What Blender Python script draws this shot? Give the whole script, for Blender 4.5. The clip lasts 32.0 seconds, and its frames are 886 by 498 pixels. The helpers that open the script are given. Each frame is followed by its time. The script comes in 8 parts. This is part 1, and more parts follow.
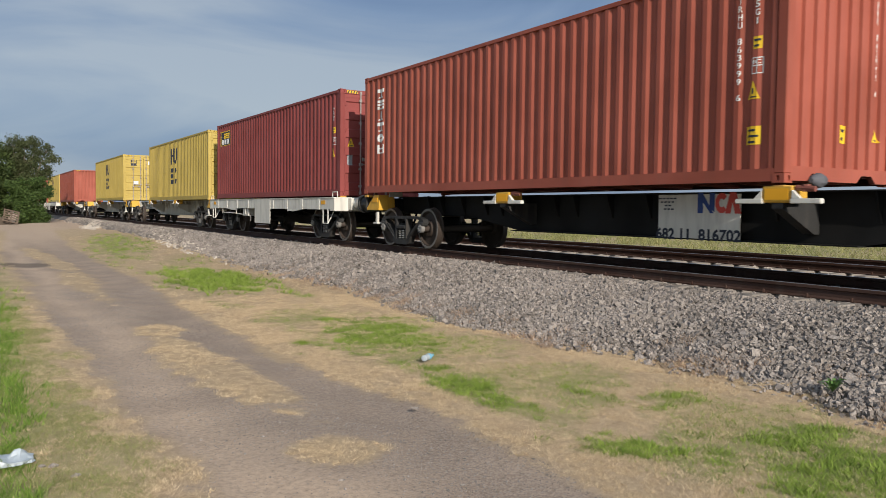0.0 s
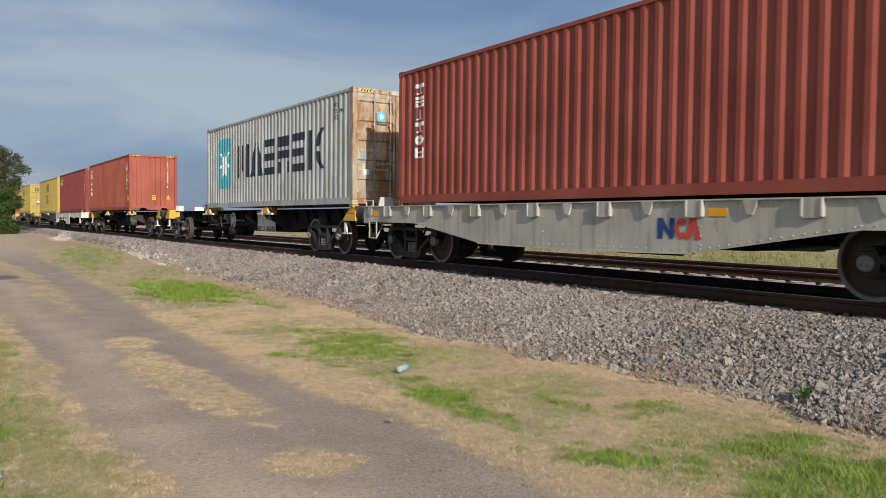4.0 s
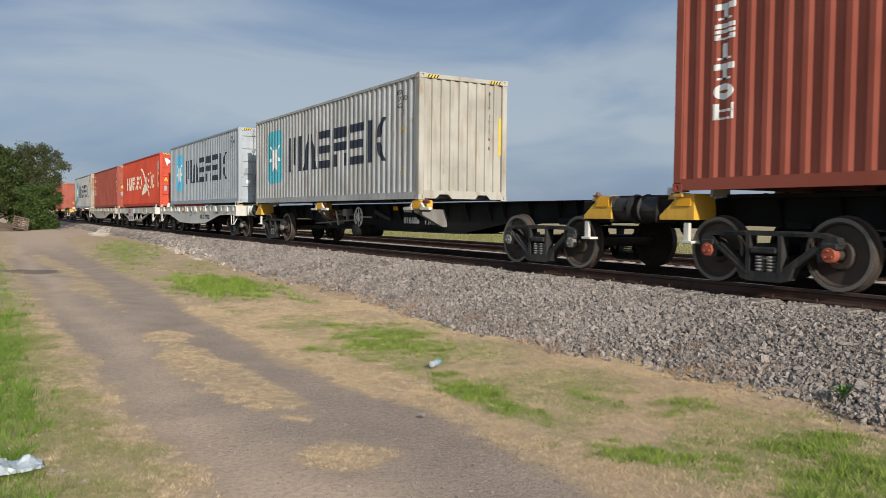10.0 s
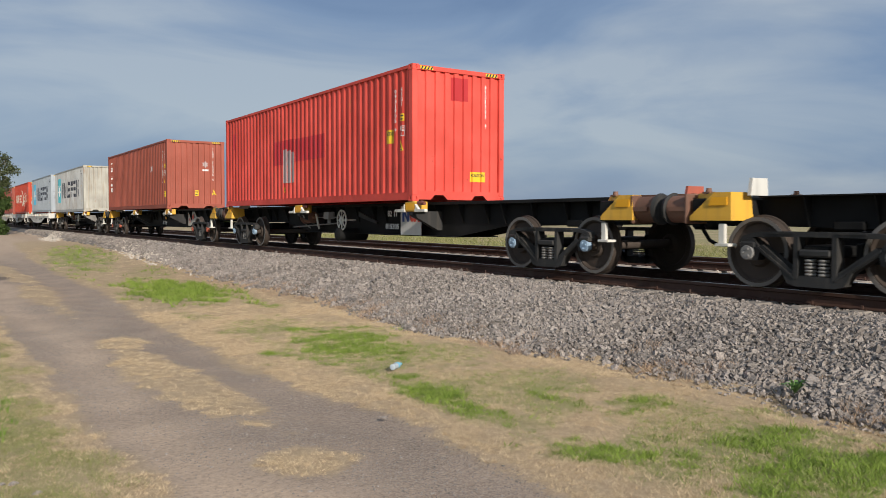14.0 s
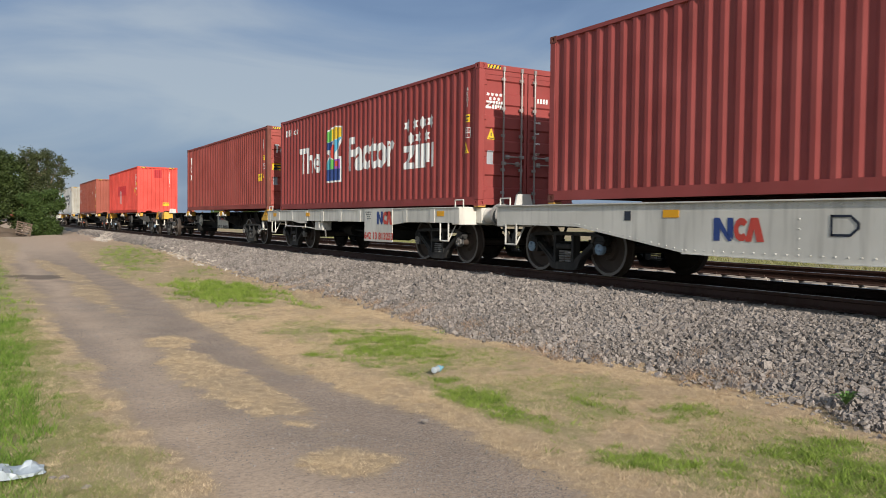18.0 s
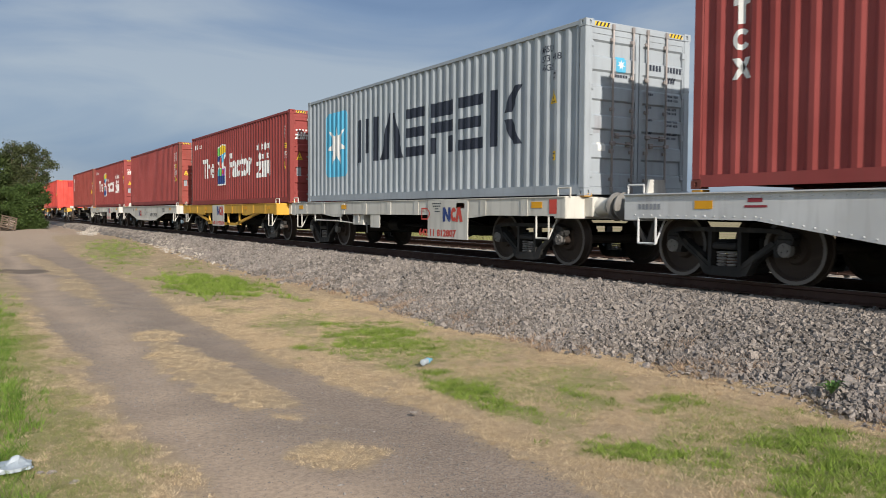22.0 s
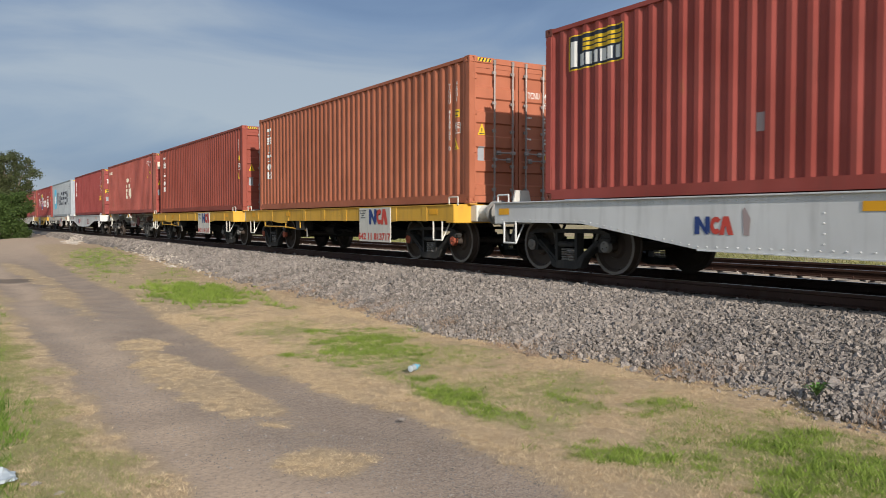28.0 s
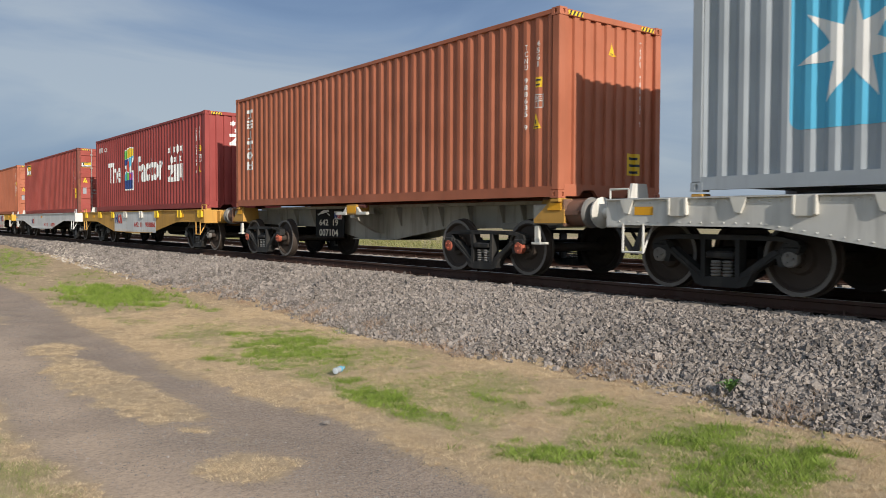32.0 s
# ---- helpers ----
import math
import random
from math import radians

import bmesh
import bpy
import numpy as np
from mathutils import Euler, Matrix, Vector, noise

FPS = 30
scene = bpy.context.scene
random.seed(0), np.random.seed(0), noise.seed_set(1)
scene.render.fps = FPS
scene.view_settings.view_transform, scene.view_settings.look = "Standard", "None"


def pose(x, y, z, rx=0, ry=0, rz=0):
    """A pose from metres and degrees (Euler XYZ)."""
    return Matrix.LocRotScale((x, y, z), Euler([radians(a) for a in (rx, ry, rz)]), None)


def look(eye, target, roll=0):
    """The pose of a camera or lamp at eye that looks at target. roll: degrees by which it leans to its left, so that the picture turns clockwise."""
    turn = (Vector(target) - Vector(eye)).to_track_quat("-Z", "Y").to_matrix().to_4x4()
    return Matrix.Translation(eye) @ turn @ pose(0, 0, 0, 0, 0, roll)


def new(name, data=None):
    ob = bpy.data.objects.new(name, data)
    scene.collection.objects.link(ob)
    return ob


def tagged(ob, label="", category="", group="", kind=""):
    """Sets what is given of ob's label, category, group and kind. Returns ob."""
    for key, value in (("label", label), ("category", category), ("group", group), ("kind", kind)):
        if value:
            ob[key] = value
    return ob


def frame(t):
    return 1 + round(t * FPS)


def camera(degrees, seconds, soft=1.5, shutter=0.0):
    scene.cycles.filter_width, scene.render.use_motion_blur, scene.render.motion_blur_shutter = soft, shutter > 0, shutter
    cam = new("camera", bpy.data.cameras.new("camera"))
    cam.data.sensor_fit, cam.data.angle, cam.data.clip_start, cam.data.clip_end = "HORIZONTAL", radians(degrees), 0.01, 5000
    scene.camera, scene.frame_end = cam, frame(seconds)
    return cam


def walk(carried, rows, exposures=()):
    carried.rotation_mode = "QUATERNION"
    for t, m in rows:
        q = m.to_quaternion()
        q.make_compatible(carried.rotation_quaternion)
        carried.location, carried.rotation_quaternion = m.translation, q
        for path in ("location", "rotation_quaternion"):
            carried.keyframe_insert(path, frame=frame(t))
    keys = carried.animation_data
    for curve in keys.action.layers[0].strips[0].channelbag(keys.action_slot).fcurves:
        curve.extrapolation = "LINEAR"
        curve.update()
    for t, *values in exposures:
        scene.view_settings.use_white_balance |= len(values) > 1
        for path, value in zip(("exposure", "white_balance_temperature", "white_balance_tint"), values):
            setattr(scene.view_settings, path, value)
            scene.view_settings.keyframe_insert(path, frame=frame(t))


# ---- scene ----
import collections

# Track along +y; near face of the train at x = 8.81, rail top at z = 0.72, the eye 1.6 above the road.
MID, RAIL = 10.028, 0.72
LEN, WID, HGT = 12.192, 2.438, 2.896

cam = camera(57.7, 32.0, 0.6, 0.08)
PATH = [
    (0, 87.23, -0.68, -30.89),
    (0.5, 87.33, -1.00, -31.64),
    (1, 87.49, -1.02, -32.40),
    (1.5, 87.66, -0.97, -32.83),
    (2, 87.88, -0.84, -33.28),
    (2.5, 87.91, -0.57, -33.30),
    (3, 87.94, -0.55, -33.11),
    (3.5, 88.04, -0.63, -32.95),
    (5.5, 87.61, -0.45, -31.40),
    (6, 87.56, -0.56, -31.15),
    (6.5, 87.45, -0.34, -30.86),
    (7, 87.47, -0.30, -30.42),
    (7.5, 87.23, -0.24, -30.05),
    (8, 87.29, -0.31, -29.91),
    (8.5, 87.39, -0.35, -30.06),
    (9, 87.34, -0.35, -30.36),
    (9.5, 87.55, -0.60, -30.64),
    (10, 87.65, -0.58, -30.35),
    (10.5, 87.83, -0.64, -30.41),
    (11, 87.91, -0.65, -30.25),
    (11.5, 88.06, -0.52, -30.09),
    (12, 88.02, -0.49, -30.06),
    (12.5, 88.00, -0.39, -30.46),
    (13, 87.84, -0.29, -31.14),
    (13.5, 87.86, -0.23, -32.79),
    (14, 87.82, -0.14, -33.25),
    (14.5, 87.76, -0.17, -33.15),
    (16.5, 87.88, -0.29, -31.59),
    (17, 87.95, -0.38, -31.03),
    (17.5, 87.97, -0.62, -30.51),
    (18, 88.06, -0.63, -30.19),
    (18.5, 87.90, -0.74, -29.94),
    (19, 87.86, -0.67, -30.30),
    (19.5, 87.79, -0.58, -31.17),
    (20, 87.76, -0.52, -31.38),
    (20.5, 87.59, -0.54, -31.43),
    (21, 87.50, -0.52, -31.35),
    (21.5, 87.47, -0.47, -31.54),
    (22, 87.52, -0.40, -31.03),
    (22.5, 87.43, -0.37, -30.53),
    (23, 87.38, -0.21, -30.09),
    (23.5, 87.32, -0.27, -30.05),
    (24, 87.35, -0.20, -31.54),
    (24.5, 87.48, -0.12, -33.05),
    (25, 87.53, -0.08, -34.52),
    (25.5, 87.83, 0.05, -34.42),
    (27.5, 88.09, -0.05, -31.65),
    (28, 87.94, 0.03, -32.00),
    (28.5, 87.93, -0.09, -33.59),
    (29, 87.76, -0.19, -34.69),
    (29.5, 87.57, -0.11, -36.19),
    (30, 87.60, -0.30, -38.25),
    (30.5, 87.82, -0.24, -38.99),
    (31, 87.69, -0.39, -39.00),
    (31.5, 87.79, -0.29, -38.49),
    (32, 88.04, -0.23, -37.29),
]
TRAIN = [
    (0, -0.01), (1, 9.31), (2, 18.63), (3, 27.93), (5.5, 51.60), (6, 56.33), (7, 65.79), (8, 75.18), (9, 84.64), (10, 94.18), (11, 103.72), (12, 113.22), (13, 122.77), (14, 132.36), (14.5, 137.18), (16.5, 156.48), (17, 161.29), (18, 170.96), (19, 180.73), (20, 190.53), (21, 200.37), (22, 210.19), (23, 219.93), (24, 229.88), (25, 239.79), (25.5, 244.72), (27.5, 264.67), (28, 269.68), (29, 279.62), (30, 289.76), (31, 299.57), (32, 309.57),
]

walk(cam, [(t, pose(0, 0, 1.6, rx, ry, rz)) for t, rx, ry, rz in PATH], [(0, 0.29), (32, 0.29)])


def travelled(t):
    """Metres the train has gone at t, eased between the known moments."""
    ts, ss = zip(*TRAIN)
    i = max(0, min(len(ts) - 2, sum(1 for a in ts if a <= t) - 1))

    def slope(k):
        a, b = max(0, k - 1), min(len(ts) - 1, k + 1)
        return (ss[b] - ss[a]) / (ts[b] - ts[a])
    h = ts[i + 1] - ts[i]
    w = (t - ts[i]) / h
    return ((2 * w ** 3 - 3 * w ** 2 + 1) * ss[i] + (w ** 3 - 2 * w ** 2 + w) * h * slope(i)
            + (3 * w ** 2 - 2 * w ** 3) * ss[i + 1] + (w ** 3 - w ** 2) * h * slope(i + 1))


# ---- world and sun ----
ELEV, AZI = radians(22), radians(189.6)          # sun: behind the eye, a little to the road's side
world = bpy.data.worlds.new("sky")
scene.world = world
world.use_nodes = True
wn, wl = world.node_tree.nodes, world.node_tree.links
wn.clear()
w_out, w_bg = wn.new("ShaderNodeOutputWorld"), wn.new("ShaderNodeBackground")
w_sky = wn.new("ShaderNodeTexSky")
w_sky.sky_type, w_sky.sun_disc, w_sky.sun_elevation, w_sky.sun_rotation = "NISHITA", False, ELEV, AZI
w_sky.air_density, w_sky.dust_density, w_sky.ozone_density = 1.0, 1.0, 1.0
w_bg.inputs["Strength"].default_value = 0.065
w_tc, w_map = wn.new("ShaderNodeTexCoord"), wn.new("ShaderNodeMapping")
w_map.inputs["Rotation"].default_value = (0, 0, radians(20))
w_map.inputs["Scale"].default_value = (1.0, 1.3, 4.5)
w_n1, w_n2 = wn.new("ShaderNodeTexNoise"), wn.new("ShaderNodeTexNoise")
for nd, sc, det in ((w_n1, 2.6, 7), (w_n2, 1.1, 3)):
    nd.inputs["Scale"].default_value, nd.inputs["Detail"].default_value = sc, det
    nd.inputs["Roughness"].default_value = 0.52
    wl.new(w_map.outputs[0], nd.inputs["Vector"])
w_n1.inputs["Distortion"].default_value = 0.5
wl.new(w_tc.outputs["Generated"], w_map.inputs["Vector"])
w_sep, w_high = wn.new("ShaderNodeSeparateXYZ"), wn.new("ShaderNodeValToRGB")
wl.new(w_tc.outputs["Generated"], w_sep.inputs[0])
wl.new(w_sep.outputs["Z"], w_high.inputs["Fac"])
w_high.color_ramp.elements[0].position, w_high.color_ramp.elements[0].color = 0.0, (0.44, 0.44, 0.44, 1)
w_high.color_ramp.elements[1].position, w_high.color_ramp.elements[1].color = 1.0, (0.45, 0.45, 0.45, 1)
for at, v in ((0.06, 0.42), (0.13, 0.58), (0.19, 0.56), (0.28, 0.34), (0.45, 0.36)):
    el = w_high.color_ramp.elements.new(at)
    el.color = (v, v, v, 1)


def w_math(kind, a, b):
    n = wn.new("ShaderNodeMath")
    n.operation = kind
    for i, v in enumerate((a, b)):
        if isinstance(v, float):
            n.inputs[i].default_value = v
        else:
            wl.new(v, n.inputs[i])
    return n.outputs[0]


w_sum = w_math("ADD", w_math("MULTIPLY", w_n1.outputs["Fac"], 1.0), w_math("MULTIPLY", w_n2.outputs["Fac"], 1.35))
w_fac = w_math("ADD", w_math("SUBTRACT", w_sum, 1.16), w_high.outputs["Color"])
w_tone = wn.new("ShaderNodeValToRGB")
w_tone.color_ramp.elements[0].position, w_tone.color_ramp.elements[0].color = 0.2, (0.192, 0.33, 0.63, 1)
w_tone.color_ramp.elements[1].position, w_tone.color_ramp.elements[1].color = 0.8, (0.72, 0.84, 1.0, 1)
el = w_tone.color_ramp.elements.new(0.5)
el.color = (0.365, 0.53, 0.83, 1)
wl.new(w_fac, w_tone.inputs["Fac"])
w_gain = wn.new("ShaderNodeVectorMath")
w_gain.operation = "SCALE"
# thin cloud is brighter on the sun's side of the sky
SUNWARD = Vector((math.sin(AZI) * math.cos(ELEV), math.cos(AZI) * math.cos(ELEV), math.sin(ELEV)))
w_dot, w_glow = wn.new("ShaderNodeVectorMath"), wn.new("ShaderNodeMapRange")
w_dot.operation = "DOT_PRODUCT"
w_dot.inputs[1].default_value = SUNWARD
wl.new(w_tc.outputs["Generated"], w_dot.inputs[0])
for nm, v in (("From Min", -0.5), ("From Max", 1.0), ("To Min", 7.0), ("To Max", 18.0)):
    w_glow.inputs[nm].default_value = v
wl.new(w_dot.outputs["Value"], w_glow.inputs["Value"])
wl.new(w_glow.outputs[0], w_gain.inputs["Scale"])
w_pale = wn.new("ShaderNodeMix")
w_pale.data_type = "RGBA"
w_share = wn.new("ShaderNodeMapRange")
w_share.inputs["From Min"].default_value, w_share.inputs["From Max"].default_value = -0.5, 0.6
wl.new(w_dot.outputs["Value"], w_share.inputs["Value"])
wl.new(w_share.outputs[0], w_pale.inputs["Factor"])
wl.new(w_tone.outputs["Color"], w_pale.inputs["A"])
w_pale.inputs["B"].default_value = (0.485, 0.57, 0.67, 1)
wl.new(w_pale.outputs["Result"], w_gain.inputs[0])
w_mix = wn.new("ShaderNodeMix")
w_mix.data_type = "RGBA"
w_mix.inputs["Factor"].default_value = 0.8
wl.new(w_sky.outputs[0], w_mix.inputs["A"])
wl.new(w_gain.outputs[0], w_mix.inputs["B"])
wl.new(w_mix.outputs["Result"], w_bg.inputs["Color"])
wl.new(w_bg.outputs[0], w_out.inputs[0])

sun = new("sun", bpy.data.lights.new("sun", "SUN"))
sun.data.energy, sun.data.angle, sun.data.color = 4.2, radians(0.6), (1.0, 0.93, 0.84)
sun.matrix_world = look(SUNWARD * 50, (0, 0, 0))


# ---- materials ----
def material(name):
    m = bpy.data.materials.new(name)
    m.use_nodes = True
    t = m.node_tree
    return m, t.nodes, t.links, t.nodes["Principled BSDF"]


def node(nodes, kind, **values):
    n = nodes.new(kind)
    for k, v in values.items():
        n.inputs[k.replace("_", " ")].default_value = v
    return n


def ramp(nodes, links, source, lo, hi):
    r = nodes.new("ShaderNodeMapRange")
    r.inputs["From Min"].default_value, r.inputs["From Max"].default_value = lo, hi
    links.new(source, r.inputs["Value"])
    return r.outputs[0]


def blend(nodes, links, fac, a, b):
    m = nodes.new("ShaderNodeMix")
    m.data_type = "RGBA"
    for s, v in (("Factor", fac), ("A", a), ("B", b)):
        if isinstance(v, (tuple, float, int)):
            m.inputs[s].default_value = (*v, 1) if isinstance(v, tuple) else v
        else:
            links.new(v, m.inputs[s])
    return m.outputs["Result"]


def coords(nodes, links, scale=(1, 1, 1), shift=True):
    """Object coordinates, moved by each object's own random number, stretched by scale."""
    tc, mp = nodes.new("ShaderNodeTexCoord"), nodes.new("ShaderNodeMapping")
    mp.inputs["Scale"].default_value = scale
    links.new(tc.outputs["Object"], mp.inputs["Vector"])
    if shift:
        oi, mu = nodes.new("ShaderNodeObjectInfo"), nodes.new("ShaderNodeMath")
        mu.operation = "MULTIPLY"
        mu.inputs[1].default_value = 37.0
        links.new(oi.outputs["Random"], mu.inputs[0])
        links.new(mu.outputs[0], mp.inputs["Location"])
    return mp.outputs[0]


def paint(name, rgb, rough=0.5, fade=0.25, dirt=0.25, rust=0.0, metal=0.0, bump=0.15, dirt_rgb=(0.09, 0.075, 0.06), chips=0.0, spec=0.22):
    """Weathered paint: faded patches, dirt with downward streaks, rust where asked."""
    m, n, l, b = material(name)
    v1, v2 = coords(n, l), coords(n, l, (1, 1, 0.12))
    big, fine, run = node(n, "ShaderNodeTexNoise", Scale=0.9, Detail=4.0), node(n, "ShaderNodeTexNoise", Scale=38.0, Detail=4.0), node(n, "ShaderNodeTexNoise", Scale=7.0, Detail=5.0)
    l.new(v1, big.inputs["Vector"]), l.new(v1, fine.inputs["Vector"]), l.new(v2, run.inputs["Vector"])
    pale = tuple(min(1, c * 1.14 + 0.012) for c in rgb)
    dark = tuple(c * 0.8 for c in rgb)
    col = blend(n, l, ramp(n, l, big.outputs["Fac"], 0.35, 0.65), dark, pale) if fade else rgb
    if fade:
        col = blend(n, l, fade, rgb, col)
    streak = ramp(n, l, run.outputs["Fac"], 0.5, 0.78)
    sc = n.new("ShaderNodeMath")
    sc.operation = "MULTIPLY"
    sc.inputs[1].default_value = dirt
    l.new(streak, sc.inputs[0])
    col = blend(n, l, sc.outputs[0], col, dirt_rgb)
    if rust:
        v3 = coords(n, l, (1, 1, 0.35))
        rn = node(n, "ShaderNodeTexNoise", Scale=2.6, Detail=8.0, Roughness=0.7)
        l.new(v3, rn.inputs["Vector"])
        fac = ramp(n, l, rn.outputs["Fac"], 0.66 - 0.3 * rust, 0.78 - 0.22 * rust)
        rc = blend(n, l, fine.outputs["Fac"], (0.16, 0.06, 0.025), (0.36, 0.19, 0.08))
        col = blend(n, l, fac, col, rc)
    if chips:
        cn = node(n, "ShaderNodeTexNoise", Scale=9.0, Detail=6.0, Roughness=0.75)
        l.new(v1, cn.inputs["Vector"])
        col = blend(n, l, ramp(n, l, cn.outputs["Fac"], 0.72 - 0.2 * chips, 0.75 - 0.2 * chips), col, (0.07, 0.045, 0.035))
    if isinstance(col, tuple):
        b.inputs["Base Color"].default_value = (*col, 1)
    else:
        l.new(col, b.inputs["Base Color"])
    rr = n.new("ShaderNodeMath")
    rr.operation = "MULTIPLY_ADD"
    rr.inputs[1].default_value, rr.inputs[2].default_value = 0.25, rough - 0.1
    l.new(fine.outputs["Fac"], rr.inputs[0])
    l.new(rr.outputs[0], b.inputs["Roughness"])
    b.inputs["Metallic"].default_value = metal
    b.inputs["Specular IOR Level"].default_value = spec
    if bump:
        bp = node(n, "ShaderNodeBump", Strength=bump, Distance=0.004)
        dent = node(n, "ShaderNodeTexNoise", Scale=4.0, Detail=5.0)
        l.new(v1, dent.inputs["Vector"])
        l.new(dent.outputs["Fac"], bp.inputs["Height"])
        l.new(bp.outputs[0], b.inputs["Normal"])
    return m


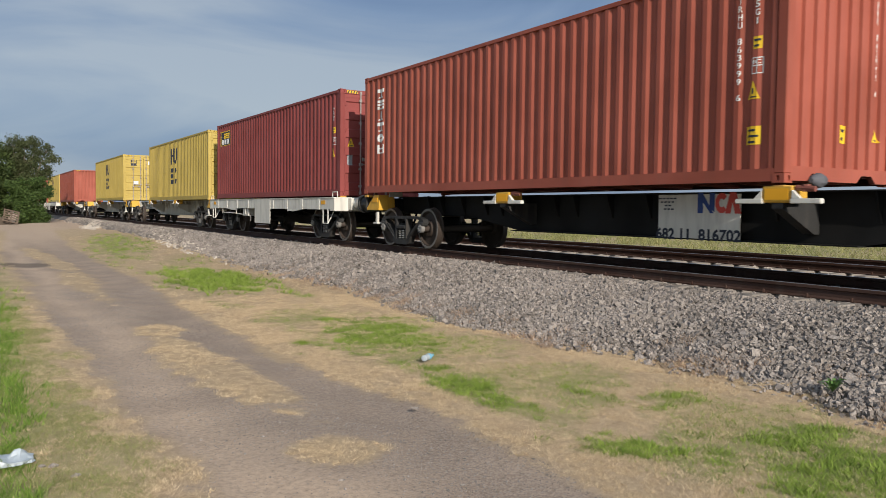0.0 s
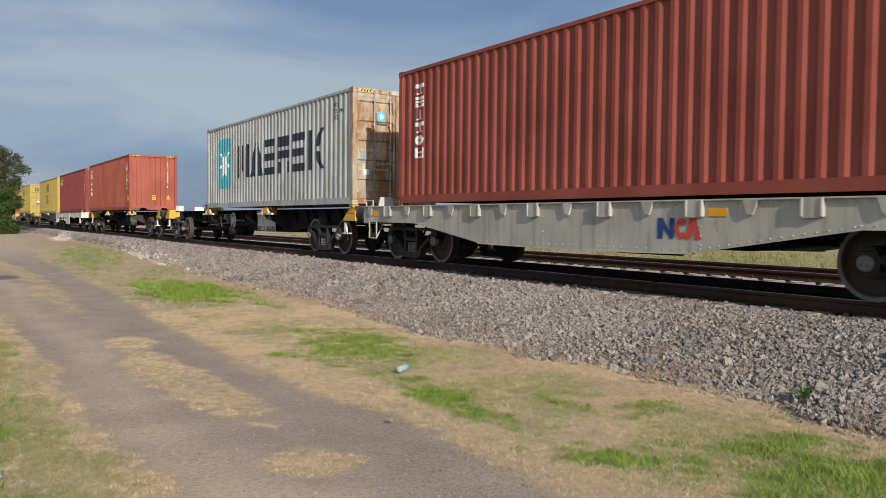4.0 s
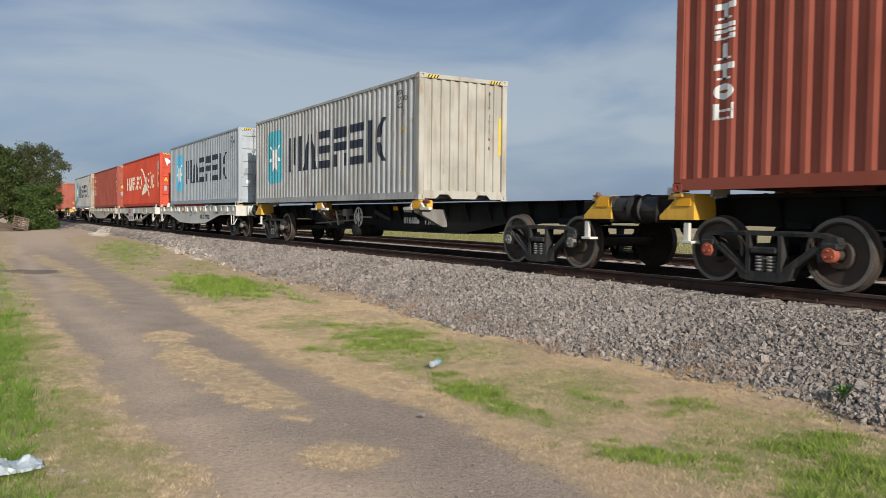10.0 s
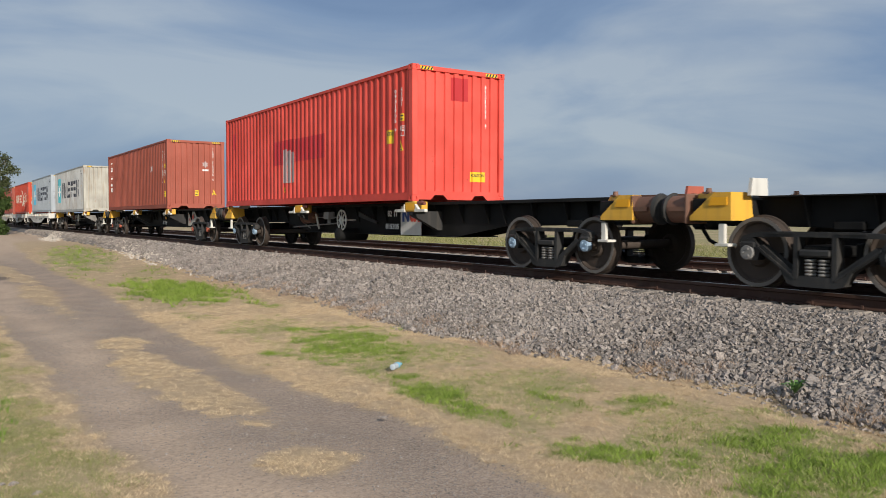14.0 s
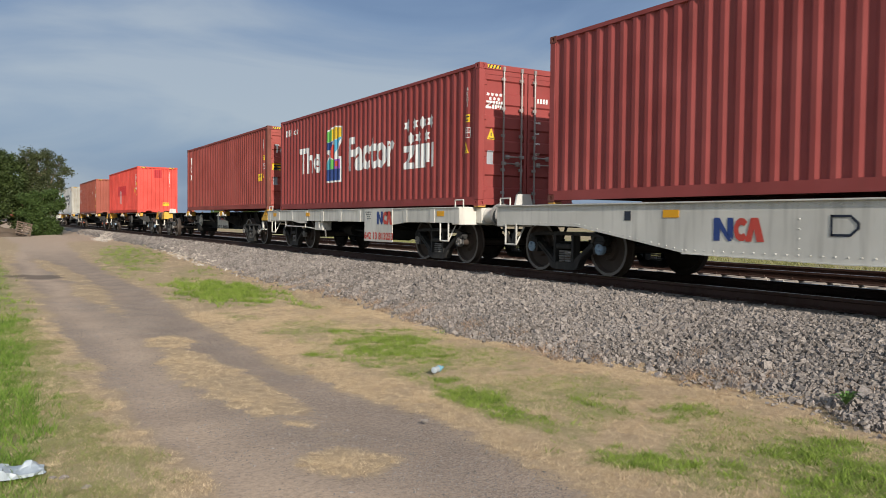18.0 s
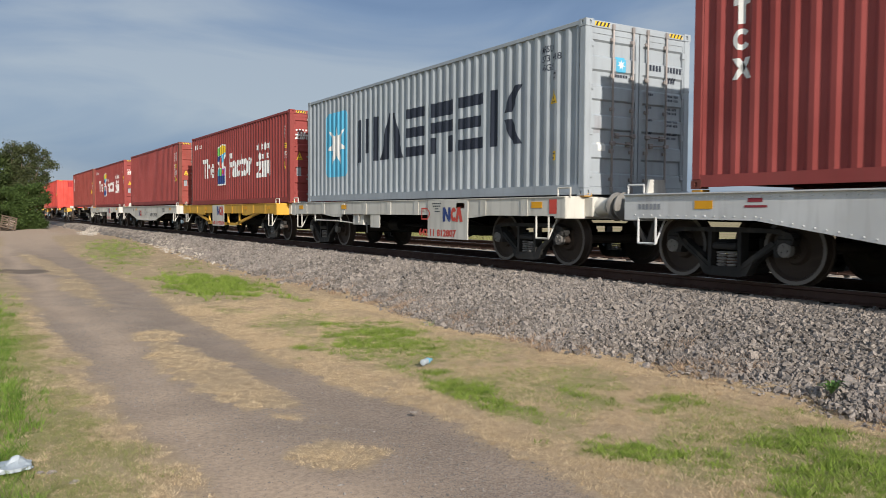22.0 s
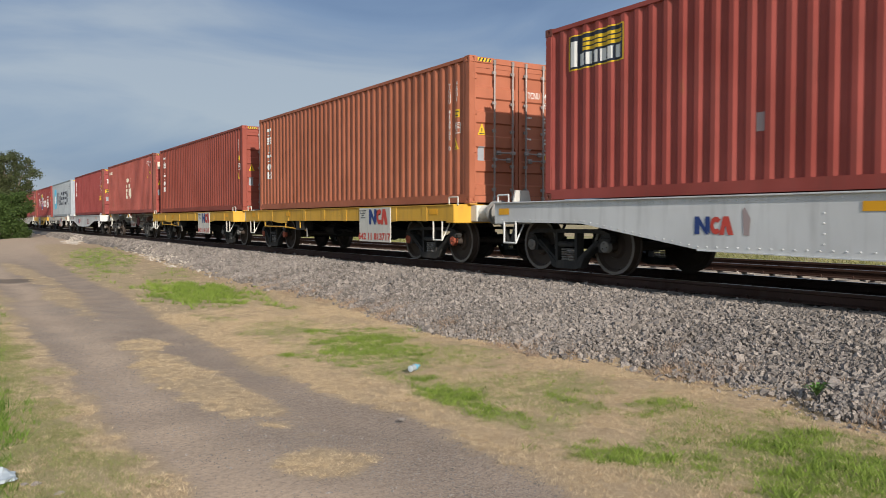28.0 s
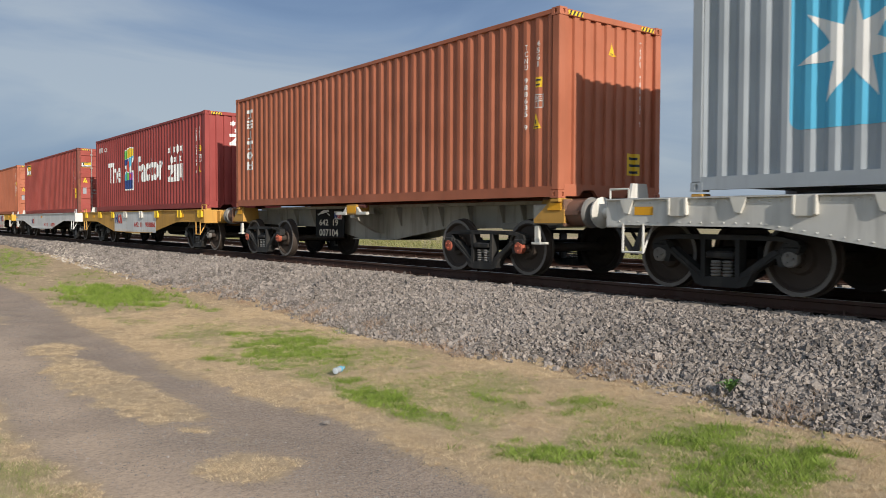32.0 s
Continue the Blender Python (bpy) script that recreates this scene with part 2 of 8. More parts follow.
P = {
    "brown": paint("brown_red_container_paint", (0.275, 0.066, 0.045), 0.5, 0.6, 0.16, 0.0, spec=0.18),
    "brick": paint("brick_red_container_paint", (0.30, 0.078, 0.050), 0.5, 0.6, 0.16, 0.0, spec=0.18),
    "maroon": paint("maroon_container_paint", (0.22, 0.049, 0.044), 0.5, 0.5, 0.15, 0.0, spec=0.18),
    "carmine": paint("red_maroon_container_paint", (0.27, 0.053, 0.047), 0.5, 0.5, 0.15, 0.0, spec=0.18),
    "rosewood": paint("faded_maroon_container_paint", (0.275, 0.058, 0.052), 0.5, 0.6, 0.15, 0.0, spec=0.18),
    "wine": paint("dull_wine_container_paint", (0.305, 0.066, 0.052), 0.55, 0.7, 0.22, 0.10, spec=0.15),
    "russet": paint("worn_russet_container_paint", (0.34, 0.088, 0.068), 0.55, 0.8, 0.3, 0.12, chips=0.15, spec=0.18),
    "red": paint("red_container_paint", (0.48, 0.065, 0.034), 0.5, 0.5, 0.15, 0.0, spec=0.15),
    "sunred": paint("bright_red_container_paint", (0.62, 0.075, 0.055), 0.55, 0.8, 0.15, 0.05, chips=0.3, spec=0.15),
    "orange": paint("orange_brown_container_paint", (0.37, 0.122, 0.066), 0.5, 0.6, 0.15, 0.0, spec=0.18),
    "yellow": paint("yellow_container_paint", (0.43, 0.315, 0.08), 0.5, 0.4, 0.2, 0.0),
    "grey": paint("light_grey_container_paint", (0.335, 0.365, 0.39), 0.45, 0.4, 0.2, 0.0),
    "greyrust": paint("stained_grey_container_paint", (0.41, 0.412, 0.40), 0.5, 0.7, 0.6, 0.14, dirt_rgb=(0.22, 0.14, 0.06), spec=0.15),
    "rustend": paint("rusty_white_container_paint", (0.42, 0.38, 0.29), 0.6, 0.8, 0.6, 0.85, dirt_rgb=(0.18, 0.10, 0.04)),
    "whiteend": paint("stained_white_container_paint", (0.37, 0.35, 0.30), 0.55, 0.8, 0.55, 0.15, dirt_rgb=(0.22, 0.13, 0.05)),
    "rustpost": paint("rust_streaked_post_paint", (0.165, 0.052, 0.038), 0.6, 0.8, 0.4, 0.22, spec=0.15),
    "white": paint("white_wagon_paint", (0.60, 0.575, 0.51), 0.5, 0.5, 0.35, 0.0, chips=0.12),
    "clean": paint("fresh_light_grey_wagon_paint", (0.60, 0.60, 0.585), 0.5, 0.5, 0.25, 0.0, chips=0.05),
    "pale": paint("light_grey_wagon_paint", (0.56, 0.545, 0.50), 0.5, 0.5, 0.4, 0.0, chips=0.1),
    "spinegrey": paint("dirty_grey_wagon_paint", (0.41, 0.39, 0.335), 0.6, 0.7, 0.5, 0.1),
    "spinedark": paint("dirty_beige_wagon_paint", (0.34, 0.315, 0.26), 0.6, 0.8, 0.55, 0.15),
    "dull": paint("dull_beige_wagon_paint", (0.43, 0.40, 0.34), 0.55, 0.7, 0.45, 0.05, chips=0.2),
    "wagonyellow": paint("yellow_wagon_paint", (0.62, 0.345, 0.045), 0.5, 0.5, 0.3, 0.0, chips=0.25),
    "ochre": paint("ochre_yellow_wagon_paint", (0.50, 0.27, 0.06), 0.55, 0.5, 0.3, 0.0, chips=0.2),
    "black": paint("black_wagon_paint", (0.0125, 0.0122, 0.0118), 0.55, 0.6, 0.3, 0.0, dirt_rgb=(0.018, 0.015, 0.012), spec=0.05),
    "iron": paint("black_cast_iron", (0.025, 0.0242, 0.023), 0.55, 0.8, 0.6, 0.0, bump=0.4, dirt_rgb=(0.085, 0.073, 0.061), spec=0.2),
    "wheel": paint("brown_wheel_steel", (0.052, 0.039, 0.031), 0.6, 0.8, 0.4, 0.0, bump=0.2, dirt_rgb=(0.085, 0.066, 0.052), spec=0.12),
    "tread": paint("worn_steel_tread", (0.165, 0.15, 0.135), 0.45, 0.5, 0.4, 0.0, metal=0.3, bump=0.05),
    "galv": paint("galvanised_rod", (0.30, 0.265, 0.25), 0.45, 0.6, 0.4, 0.05, metal=0.3),
    "cap": paint("grey_bearing_cap", (0.20, 0.19, 0.175), 0.5, 0.6, 0.5),
    "capred": paint("red_bearing_cap", (0.36, 0.09, 0.05), 0.5, 0.6, 0.4),
    "wheelred": paint("dark_red_wheel_paint", (0.15, 0.04, 0.042), 0.5, 0.6, 0.4),
    "capblue": paint("blue_grey_bearing_cap", (0.24, 0.33, 0.42), 0.5, 0.6, 0.4),
    "amber": paint("amber_reflector", (0.75, 0.36, 0.02), 0.4, 0.3, 0.1, bump=0),
    "sign_yellow": paint("yellow_sticker", (0.72, 0.46, 0.03), 0.45, 0.3, 0.2, bump=0),
    "ink": paint("dark_lettering", (0.025, 0.03, 0.045), 0.5, 0.4, 0.1, bump=0),
    "chalk": paint("white_lettering", (0.72, 0.71, 0.68), 0.5, 0.5, 0.2, bump=0, chips=0.05),
    "cream": paint("cream_lettering", (0.66, 0.60, 0.48), 0.5, 0.5, 0.25, bump=0),
    "sky": paint("light_blue_panel", (0.10, 0.42, 0.62), 0.5, 0.5, 0.15, bump=0),
    "teal": paint("faded_teal_panel", (0.08, 0.36, 0.42), 0.5, 0.6, 0.25, bump=0),
    "navy": paint("navy_blue_mark", (0.03, 0.06, 0.20), 0.5, 0.4, 0.15, bump=0),
    "signred": paint("faded_red_mark", (0.55, 0.07, 0.05), 0.5, 0.6, 0.2, bump=0, chips=0.15),
    "patchred": paint("deep_red_repaint", (0.43, 0.03, 0.034), 0.5, 0.4, 0.1, bump=0),
    "bare": paint("bare_grey_scrape", (0.42, 0.33, 0.315), 0.5, 0.6, 0.3, bump=0),
    "lime": paint("green_mark", (0.16, 0.48, 0.10), 0.5, 0.3, 0.1, bump=0),
    "violet": paint("violet_mark", (0.30, 0.08, 0.36), 0.5, 0.3, 0.1, bump=0),
    "plate": paint("grey_folding_plate", (0.30, 0.31, 0.33), 0.45, 0.5, 0.3),
    "rail": paint("rusty_rail_web", (0.05, 0.024, 0.016), 0.7, 0.7, 0.3, 0.0, bump=0.4),
    "railhead": paint("polished_rail_head", (0.30, 0.29, 0.28), 0.3, 0.3, 0.1, 0.0, metal=0.85, bump=0.05),
    "sleeper": paint("pale_concrete_sleeper", (0.225, 0.195, 0.165), 0.85, 0.6, 0.4, 0.0, bump=0.4),
    "wood": paint("weathered_grey_timber", (0.22, 0.17, 0.12), 0.8, 0.7, 0.4, bump=0.5),
    "rustbrown": paint("rust_brown_steel", (0.15, 0.075, 0.05), 0.6, 0.8, 0.4, 0.3),
    "stencilred": paint("dark_red_stencil", (0.27, 0.035, 0.045), 0.5, 0.5, 0.2, bump=0, chips=0.1),
    # black of the inner underframe, deepened to carry the shade below the wagons
    "soot": paint("black_steel_darkened_for_shade", (0.006, 0.0058, 0.0055), 0.7, 0.6, 0.3, 0.0, dirt_rgb=(0.018, 0.015, 0.012), spec=0.1),
    # brown pallet timber, its colour lowered for the shade it lies in
    "oldwood": paint("brown_timber_darkened_for_shade", (0.12, 0.085, 0.06), 0.85, 0.7, 0.4, bump=0.5),
    "earth": paint("brown_loose_earth", (0.10, 0.072, 0.05), 0.9, 0.7, 0.3, bump=0.8),
    "bag": paint("crumpled_white_plastic", (0.36, 0.40, 0.43), 0.35, 0.3, 0.1, bump=0.3),
    "cloth": paint("grey_tarpaulin_rag", (0.10, 0.10, 0.11), 0.7, 0.5, 0.3, bump=0.4),
}


# ---- mesh tools ----
class Geo:
    """Gathers simple solids into one mesh."""

    def __init__(self):
        self.v, self.f = [], []

    def add(self, verts, faces):
        k = len(self.v)
        self.v.extend(verts)
        self.f.extend([tuple(i + k for i in f) for f in faces])
        return self

    def box(self, x0, x1, y0, y1, z0, z1, c=0.0):
        if x0 > x1:
            x0, x1 = x1, x0
        if y0 > y1:
            y0, y1 = y1, y0
        if not c:
            v = [(x, y, z) for x in (x0, x1) for y in (y0, y1) for z in (z0, z1)]
            return self.add(v, [(0, 1, 3, 2), (4, 6, 7, 5), (0, 4, 5, 1), (2, 3, 7, 6), (0, 2, 6, 4), (1, 5, 7, 3)])
        c = min(c, (x1 - x0) * 0.45, (y1 - y0) * 0.45, (z1 - z0) * 0.45)
        pts, idx = [], {}
        for i, x in enumerate((x0, x1)):
            for j, y in enumerate((y0, y1)):
                for k, z in enumerate((z0, z1)):
                    sx, sy, sz = (c if i == 0 else -c), (c if j == 0 else -c), (c if k == 0 else -c)
                    for a, p in enumerate(((x, y + sy, z + sz), (x + sx, y, z + sz), (x + sx, y + sy, z))):
                        idx[i, j, k, a] = len(pts)
                        pts.append(p)
        f = []
        for i in (0, 1):
            f.append([idx[i, j, k, 0] for j, k in ((0, 0), (0, 1), (1, 1), (1, 0))])
            f.append([idx[j, i, k, 1] for j, k in ((0, 0), (1, 0), (1, 1), (0, 1))])
            f.append([idx[j, k, i, 2] for j, k in ((0, 0), (0, 1), (1, 1), (1, 0))])
            for j in (0, 1):
                f.append([idx[i, j, 0, 0], idx[i, j, 1, 0], idx[i, j, 1, 1], idx[i, j, 0, 1]])
                f.append([idx[i, 0, j, 0], idx[i, 1, j, 0], idx[i, 1, j, 2], idx[i, 0, j, 2]])
                f.append([idx[0, i, j, 1], idx[1, i, j, 1], idx[1, i, j, 2], idx[0, i, j, 2]])
                for k in (0, 1):
                    f.append([idx[i, j, k, 0], idx[i, j, k, 1], idx[i, j, k, 2]])
        return self.add(pts, f)

    def prism(self, pts, axis, a, b):
        """A polygon pushed along an axis; pts are the other two coordinates in order."""
        def at(p, q):
            return {"x": (q, p[0], p[1]), "y": (p[0], q, p[1]), "z": (p[0], p[1], q)}[axis]
        n = len(pts)
        v = [at(p, a) for p in pts] + [at(p, b) for p in pts]
        f = [tuple(range(n)), tuple(range(2 * n - 1, n - 1, -1))]
        f += [(i, (i + 1) % n, (i + 1) % n + n, i + n) for i in range(n)]
        return self.add(v, f)

    def ring(self, outer, inner, axis, a, b):
        """A plate with one hole: outer and inner have the same number of points."""
        def at(p, q):
            return {"x": (q, p[0], p[1]), "y": (p[0], q, p[1]), "z": (p[0], p[1], q)}[axis]
        n = len(outer)
        v = [at(p, q) for q in (a, b) for ps in (outer, inner) for p in ps]
        f = []
        for i in range(n):
            j = (i + 1) % n
            f += [(i, j, n + j, n + i), (2 * n + i, 3 * n + i, 3 * n + j, 2 * n + j), (i, 2 * n + i, 2 * n + j, j), (n + i, n + j, 3 * n + j, 3 * n + i)]
        return self.add(v, f)

    def cyl(self, p0, p1, r0, r1=None, n=12):
        r1 = r0 if r1 is None else r1
        p0, p1 = Vector(p0), Vector(p1)
        d = (p1 - p0).normalized()
        u = d.orthogonal().normalized()
        w = d.cross(u)
        v = []
        for p, r in ((p0, r0), (p1, r1)):
            v += [tuple(p + (u * math.cos(2 * math.pi * i / n) + w * math.sin(2 * math.pi * i / n)) * r) for i in range(n)]
        f = [(i, (i + 1) % n, (i + 1) % n + n, i + n) for i in range(n)] + [tuple(range(n - 1, -1, -1)), tuple(range(n, 2 * n))]
        return self.add(v, f)

    def pipe(self, pts, r, n=6):
        for a, b in zip(pts, pts[1:]):
            self.cyl(a, b, r, n=n)
        return self

    def lathe(self, c, profile, n=32):
        """A profile of (x offset, radius) spun about the x axis through c."""
        v, m = [], len(profile)
        for x, r in profile:
            v += [(c[0] + x, c[1] + r * math.cos(2 * math.pi * i / n), c[2] + r * math.sin(2 * math.pi * i / n)) for i in range(n)]
        f = [(k * n + i, k * n + (i + 1) % n, (k + 1) * n + (i + 1) % n, (k + 1) * n + i) for k in range(m - 1) for i in range(n)]
        f += [tuple(range(n - 1, -1, -1)), tuple(range((m - 1) * n, m * n))]
        return self.add(v, f)

    def torus(self, c, axis, R, r, n=28, k=8):
        v = []
        for i in range(n):
            a = 2 * math.pi * i / n
            for j in range(k):
                b = 2 * math.pi * j / k
                p, q, h = (R + r * math.cos(b)) * math.cos(a), (R + r * math.cos(b)) * math.sin(a), r * math.sin(b)
                v.append((c[0] + h, c[1] + p, c[2] + q) if axis == "x" else (c[0] + p, c[1] + q, c[2] + h))
        return self.add(v, [(i * k + j, ((i + 1) % n) * k + j, ((i + 1) % n) * k + (j + 1) % k, i * k + (j + 1) % k) for i in range(n) for j in range(k)])

    def mesh(self, name, smooth=38):
        me = bpy.data.meshes.new(name)
        me.from_pydata(self.v, [], self.f)
        me.materials.append(None)
        if smooth:
            me.shade_smooth()
            me.set_sharp_from_angle(angle=radians(smooth))
        me.update()
        return me


def part(name, geo, mat, parent, label="", smooth=38):
    me = geo.mesh(name, smooth) if isinstance(geo, Geo) else geo
    ob = new(name, me)
    ob.material_slots[0].link = "OBJECT"
    ob.material_slots[0].material = P[mat] if isinstance(mat, str) else mat
    ob.parent = parent
    if label:
        ob["label"] = label
    return ob


def thing(name, label, category, m, group="", kind=""):
    ob = new(name)
    ob.empty_display_size = 0.2
    ob.matrix_world = m
    return tagged(ob, label, category, group, kind)


def solid(name, geo, mat, label, category, m=None, group="", kind="", smooth=38):
    ob = part(name, geo, mat, None, "", smooth)
    if m is not None:
        ob.matrix_world = m
    return tagged(ob, label, category, group, kind)


CACHE = {}


def kept(key, make, smooth=38):
    """One mesh for all the parts that are alike."""
    if key not in CACHE:
        CACHE[key] = make().mesh(key, smooth)
    return CACHE[key]


# ---- ground ----
def smoothstep(a, b, x):
    t = np.clip((x - a) / (b - a), 0, 1)
    return t * t * (3 - 2 * t)


def waves(x, y, seed, scale):
    """Cheap smooth noise in -1..1 over arrays."""
    rng = np.random.RandomState(seed)
    out = np.zeros_like(x)
    for k in range(6):
        a, p, f = rng.uniform(0, 6.28), rng.uniform(0, 6.28), scale * rng.uniform(0.6, 2.4)
        out += np.sin((x * math.cos(a) + y * math.sin(a)) * f + p + 0.8 * np.sin((y * math.cos(a) - x * math.sin(a)) * f * 0.7 + p))
    return out / 3.2


def toe(y):
    """Foot of the ballast slope, uneven along the way."""
    line = np.interp(y, (-60, 3.7, 5.2, 6.6, 7.3, 8.2, 9.1, 10.5, 12.6, 14.5, 17, 20, 27, 34, 46, 80), (6.2, 6.15, 6.4, 6.4, 5.95, 6.2, 5.9, 6.0, 6.35, 6.65, 6.55, 6.4, 6.6, 7.2, 7.7, 7.8))
    return line + 0.07 * np.sin(y * 3.1) + 0.05 * np.sin(y * 7.3 + 1)


def shoulder_height(x, y):
    """Top of the stone bed at x, y."""
    f = np.clip((x - toe(y)) / (8.4 - toe(y)), 0, 1)
    h = 0.02 + rise(y) + (0.515 - rise(y)) * (0.25 * f * f * (3 - 2 * f) + 0.75 * f)
    h = np.where(x > 11.9, 0.52 - 0.025 * smoothstep(11.9, 12.6, x), h)
    return np.where(x > 16.2, 0.47 - 0.30 * smoothstep(16.2, 17.6, x), h)


def rise(y):
    """How far the earth climbs towards the stones."""
    return 0.17 * smoothstep(15, 30, y)


def land(x, y):
    """Height of the earth."""
    z = 0.025 * waves(x, y, 3, 0.8) * smoothstep(1, 6, np.hypot(x, y))
    rut = np.exp(-((x - 1.45) / 0.3) ** 2) + np.exp(-((x - 2.75) / 0.3) ** 2)
    z = z - 0.03 * rut * (y < 40)
    z = z + rise(y) * smoothstep(3.6, 6.6, x) * (y < 400)
    z = np.where(x > 5.6, z - 0.05 * smoothstep(5.6, 6.6, x), z)
    climb = shoulder_height(x, y) - 0.035 + 0.02 * waves(x, y, 19, 5.0) - 0.30 * np.clip(x - toe(y) - 0.2, 0, 9)
    z = np.where((x > toe(y) - 0.1) & (x < toe(y) + 1.2), np.maximum(z, climb), z)
    return np.where(x > 15, -0.06 + 0.24 * smoothstep(15, 17, x), z)


def blob(x, y, cx, cy, rx, ry, turn=0.0):
    c, s = math.cos(turn), math.sin(turn)
    u, v = (x - cx) * c + (y - cy) * s, -(x - cx) * s + (y - cy) * c
    return np.sqrt((u / rx) ** 2 + (v / ry) ** 2)


# centre x, y, radii, turn, strength of the green patches
GREENS = [(4.55, 9.25, 0.72, 1.25, -0.3, 1.0), (3.96, 5.95, 0.22, 1.15, -0.08, 1.0), (4.08, 3.85, 0.55, 0.28, -0.8, 1.0), (5.2, 3.6, 0.55, 0.32, -0.3, 0.9), (4.75, 2.9, 0.95, 0.42, 0.2, 1.0),
          (5.05, 4.45, 0.6, 0.42, 0.3, 0.5), (4.72, 5.3, 0.14, 0.3, 0.0, 0.8), (5.0, 7.7, 0.45, 0.9, -0.3, 0.45), (4.3, 11.2, 0.55, 0.75, -0.3, 0.5), (5.3, 13.7, 0.32, 0.25, 0.0, 0.6), (4.45, 6.6, 0.3, 0.5, 0.0, 0.35),
          (4.72, 17.7, 0.9, 2.8, -0.05, 1.0), (5.5, 23.5, 0.7, 2.2, -0.2, 0.35), (5.4, 35.0, 1.05, 9.5, -0.13, 0.75), (4.6, 29.0, 0.6, 2.5, -0.2, 0.6), (3.75, 13.0, 0.2, 0.7, 0.0, 0.4), (5.35, 4.95, 0.3, 0.22, 0.3, 0.8), (5.0, 4.7, 0.16, 0.14, 0.0, 0.7), (5.75, 4.1, 0.3, 0.2, 0.0, 0.55)]
CROWN = [(2.09, 4.82, 0.25, 0.27, 0), (2.1, 7.8, 0.34, 1.7, 0.06), (2.1, 9.3, 0.22, 0.8, 0), (2.2, 10.75, 0.30, 0.6, -0.3), (2.12, 18.5, 0.27, 3.4, 0), (2.2, 27, 0.30, 7.5, 0.02)]


def verge(x, y):
    """Share of tall fresh grass on the road's open side."""
    edge = 0.33 + 0.022 * np.clip(y - 7, 0, 20)
    return smoothstep(0.16, -0.1, x - edge + 0.12 * waves(x, y, 21, 1.7) + 0.10 * waves(x, y, 14, 9.0))


def masks(x, y):
    """Shares of bare road and of green grass at x, y."""
    w = 0.16 * waves(x, y, 11, 2.2) + 0.07 * waves(x, y, 12, 7.0)
    fine = waves(x, y, 17, 19.0)
    left = 1.09 + 0.05 * np.clip(y - 30, 0, 25)
    right = np.interp(y, (3.7, 4.5, 5.2, 6.4, 8, 10.4, 12.3, 18, 27, 34, 48, 68), (3.08, 3.12, 3.30, 3.1, 2.9, 2.97, 3.0, 3.28, 3.35, 3.6, 4.4, 6.0))
    road = smoothstep(-0.14, 0.14, x - left + 0.8 * w + 0.05 * fine) * smoothstep(-0.14, 0.14, right - x + 0.6 * w + 0.05 * fine)
    road = np.maximum(road, smoothstep(50, 60, y + 8 * w) * smoothstep(1.6, 2.4, x) * (x < 10.5))
    mid = np.minimum.reduce([blob(x, y, *c) for c in CROWN])
    road = road * (1 - 0.95 * smoothstep(1.35, 0.85, mid + 1.5 * w + 0.16 * waves(x, y, 20, 7.0) + 0.16 * fine))
    ragged = 0.34 * waves(x, y, 13, 6.0) + 0.3 * waves(x, y, 14, 15.0)
    band = 0.55 * smoothstep(3.55, 3.95, x + w) * smoothstep(5.9, 5.2, x) * smoothstep(12.5, 9.5, y)
    green = band * smoothstep(-0.45, 0.5, waves(x, y, 15, 4.0) + ragged)
    for *g, strong in GREENS:
        green = np.maximum(green, strong * smoothstep(1.25, 0.6, blob(x, y, *g) + 1.3 * w + 1.15 * ragged))
    lawn = smoothstep(0.98, 0.62, x + 0.8 * w + 0.3 * ragged) * (0.7 + 0.3 * np.clip(ragged + 0.4, 0, 1))
    green = np.maximum(green, lawn * (0.58 + 0.42 * verge(x, y)))
    green = np.maximum(green, 0.65 * smoothstep(16.6, 18.0, x) * smoothstep(-0.5, 0.7, waves(x, y, 22, 0.5)))
    return road, green * (1 - road)


def stretch(stops):
    out = [stops[0][0]]
    for (a, _), (b, step) in zip(stops, stops[1:]):
        out += list(np.linspace(a, b, max(1, int(round((b - a) / step))) + 1)[1:])
    return np.array(out)


gx = stretch([(-3000, 0), (-300, 900), (-60, 60), (-8, 6), (-0.6, 0.5), (7.3, 0.075), (9, 0.4), (17, 1.0), (24, 0.7), (60, 4), (400, 40), (3000, 600)])
gy = stretch([(-400, 0), (-40, 60), (1.5, 4), (14, 0.085), (26, 0.2), (60, 0.6), (110, 2), (400, 20), (3500, 500)])
GX, GY = np.meshgrid(gx, gy)
GZ = land(GX, GY)
nx, ny = len(gx), len(gy)
quads = [(j * nx + i, j * nx + i + 1, (j + 1) * nx + i + 1, (j + 1) * nx + i) for j in range(ny - 1) for i in range(nx - 1)]
gme = bpy.data.meshes.new("ground")
gme.from_pydata(np.stack([GX, GY, GZ], -1).reshape(-1, 3).tolist(), [], quads)
gme.shade_smooth()
ROAD, GREEN = masks(GX, GY)
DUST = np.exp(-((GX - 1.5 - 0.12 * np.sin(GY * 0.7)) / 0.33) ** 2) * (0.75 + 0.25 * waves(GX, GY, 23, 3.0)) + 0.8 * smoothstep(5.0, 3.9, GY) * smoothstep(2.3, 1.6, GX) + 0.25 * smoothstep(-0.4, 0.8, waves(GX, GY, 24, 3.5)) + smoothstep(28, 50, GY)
# shadow lying across the far road, painted into the ground as a dark ellipse
ROAD_SHADOW = 0.75 * smoothstep(1.15, 0.7, blob(GX, GY, 1.3, 24.4, 0.6, 1.2, 0.3) + 0.25 * waves(GX, GY, 25, 2.5))
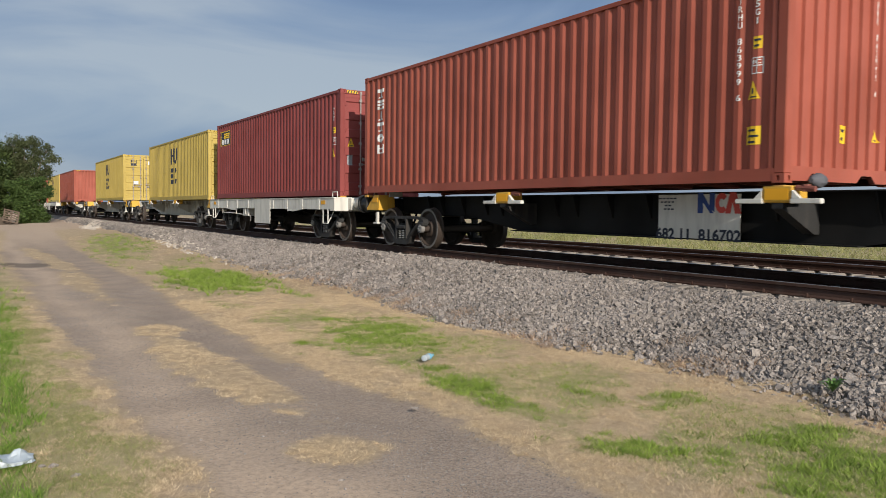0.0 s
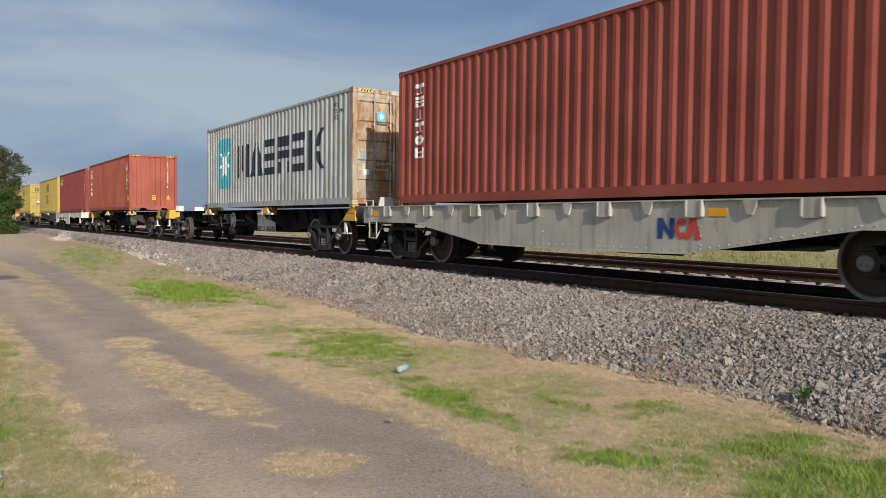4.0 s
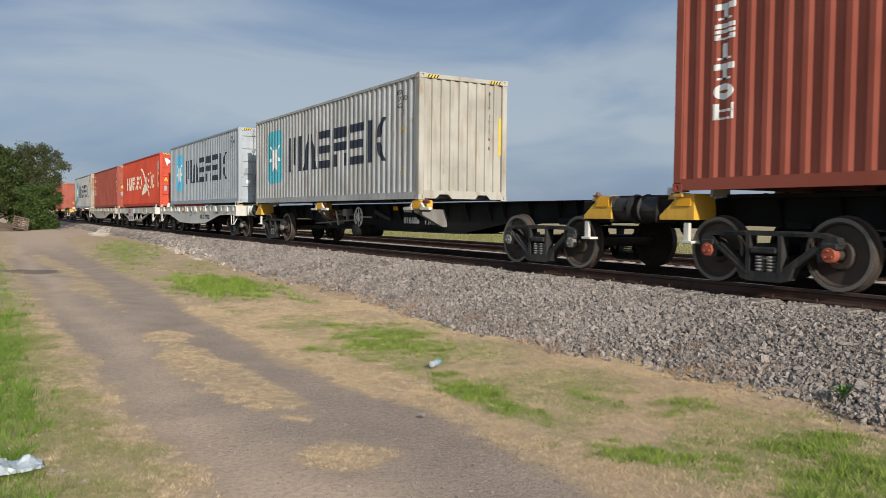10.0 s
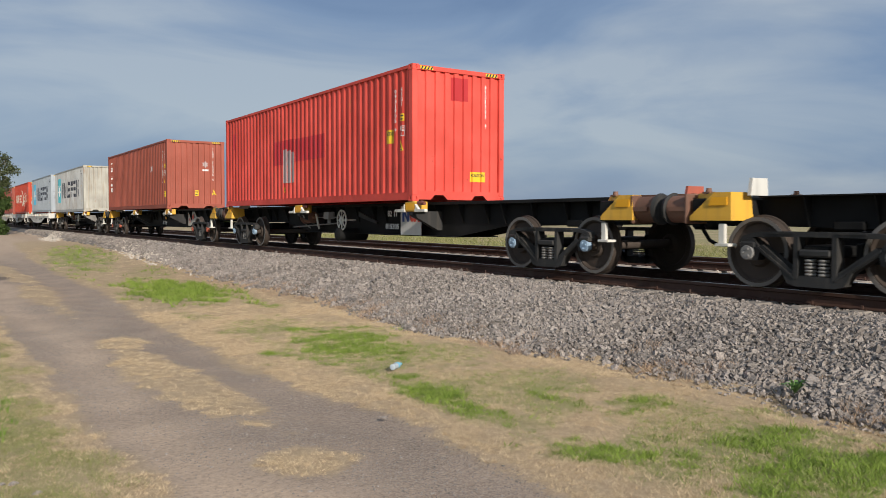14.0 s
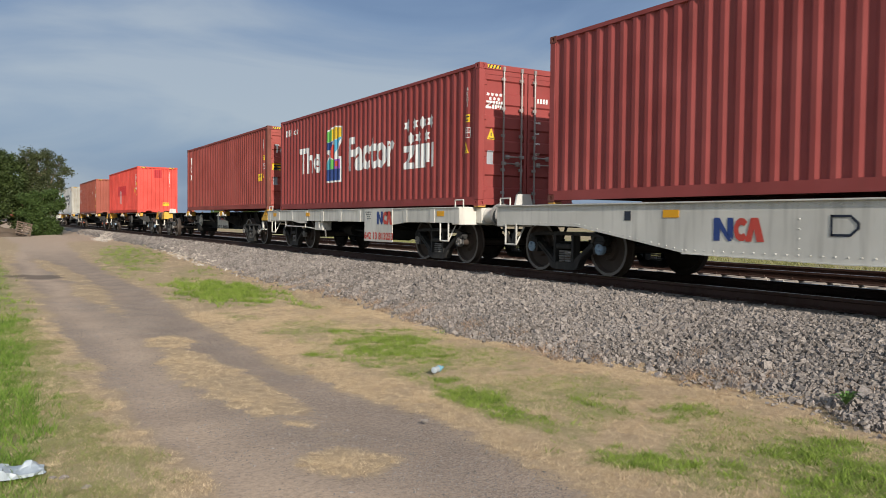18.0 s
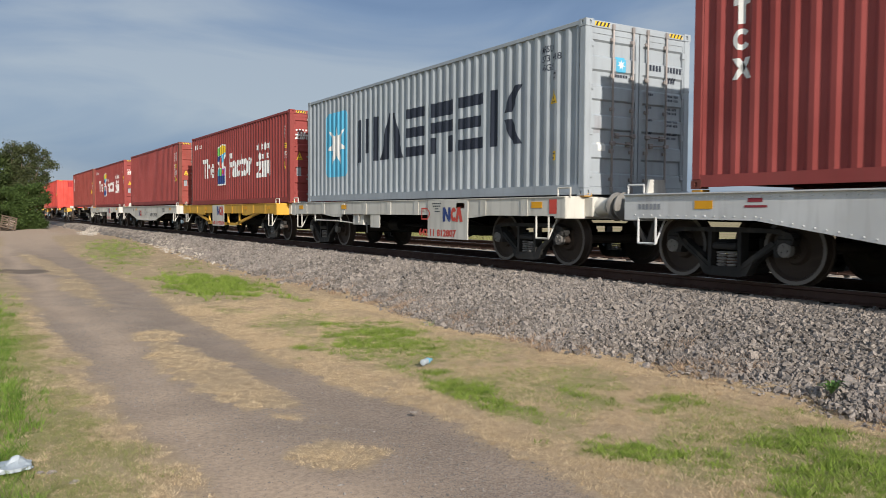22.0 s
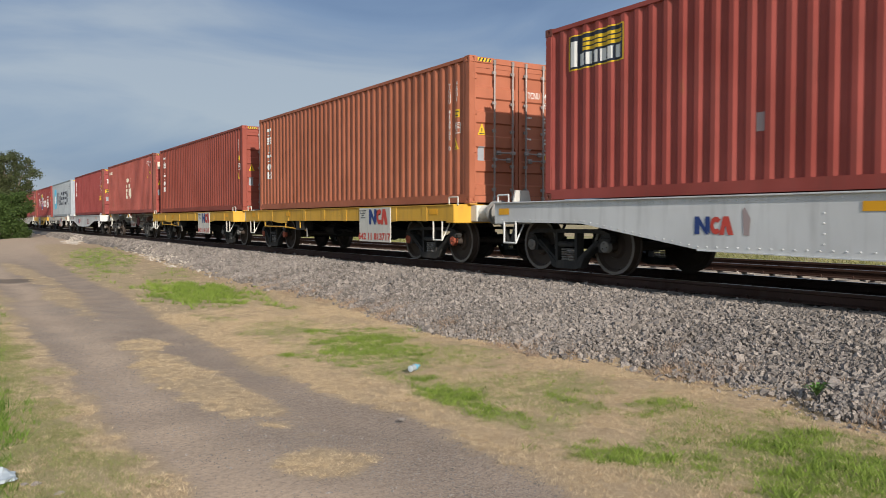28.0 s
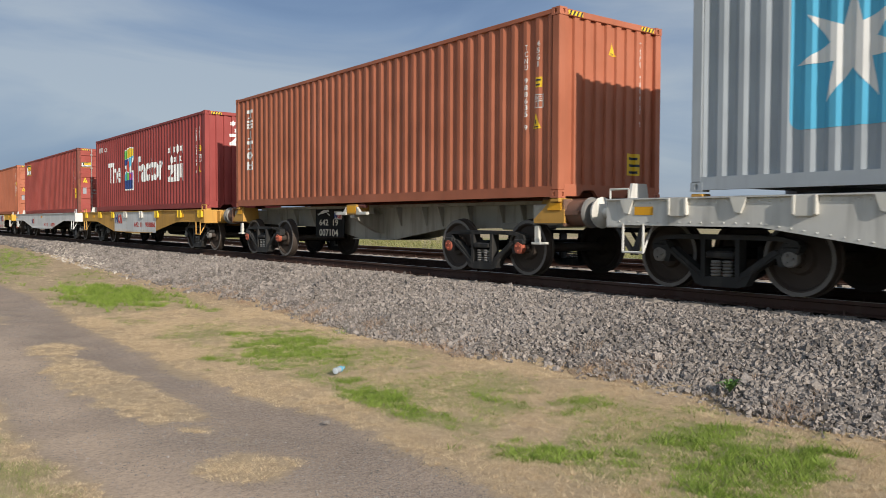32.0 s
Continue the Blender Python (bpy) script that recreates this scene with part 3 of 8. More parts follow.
for nm, arr in (("road", ROAD), ("green", GREEN), ("dust", np.clip(DUST, 0, 1)), ("road_shadow", ROAD_SHADOW)):
    gme.attributes.new(nm, "FLOAT", "POINT").data.foreach_set("value", arr.ravel().astype(np.float32))


def ground_material():
    m, n, l, b = material("grass_and_dirt")
    tc = n.new("ShaderNodeTexCoord").outputs["Object"]
    a_road, a_green = n.new("ShaderNodeAttribute"), n.new("ShaderNodeAttribute")
    a_road.attribute_name, a_green.attribute_name = "road", "green"
    n1, n2, n3 = node(n, "ShaderNodeTexNoise", Scale=1.1, Detail=6.0), node(n, "ShaderNodeTexNoise", Scale=26.0, Detail=6.0, Roughness=0.7), node(n, "ShaderNodeTexNoise", Scale=140.0, Detail=3.0)
    for q in (n1, n2, n3):
        l.new(tc, q.inputs["Vector"])
    vor = node(n, "ShaderNodeTexVoronoi", Scale=55.0)
    l.new(tc, vor.inputs["Vector"])
    dirt = blend(n, l, ramp(n, l, n1.outputs["Fac"], 0.35, 0.65), (0.285, 0.208, 0.152), (0.43, 0.32, 0.236))
    dirt = blend(n, l, ramp(n, l, n2.outputs["Fac"], 0.3, 0.75), (0.195, 0.144, 0.107), dirt)
    grit = blend(n, l, ramp(n, l, vor.outputs["Distance"], 0.1, 0.35), (0.39, 0.345, 0.295), dirt)
    dirt = blend(n, l, 0.45, dirt, grit)
    specks = node(n, "ShaderNodeTexVoronoi", Scale=95.0)
    l.new(tc, specks.inputs["Vector"])
    tint = node(n, "ShaderNodeSeparateColor")
    l.new(specks.outputs["Color"], tint.inputs[0])
    gravel = blend(n, l, tint.outputs[0], (0.115, 0.09, 0.074), (0.46, 0.375, 0.30))
    dirt = blend(n, l, 0.42, dirt, gravel)
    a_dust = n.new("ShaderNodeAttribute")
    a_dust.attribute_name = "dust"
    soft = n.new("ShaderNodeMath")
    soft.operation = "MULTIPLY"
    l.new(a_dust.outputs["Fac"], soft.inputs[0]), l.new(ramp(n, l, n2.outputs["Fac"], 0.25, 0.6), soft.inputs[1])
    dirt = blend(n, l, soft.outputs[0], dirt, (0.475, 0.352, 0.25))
    straw = blend(n, l, ramp(n, l, n2.outputs["Fac"], 0.3, 0.7), (0.37, 0.27, 0.162), (0.66, 0.505, 0.325))
    n4 = node(n, "ShaderNodeTexNoise", Scale=8.0, Detail=5.0, Roughness=0.65)
    l.new(tc, n4.inputs["Vector"])
    straw = blend(n, l, ramp(n, l, n4.outputs["Fac"], 0.52, 0.72), straw, (0.27, 0.19, 0.115))
    straw = blend(n, l, ramp(n, l, n3.outputs["Fac"], 0.35, 0.65), (0.27, 0.195, 0.12), straw)
    grass = blend(n, l, ramp(n, l, n2.outputs["Fac"], 0.3, 0.7), (0.10, 0.118, 0.035), (0.25, 0.265, 0.09))
    grass = blend(n, l, ramp(n, l, n1.outputs["Fac"], 0.42, 0.7), grass, (0.30, 0.262, 0.12))
    col = blend(n, l, a_green.outputs["Fac"], straw, grass)
    col = blend(n, l, a_road.outputs["Fac"], col, dirt)
    # the painted road shadow darkens the ground colour
    a_road_shadow = n.new("ShaderNodeAttribute")
    a_road_shadow.attribute_name = "road_shadow"
    col = blend(n, l, a_road_shadow.outputs["Fac"], col, (0.105, 0.082, 0.066))
    l.new(col, b.inputs["Base Color"])
    b.inputs["Roughness"].default_value = 0.95
    b.inputs["Specular IOR Level"].default_value = 0.15
    bp = node(n, "ShaderNodeBump", Strength=0.45, Distance=0.012)
    l.new(n2.outputs["Fac"], bp.inputs["Height"])
    b2 = node(n, "ShaderNodeBump", Strength=0.6, Distance=0.006)
    l.new(n3.outputs["Fac"], b2.inputs["Height"])
    l.new(bp.outputs[0], b2.inputs["Normal"])
    l.new(b2.outputs[0], b.inputs["Normal"])
    return m


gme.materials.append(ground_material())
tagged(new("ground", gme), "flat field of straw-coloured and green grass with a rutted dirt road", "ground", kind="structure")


# ---- stone bed, sleepers, rails ----
def stone_material(name, lo, hi, bumpy=0.5):
    m, n, l, b = material(name)
    tc = n.new("ShaderNodeTexCoord").outputs["Object"]
    geo = n.new("ShaderNodeNewGeometry")
    n1, n2 = node(n, "ShaderNodeTexNoise", Scale=0.7, Detail=4.0), node(n, "ShaderNodeTexNoise", Scale=60.0, Detail=4.0)
    l.new(tc, n1.inputs["Vector"]), l.new(tc, n2.inputs["Vector"])
    col = blend(n, l, geo.outputs["Random Per Island"], lo, hi)
    col = blend(n, l, ramp(n, l, n2.outputs["Fac"], 0.35, 0.8), col, tuple(c * 0.6 for c in lo))
    col = blend(n, l, ramp(n, l, n1.outputs["Fac"], 0.45, 1.1), col, tuple(c * 0.85 for c in hi))
    l.new(col, b.inputs["Base Color"])
    b.inputs["Roughness"].default_value = 0.85
    bp = node(n, "ShaderNodeBump", Strength=bumpy, Distance=0.01)
    l.new(n2.outputs["Fac"], bp.inputs["Height"])
    l.new(bp.outputs[0], b.inputs["Normal"])
    return m


STONE = stone_material("crushed_grey_stone", (0.12, 0.102, 0.088), (0.40, 0.345, 0.30))
STONE_BED = stone_material("dusty_stone_bed", (0.13, 0.112, 0.096), (0.21, 0.183, 0.158), 1.0)
bx = stretch([(5.4, 0), (9.0, 0.1), (18.0, 0.3)])
by = stretch([(-60, 0), (0, 4), (24, 0.3), (120, 2), (400, 20)])
BX, BY = np.meshgrid(bx, by)
BZ = shoulder_height(BX, BY) - 0.035
BZ = np.where(BX < toe(BY) + 0.02, -0.12, BZ)
BZ[:, -1] = -0.1
m_ = len(bx)
bme = bpy.data.meshes.new("ballast")
bme.from_pydata(np.stack([BX, BY, BZ], -1).reshape(-1, 3).tolist(), [], [(j * m_ + i, j * m_ + i + 1, (j + 1) * m_ + i + 1, (j + 1) * m_ + i) for j in range(len(by) - 1) for i in range(m_ - 1)])
bme.shade_smooth()
bme.materials.append(STONE_BED)
ballast = tagged(new("ballast", bme), "grey crushed-stone bed banked up under the tracks", "ballast", kind="structure")

track_shapes = {}


def rail_profile(x, top):
    """Outline of a rail in (x, z)."""
    t = top
    return [(x - .07, t - .16), (x + .07, t - .16), (x + .07, t - .148), (x + .012, t - .13), (x + .010, t - .05), (x + .034, t - .038), (x + .034, t - .004), (x + .03, t),
            (x - .03, t), (x - .034, t - .004), (x - .034, t - .038), (x - .010, t - .05), (x - .012, t - .13), (x - .07, t - .148)]


GAUGE = 1.676 + 0.07
TRACK2 = 14.48
for mid, nm in ((MID, "railway_track"), (TRACK2, "railway_track")):
    track = thing(nm, "rusty steel rails on concrete sleepers in crushed stone", "railway track", pose(0, 0, 0), kind="structure")
    for sx in (-GAUGE / 2, GAUGE / 2):
        r = part("rail", Geo().prism(rail_profile(mid + sx, RAIL), "y", -60, 420), "rail", track, smooth=0)
        part("rail_head", Geo().box(mid + sx - 0.026, mid + sx + 0.026, -60, 420, RAIL - 0.003, RAIL + 0.003), "railhead", r, "shiny worn running surface")
    sl = kept("sleeper", lambda: Geo().box(-1.35, 1.35, -0.12, 0.12, -0.2, 0.0, 0.02))
    clip = kept("rail_clip", lambda: Geo().box(-0.10, 0.10, -0.05, 0.05, 0, 0.012).cyl((-0.085, 0.0, 0.01), (-0.085, 0.0, 0.055), 0.016, n=6).cyl((0.085, 0.0, 0.01), (0.085, 0.0, 0.055), 0.016, n=6))
    for k in range(0, 120 if mid == MID else 60):
        y = 2.0 + k * 0.61
        s = part("sleeper", sl, "sleeper", track)
        s.location = (mid + random.uniform(-0.03, 0.03), y + random.uniform(-0.02, 0.02), RAIL - 0.162)
        if y < 26:
            for sx in (-GAUGE / 2, GAUGE / 2):
                c = part("rail_clip", clip, "rail", s)
                c.location = (mid + sx - s.location.x, 0, 0.0)


def rocks(name, n, xr, yr, size, seed, mat, sparse=None, parent=None, singles=0, band=None):
    """Sharp-edged stones lying on the bed; the first few as pieces of their own."""
    rng = np.random.RandomState(seed)
    ico = np.array([(i, j, k) for i in (-0.7, 0.7) for j in (-0.7, 0.7) for k in (-0.6, 0.6)])
    tri = np.array([(0, 1, 3), (0, 3, 2), (4, 6, 7), (4, 7, 5), (0, 4, 5), (0, 5, 1), (2, 3, 7), (2, 7, 6), (0, 2, 6), (0, 6, 4), (1, 5, 7), (1, 7, 3)])
    x, y = rng.uniform(*xr, n), yr[0] + (yr[1] - yr[0]) * rng.uniform(0, 1, n) ** (1.0 if sparse is None else sparse)
    if band is None:
        keep = (x > toe(y) - 0.25 * rng.uniform(0, 1, n) ** 3) & (rng.uniform(0, 1, n) < 0.25 + 0.75 * smoothstep(-0.1, 0.45, x - toe(y) + 0.15 * waves(x, y, 18, 4.0)))
    else:
        keep = rng.uniform(0, 1, n) < band(x, y)
    x, y = x[keep], y[keep]
    s = size * rng.lognormal(0, 0.30, len(x))
    z = np.where(x > toe(y), shoulder_height(x, y) - 0.03, land(x, y) - 0.01) + s * 0.25 + rng.uniform(-0.01, 0.02, len(x))
    q = rng.normal(size=(len(x), 4))
    q /= np.linalg.norm(q, axis=1)[:, None]
    a, b, c, d = q.T
    R = np.stack([np.stack([1 - 2 * (c * c + d * d), 2 * (b * c - a * d), 2 * (b * d + a * c)], -1), np.stack([2 * (b * c + a * d), 1 - 2 * (b * b + d * d), 2 * (c * d - a * b)], -1), np.stack([2 * (b * d - a * c), 2 * (c * d + a * b), 1 - 2 * (b * b + c * c)], -1)], 1)
    shape = ico[None] * rng.uniform(0.55, 1.3, (len(x), 8, 1)) * (s[:, None] * rng.uniform(0.65, 1.3, (len(x), 3)))[:, None, :]
    v = np.einsum("nij,nkj->nki", R, shape) + np.stack([x, y, z], -1)[:, None, :]
    if singles:
        order = np.argsort(np.hypot(x - 6.0, y - 5.0))
        for i in order[:singles]:
            me = bpy.data.meshes.new("stone")
            me.from_pydata((v[i] - v[i].mean(0)).tolist(), [], tri.tolist())
            me.materials.append(mat)
            o = new("stone", me)
            o.parent, o.location = parent, v[i].mean(0)
        v = v[order[singles:]]
    k = len(v)
    me = bpy.data.meshes.new(name)
    me.from_pydata(v.reshape(-1, 3).tolist(), [], (tri[None] + 8 * np.arange(k)[:, None, None]).reshape(-1, 3).tolist())
    me.materials.append(mat)
    o = new(name, me)
    o.parent = parent
    return tagged(o, kind="stuff")


STONE_WHITE = stone_material("pale_crushed_stone", (0.38, 0.33, 0.275), (0.64, 0.565, 0.48))


# ---- bogies and wheels ----
R_WHEEL, BASE = 0.457, 1.85


def wheel_geo(side):
    """One wheel about the axle, its outer face on the side's hand."""
    s = side
    prof = [(0.0, 0.10), (0.02 * s, 0.11), (0.02 * s, 0.17), (-0.035 * s, 0.20), (-0.035 * s, 0.36), (0.015 * s, 0.385), (0.02 * s, 0.45)]
    tread = [(0.02 * s, 0.452), (-0.09 * s, R_WHEEL), (-0.10 * s, 0.478), (-0.125 * s, 0.482), (-0.135 * s, 0.40), (-0.09 * s, 0.36), (-0.09 * s, 0.17), (-0.14 * s, 0.12)]
    return Geo().lathe((0, 0, 0), prof + tread, 40)


def circle(r, n):
    return [(r * math.cos(6.28318 * k / n), r * math.sin(6.28318 * k / n)) for k in range(n)]


def make_wheelset(parent, y, capmat):
    ws = part("wheelset", kept("axle", lambda: Geo().cyl((-1.1, 0, 0), (1.1, 0, 0), 0.075, n=14)), "wheel", parent)
    ws.location = (0, y, R_WHEEL)
    for s in (-1, 1):
        w = part("wheel", kept("wheel%d" % s, lambda: wheel_geo(s), 25), "wheel", ws, "brown steel wheel with a worn rim")
        w.location = (s * 0.93, 0, 0)
        if s < 0:
            part("rim", kept("rim", lambda: Geo().ring(circle(0.45, 40), circle(0.402, 40), "x", -0.954, -0.944)), "tread", ws, "scuffed bright rim")
        c = part("bearing_cap", kept("cap%d" % s, lambda: Geo().lathe((s * 1.08, 0, 0), [(0, 0.10), (s * 0.07, 0.10), (s * 0.085, 0.085), (s * 0.085, 0.0)], 18).cyl((s * 1.16, 0.05, 0), (s * 1.185, 0.05, 0), 0.016, n=6).cyl((s * 1.16, -0.025, 0.043), (s * 1.185, -0.025, 0.043), 0.016, n=6).cyl((s * 1.16, -0.025, -0.043), (s * 1.185, -0.025, -0.043), 0.016, n=6)), capmat, ws, "bearing cap with three bolts")
    return ws


def side_frame(s):
    """Cast side frame in (y, z): two windows and the spring opening."""
    x0, x1 = (s * 1.0, s * 1.14)
    g = Geo()
    top = [(-1.05, 0.58), (-1.01, 0.665), (-0.82, 0.715), (-0.5, 0.73), (0.5, 0.73), (0.82, 0.715), (1.01, 0.665), (1.05, 0.58), (0.99, 0.575), (0.94, 0.63), (0.78, 0.66), (0.5, 0.665), (-0.5, 0.665), (-0.78, 0.66), (-0.94, 0.63), (-0.99, 0.575)]
    g.prism(top, "x", x0, x1)
    for m in (-1, 1):
        g.prism([(m * 1.04, 0.62), (m * 0.84, 0.64), (m * 0.74, 0.50), (m * 0.78, 0.36), (m * 0.86, 0.36), (m * 0.84, 0.47), (m * 0.91, 0.56), (m * 1.04, 0.56)], "x", x0, x1)
        g.prism([(m * 0.80, 0.50), (m * 0.72, 0.56), (m * 0.22, 0.21), (m * 0.24, 0.12)], "x", x0, x1)
        g.prism([(m * 0.79, 0.52), (m * 0.775, 0.545), (m * 0.25, 0.175), (m * 0.26, 0.15)], "x", x1 - s * 0.01, x1 + s * 0.018)
        g.prism([(m * 0.275, 0.67), (m * 0.215, 0.67), (m * 0.215, 0.16), (m * 0.275, 0.16)], "x", x0, x1 + s * 0.015)
        g.box(x1 - s * 0.01, x1 + s * 0.014, m * 0.28, m * 0.62, 0.70, 0.722)
        g.box(x0, x1 + s * 0.02, m * 0.925 - 0.11, m * 0.925 + 0.11, 0.51, 0.60, 0.02)
    g.box(x0, x1 + s * 0.03, -0.2, 0.2, 0.43, 0.52, 0.02)
    g.prism([(-0.46, 0.28), (-0.23, 0.20), (0.23, 0.20), (0.46, 0.28), (0.36, 0.10), (0.24, 0.07), (-0.24, 0.07), (-0.36, 0.10)], "x", x0, x1 + s * 0.01)
    return g


def spring_geo():
    g = Geo()
    for k in range(5):
        g.torus((0, 0, 0.22 + k * 0.042), "z", 0.055, 0.016, 14, 5)
    return g


def make_bogie(parent, y, capmats, near=True):
    """Three-piece bogie; its wheelsets are parts of the wagon, since they turn."""
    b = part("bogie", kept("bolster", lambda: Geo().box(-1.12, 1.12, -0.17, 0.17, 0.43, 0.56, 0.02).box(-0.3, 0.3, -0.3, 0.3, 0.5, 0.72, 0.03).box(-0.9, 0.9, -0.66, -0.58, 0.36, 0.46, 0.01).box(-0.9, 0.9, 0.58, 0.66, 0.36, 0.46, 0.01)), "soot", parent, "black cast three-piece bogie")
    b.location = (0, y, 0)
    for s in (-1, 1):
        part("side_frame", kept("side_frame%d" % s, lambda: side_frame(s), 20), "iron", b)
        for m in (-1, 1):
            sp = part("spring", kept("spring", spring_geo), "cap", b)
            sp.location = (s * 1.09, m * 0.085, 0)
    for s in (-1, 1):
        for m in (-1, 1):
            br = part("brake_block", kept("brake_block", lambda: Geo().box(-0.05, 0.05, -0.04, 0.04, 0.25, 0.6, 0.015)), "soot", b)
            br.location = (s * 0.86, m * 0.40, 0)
    return [make_wheelset(parent, y + m * BASE / 2, capmats) for m in (-1, 1)]


# ---- wagons: origin at the middle, on the rail top; the near side is -x ----
def buffers(w, half, mat, fat=None, head_mat="cap"):
    for e in (-1, 1):
        for s in (-1, 1):
            y = e * half
            g = Geo().cyl((0, 0, 0), (0, e * 0.20, 0), 0.16, 0.12, 14).cyl((0, e * 0.2, 0), (0, e * 0.34, 0), 0.075, n=12)
            if fat:
                h = part("buffer_casing", kept("buffer_casing%d" % e, lambda: Geo().cyl((0, 0, 0), (0, e * 0.36, 0), 0.195, n=18).box(-0.22, 0.22, e * -0.03, e * 0.03, -0.21, 0.21, 0.02).box(-0.03, 0.03, 0, e * 0.3, 0.18, 0.215).box(-0.215, -0.18, 0, e * 0.3, -0.03, 0.03)), fat, w, "fat cast buffer casing")
                h.location = (s * 0.93, y, 1.02)
            head = part("buffer_head", kept("buffer_head%d" % e, lambda: Geo().cyl((0, e * 0.33, 0), (0, e * 0.38, 0), 0.10, 0.235, 20).cyl((0, e * 0.38, 0), (0, e * 0.43, 0), 0.235, 0.215, 20)), head_mat, w, "domed buffer head")
            head.location = (s * 0.93, y, 1.02)
            b = part("buffer", kept("buffer%d" % e, lambda: g), mat, w, "stepped buffer stem")
            b.location = (s * 0.93, y, 1.02)
        c = part("coupler", kept("coupler%d" % e, lambda: Geo().box(-0.11, 0.11, 0, e * 0.42, 0.78, 0.98, 0.03).box(-0.17, 0.17, e * 0.28, e * 0.5, 0.72, 1.02, 0.05).pipe([(0.35, 0, 0.85), (0.38, e * 0.2, 0.55), (0.3, e * 0.38, 0.5)], 0.03)), "soot", w, "knuckle coupler and brake hose")
        c.location = (0, e * half, 0)


def buffer_boxes(w, half, mat):
    """Short welded boxes that carry the buffers beyond the end of the deck."""
    for e in (-1, 1):
        for s in (-1, 1):
            q = part("buffer_box", kept("buffer_box%d" % e, lambda: Geo().box(-0.19, 0.19, e * -0.02, e * 0.22, 0.85, 1.17, 0.012)), mat, w)
            q.location = (s * 0.93, e * half, 0)


def foot_step(w, y, mat, out=0.0):
    p = part("step", kept("step", lambda: Geo().pipe([(0, -0.17, 0.86), (0, -0.17, 0.48), (0, 0.17, 0.48), (0, 0.17, 0.86)], 0.017).pipe([(0.2, -0.17, 0.86), (0, -0.17, 0.48)], 0.014)), mat, w, "bent-bar step")
    p.location = (-1.12 - out, y, 0)


def hand_rail(w, y, mat, out=0.0):
    p = part("handrail", kept("handrail", lambda: Geo().pipe([(0, -0.16, 0), (0, -0.16, 0.16), (0, 0.16, 0.16), (0, 0.16, 0)], 0.014)), mat, w)
    p.location = (-1.05 - out, y, 1.17)


def reflector(w, y, z=1.02, x=-1.137, wid=0.3, hgt=0.11, mat="amber"):
    p = part("reflector", Geo().box(x - 0.004, x, y - wid / 2, y + wid / 2, z - hgt / 2, z + hgt / 2), mat, w, "amber reflecting patch" if mat == "amber" else "")


def letters(text, bold=0.0):
    key = "text_" + text + str(bold)
    if key not in CACHE:
        cu = bpy.data.curves.new("lettering", "FONT")
        cu.body, cu.fill_mode, cu.resolution_u, cu.offset = text, "BOTH", 3, bold
        ob = bpy.data.objects.new("lettering", cu)
        me = bpy.data.meshes.new_from_object(ob)
        bpy.data.objects.remove(ob)
        v = np.array([q.co[:2] for q in me.vertices])
        faces = [tuple(p.vertices) for p in me.polygons]
        v -= v.min(0)
        CACHE[key] = (v, faces)
    return CACHE[key]


def text_patch(text, width, height, bold=0.0):
    """Flat points and faces of a text, stretched to width and height."""
    v, f = letters(text, bold)
    return v / v.max(0) * (width, height), f


def shapes_patch(polys):
    v, f = [], []
    for p in polys:
        f.append(tuple(range(len(v), len(v) + len(p))))
        v += list(p)
    return np.array(v, float), f


def put_flat(name, patch, mat, parent, x, y, z, label=""):
    """Marks on a flat near side: u runs towards -y, v up."""
    v, f = patch
    g = Geo()
    g.add([(x, y - a, z + b) for a, b in v], f)
    return part(name, g, mat, parent, label, smooth=0)


def rail_mark(w, x, y, z, s=1.0, dull=False):
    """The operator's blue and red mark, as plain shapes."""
    put_flat("emblem", shapes_patch([[(0, 0), (0.13 * s, 0), (0.13 * s, 0.38 * s), (0, 0.38 * s)], [(0.13 * s, 0.2 * s), (0.3 * s, 0), (0.38 * s, 0), (0.13 * s, 0.36 * s)], [(0.28 * s, 0.1 * s), (0.4 * s, 0.02 * s), (0.4 * s, 0.38 * s), (0.28 * s, 0.38 * s)]]), "navy", w, x, y, z, "blue slanted mark")
    arc = [0.7 + t * 0.54 for t in range(10)]
    a = [(0.56 * s + 0.15 * s * math.cos(t), 0.19 * s + 0.19 * s * math.sin(t)) for t in arc] + [(0.56 * s + 0.06 * s * math.cos(t), 0.19 * s + 0.08 * s * math.sin(t)) for t in reversed(arc)]
    put_flat("emblem", shapes_patch([a, [(0.74 * s, 0.38 * s), (0.88 * s, 0.38 * s), (1.0 * s, 0), (0.86 * s, 0), (0.80 * s, 0.2 * s), (0.76 * s, 0.0), (0.64 * s, 0.0)]]), "signred", w, x - 0.001, y, z, "faded red mark")


def rivets(w, rows, x, mat):
    g = Geo()
    for (y0, z0), (y1, z1), step in rows:
        d = math.hypot(y1 - y0, z1 - z0)
        for k in range(int(d / step) + 1):
            t = k * step / d
            g.cyl((x, y0 + (y1 - y0) * t, z0 + (z1 - z0) * t), (x - 0.007, y0 + (y1 - y0) * t, z0 + (z1 - z0) * t), 0.014, 0.008, 6)
    tagged(part("rivets", g, mat, w), kind="stuff")


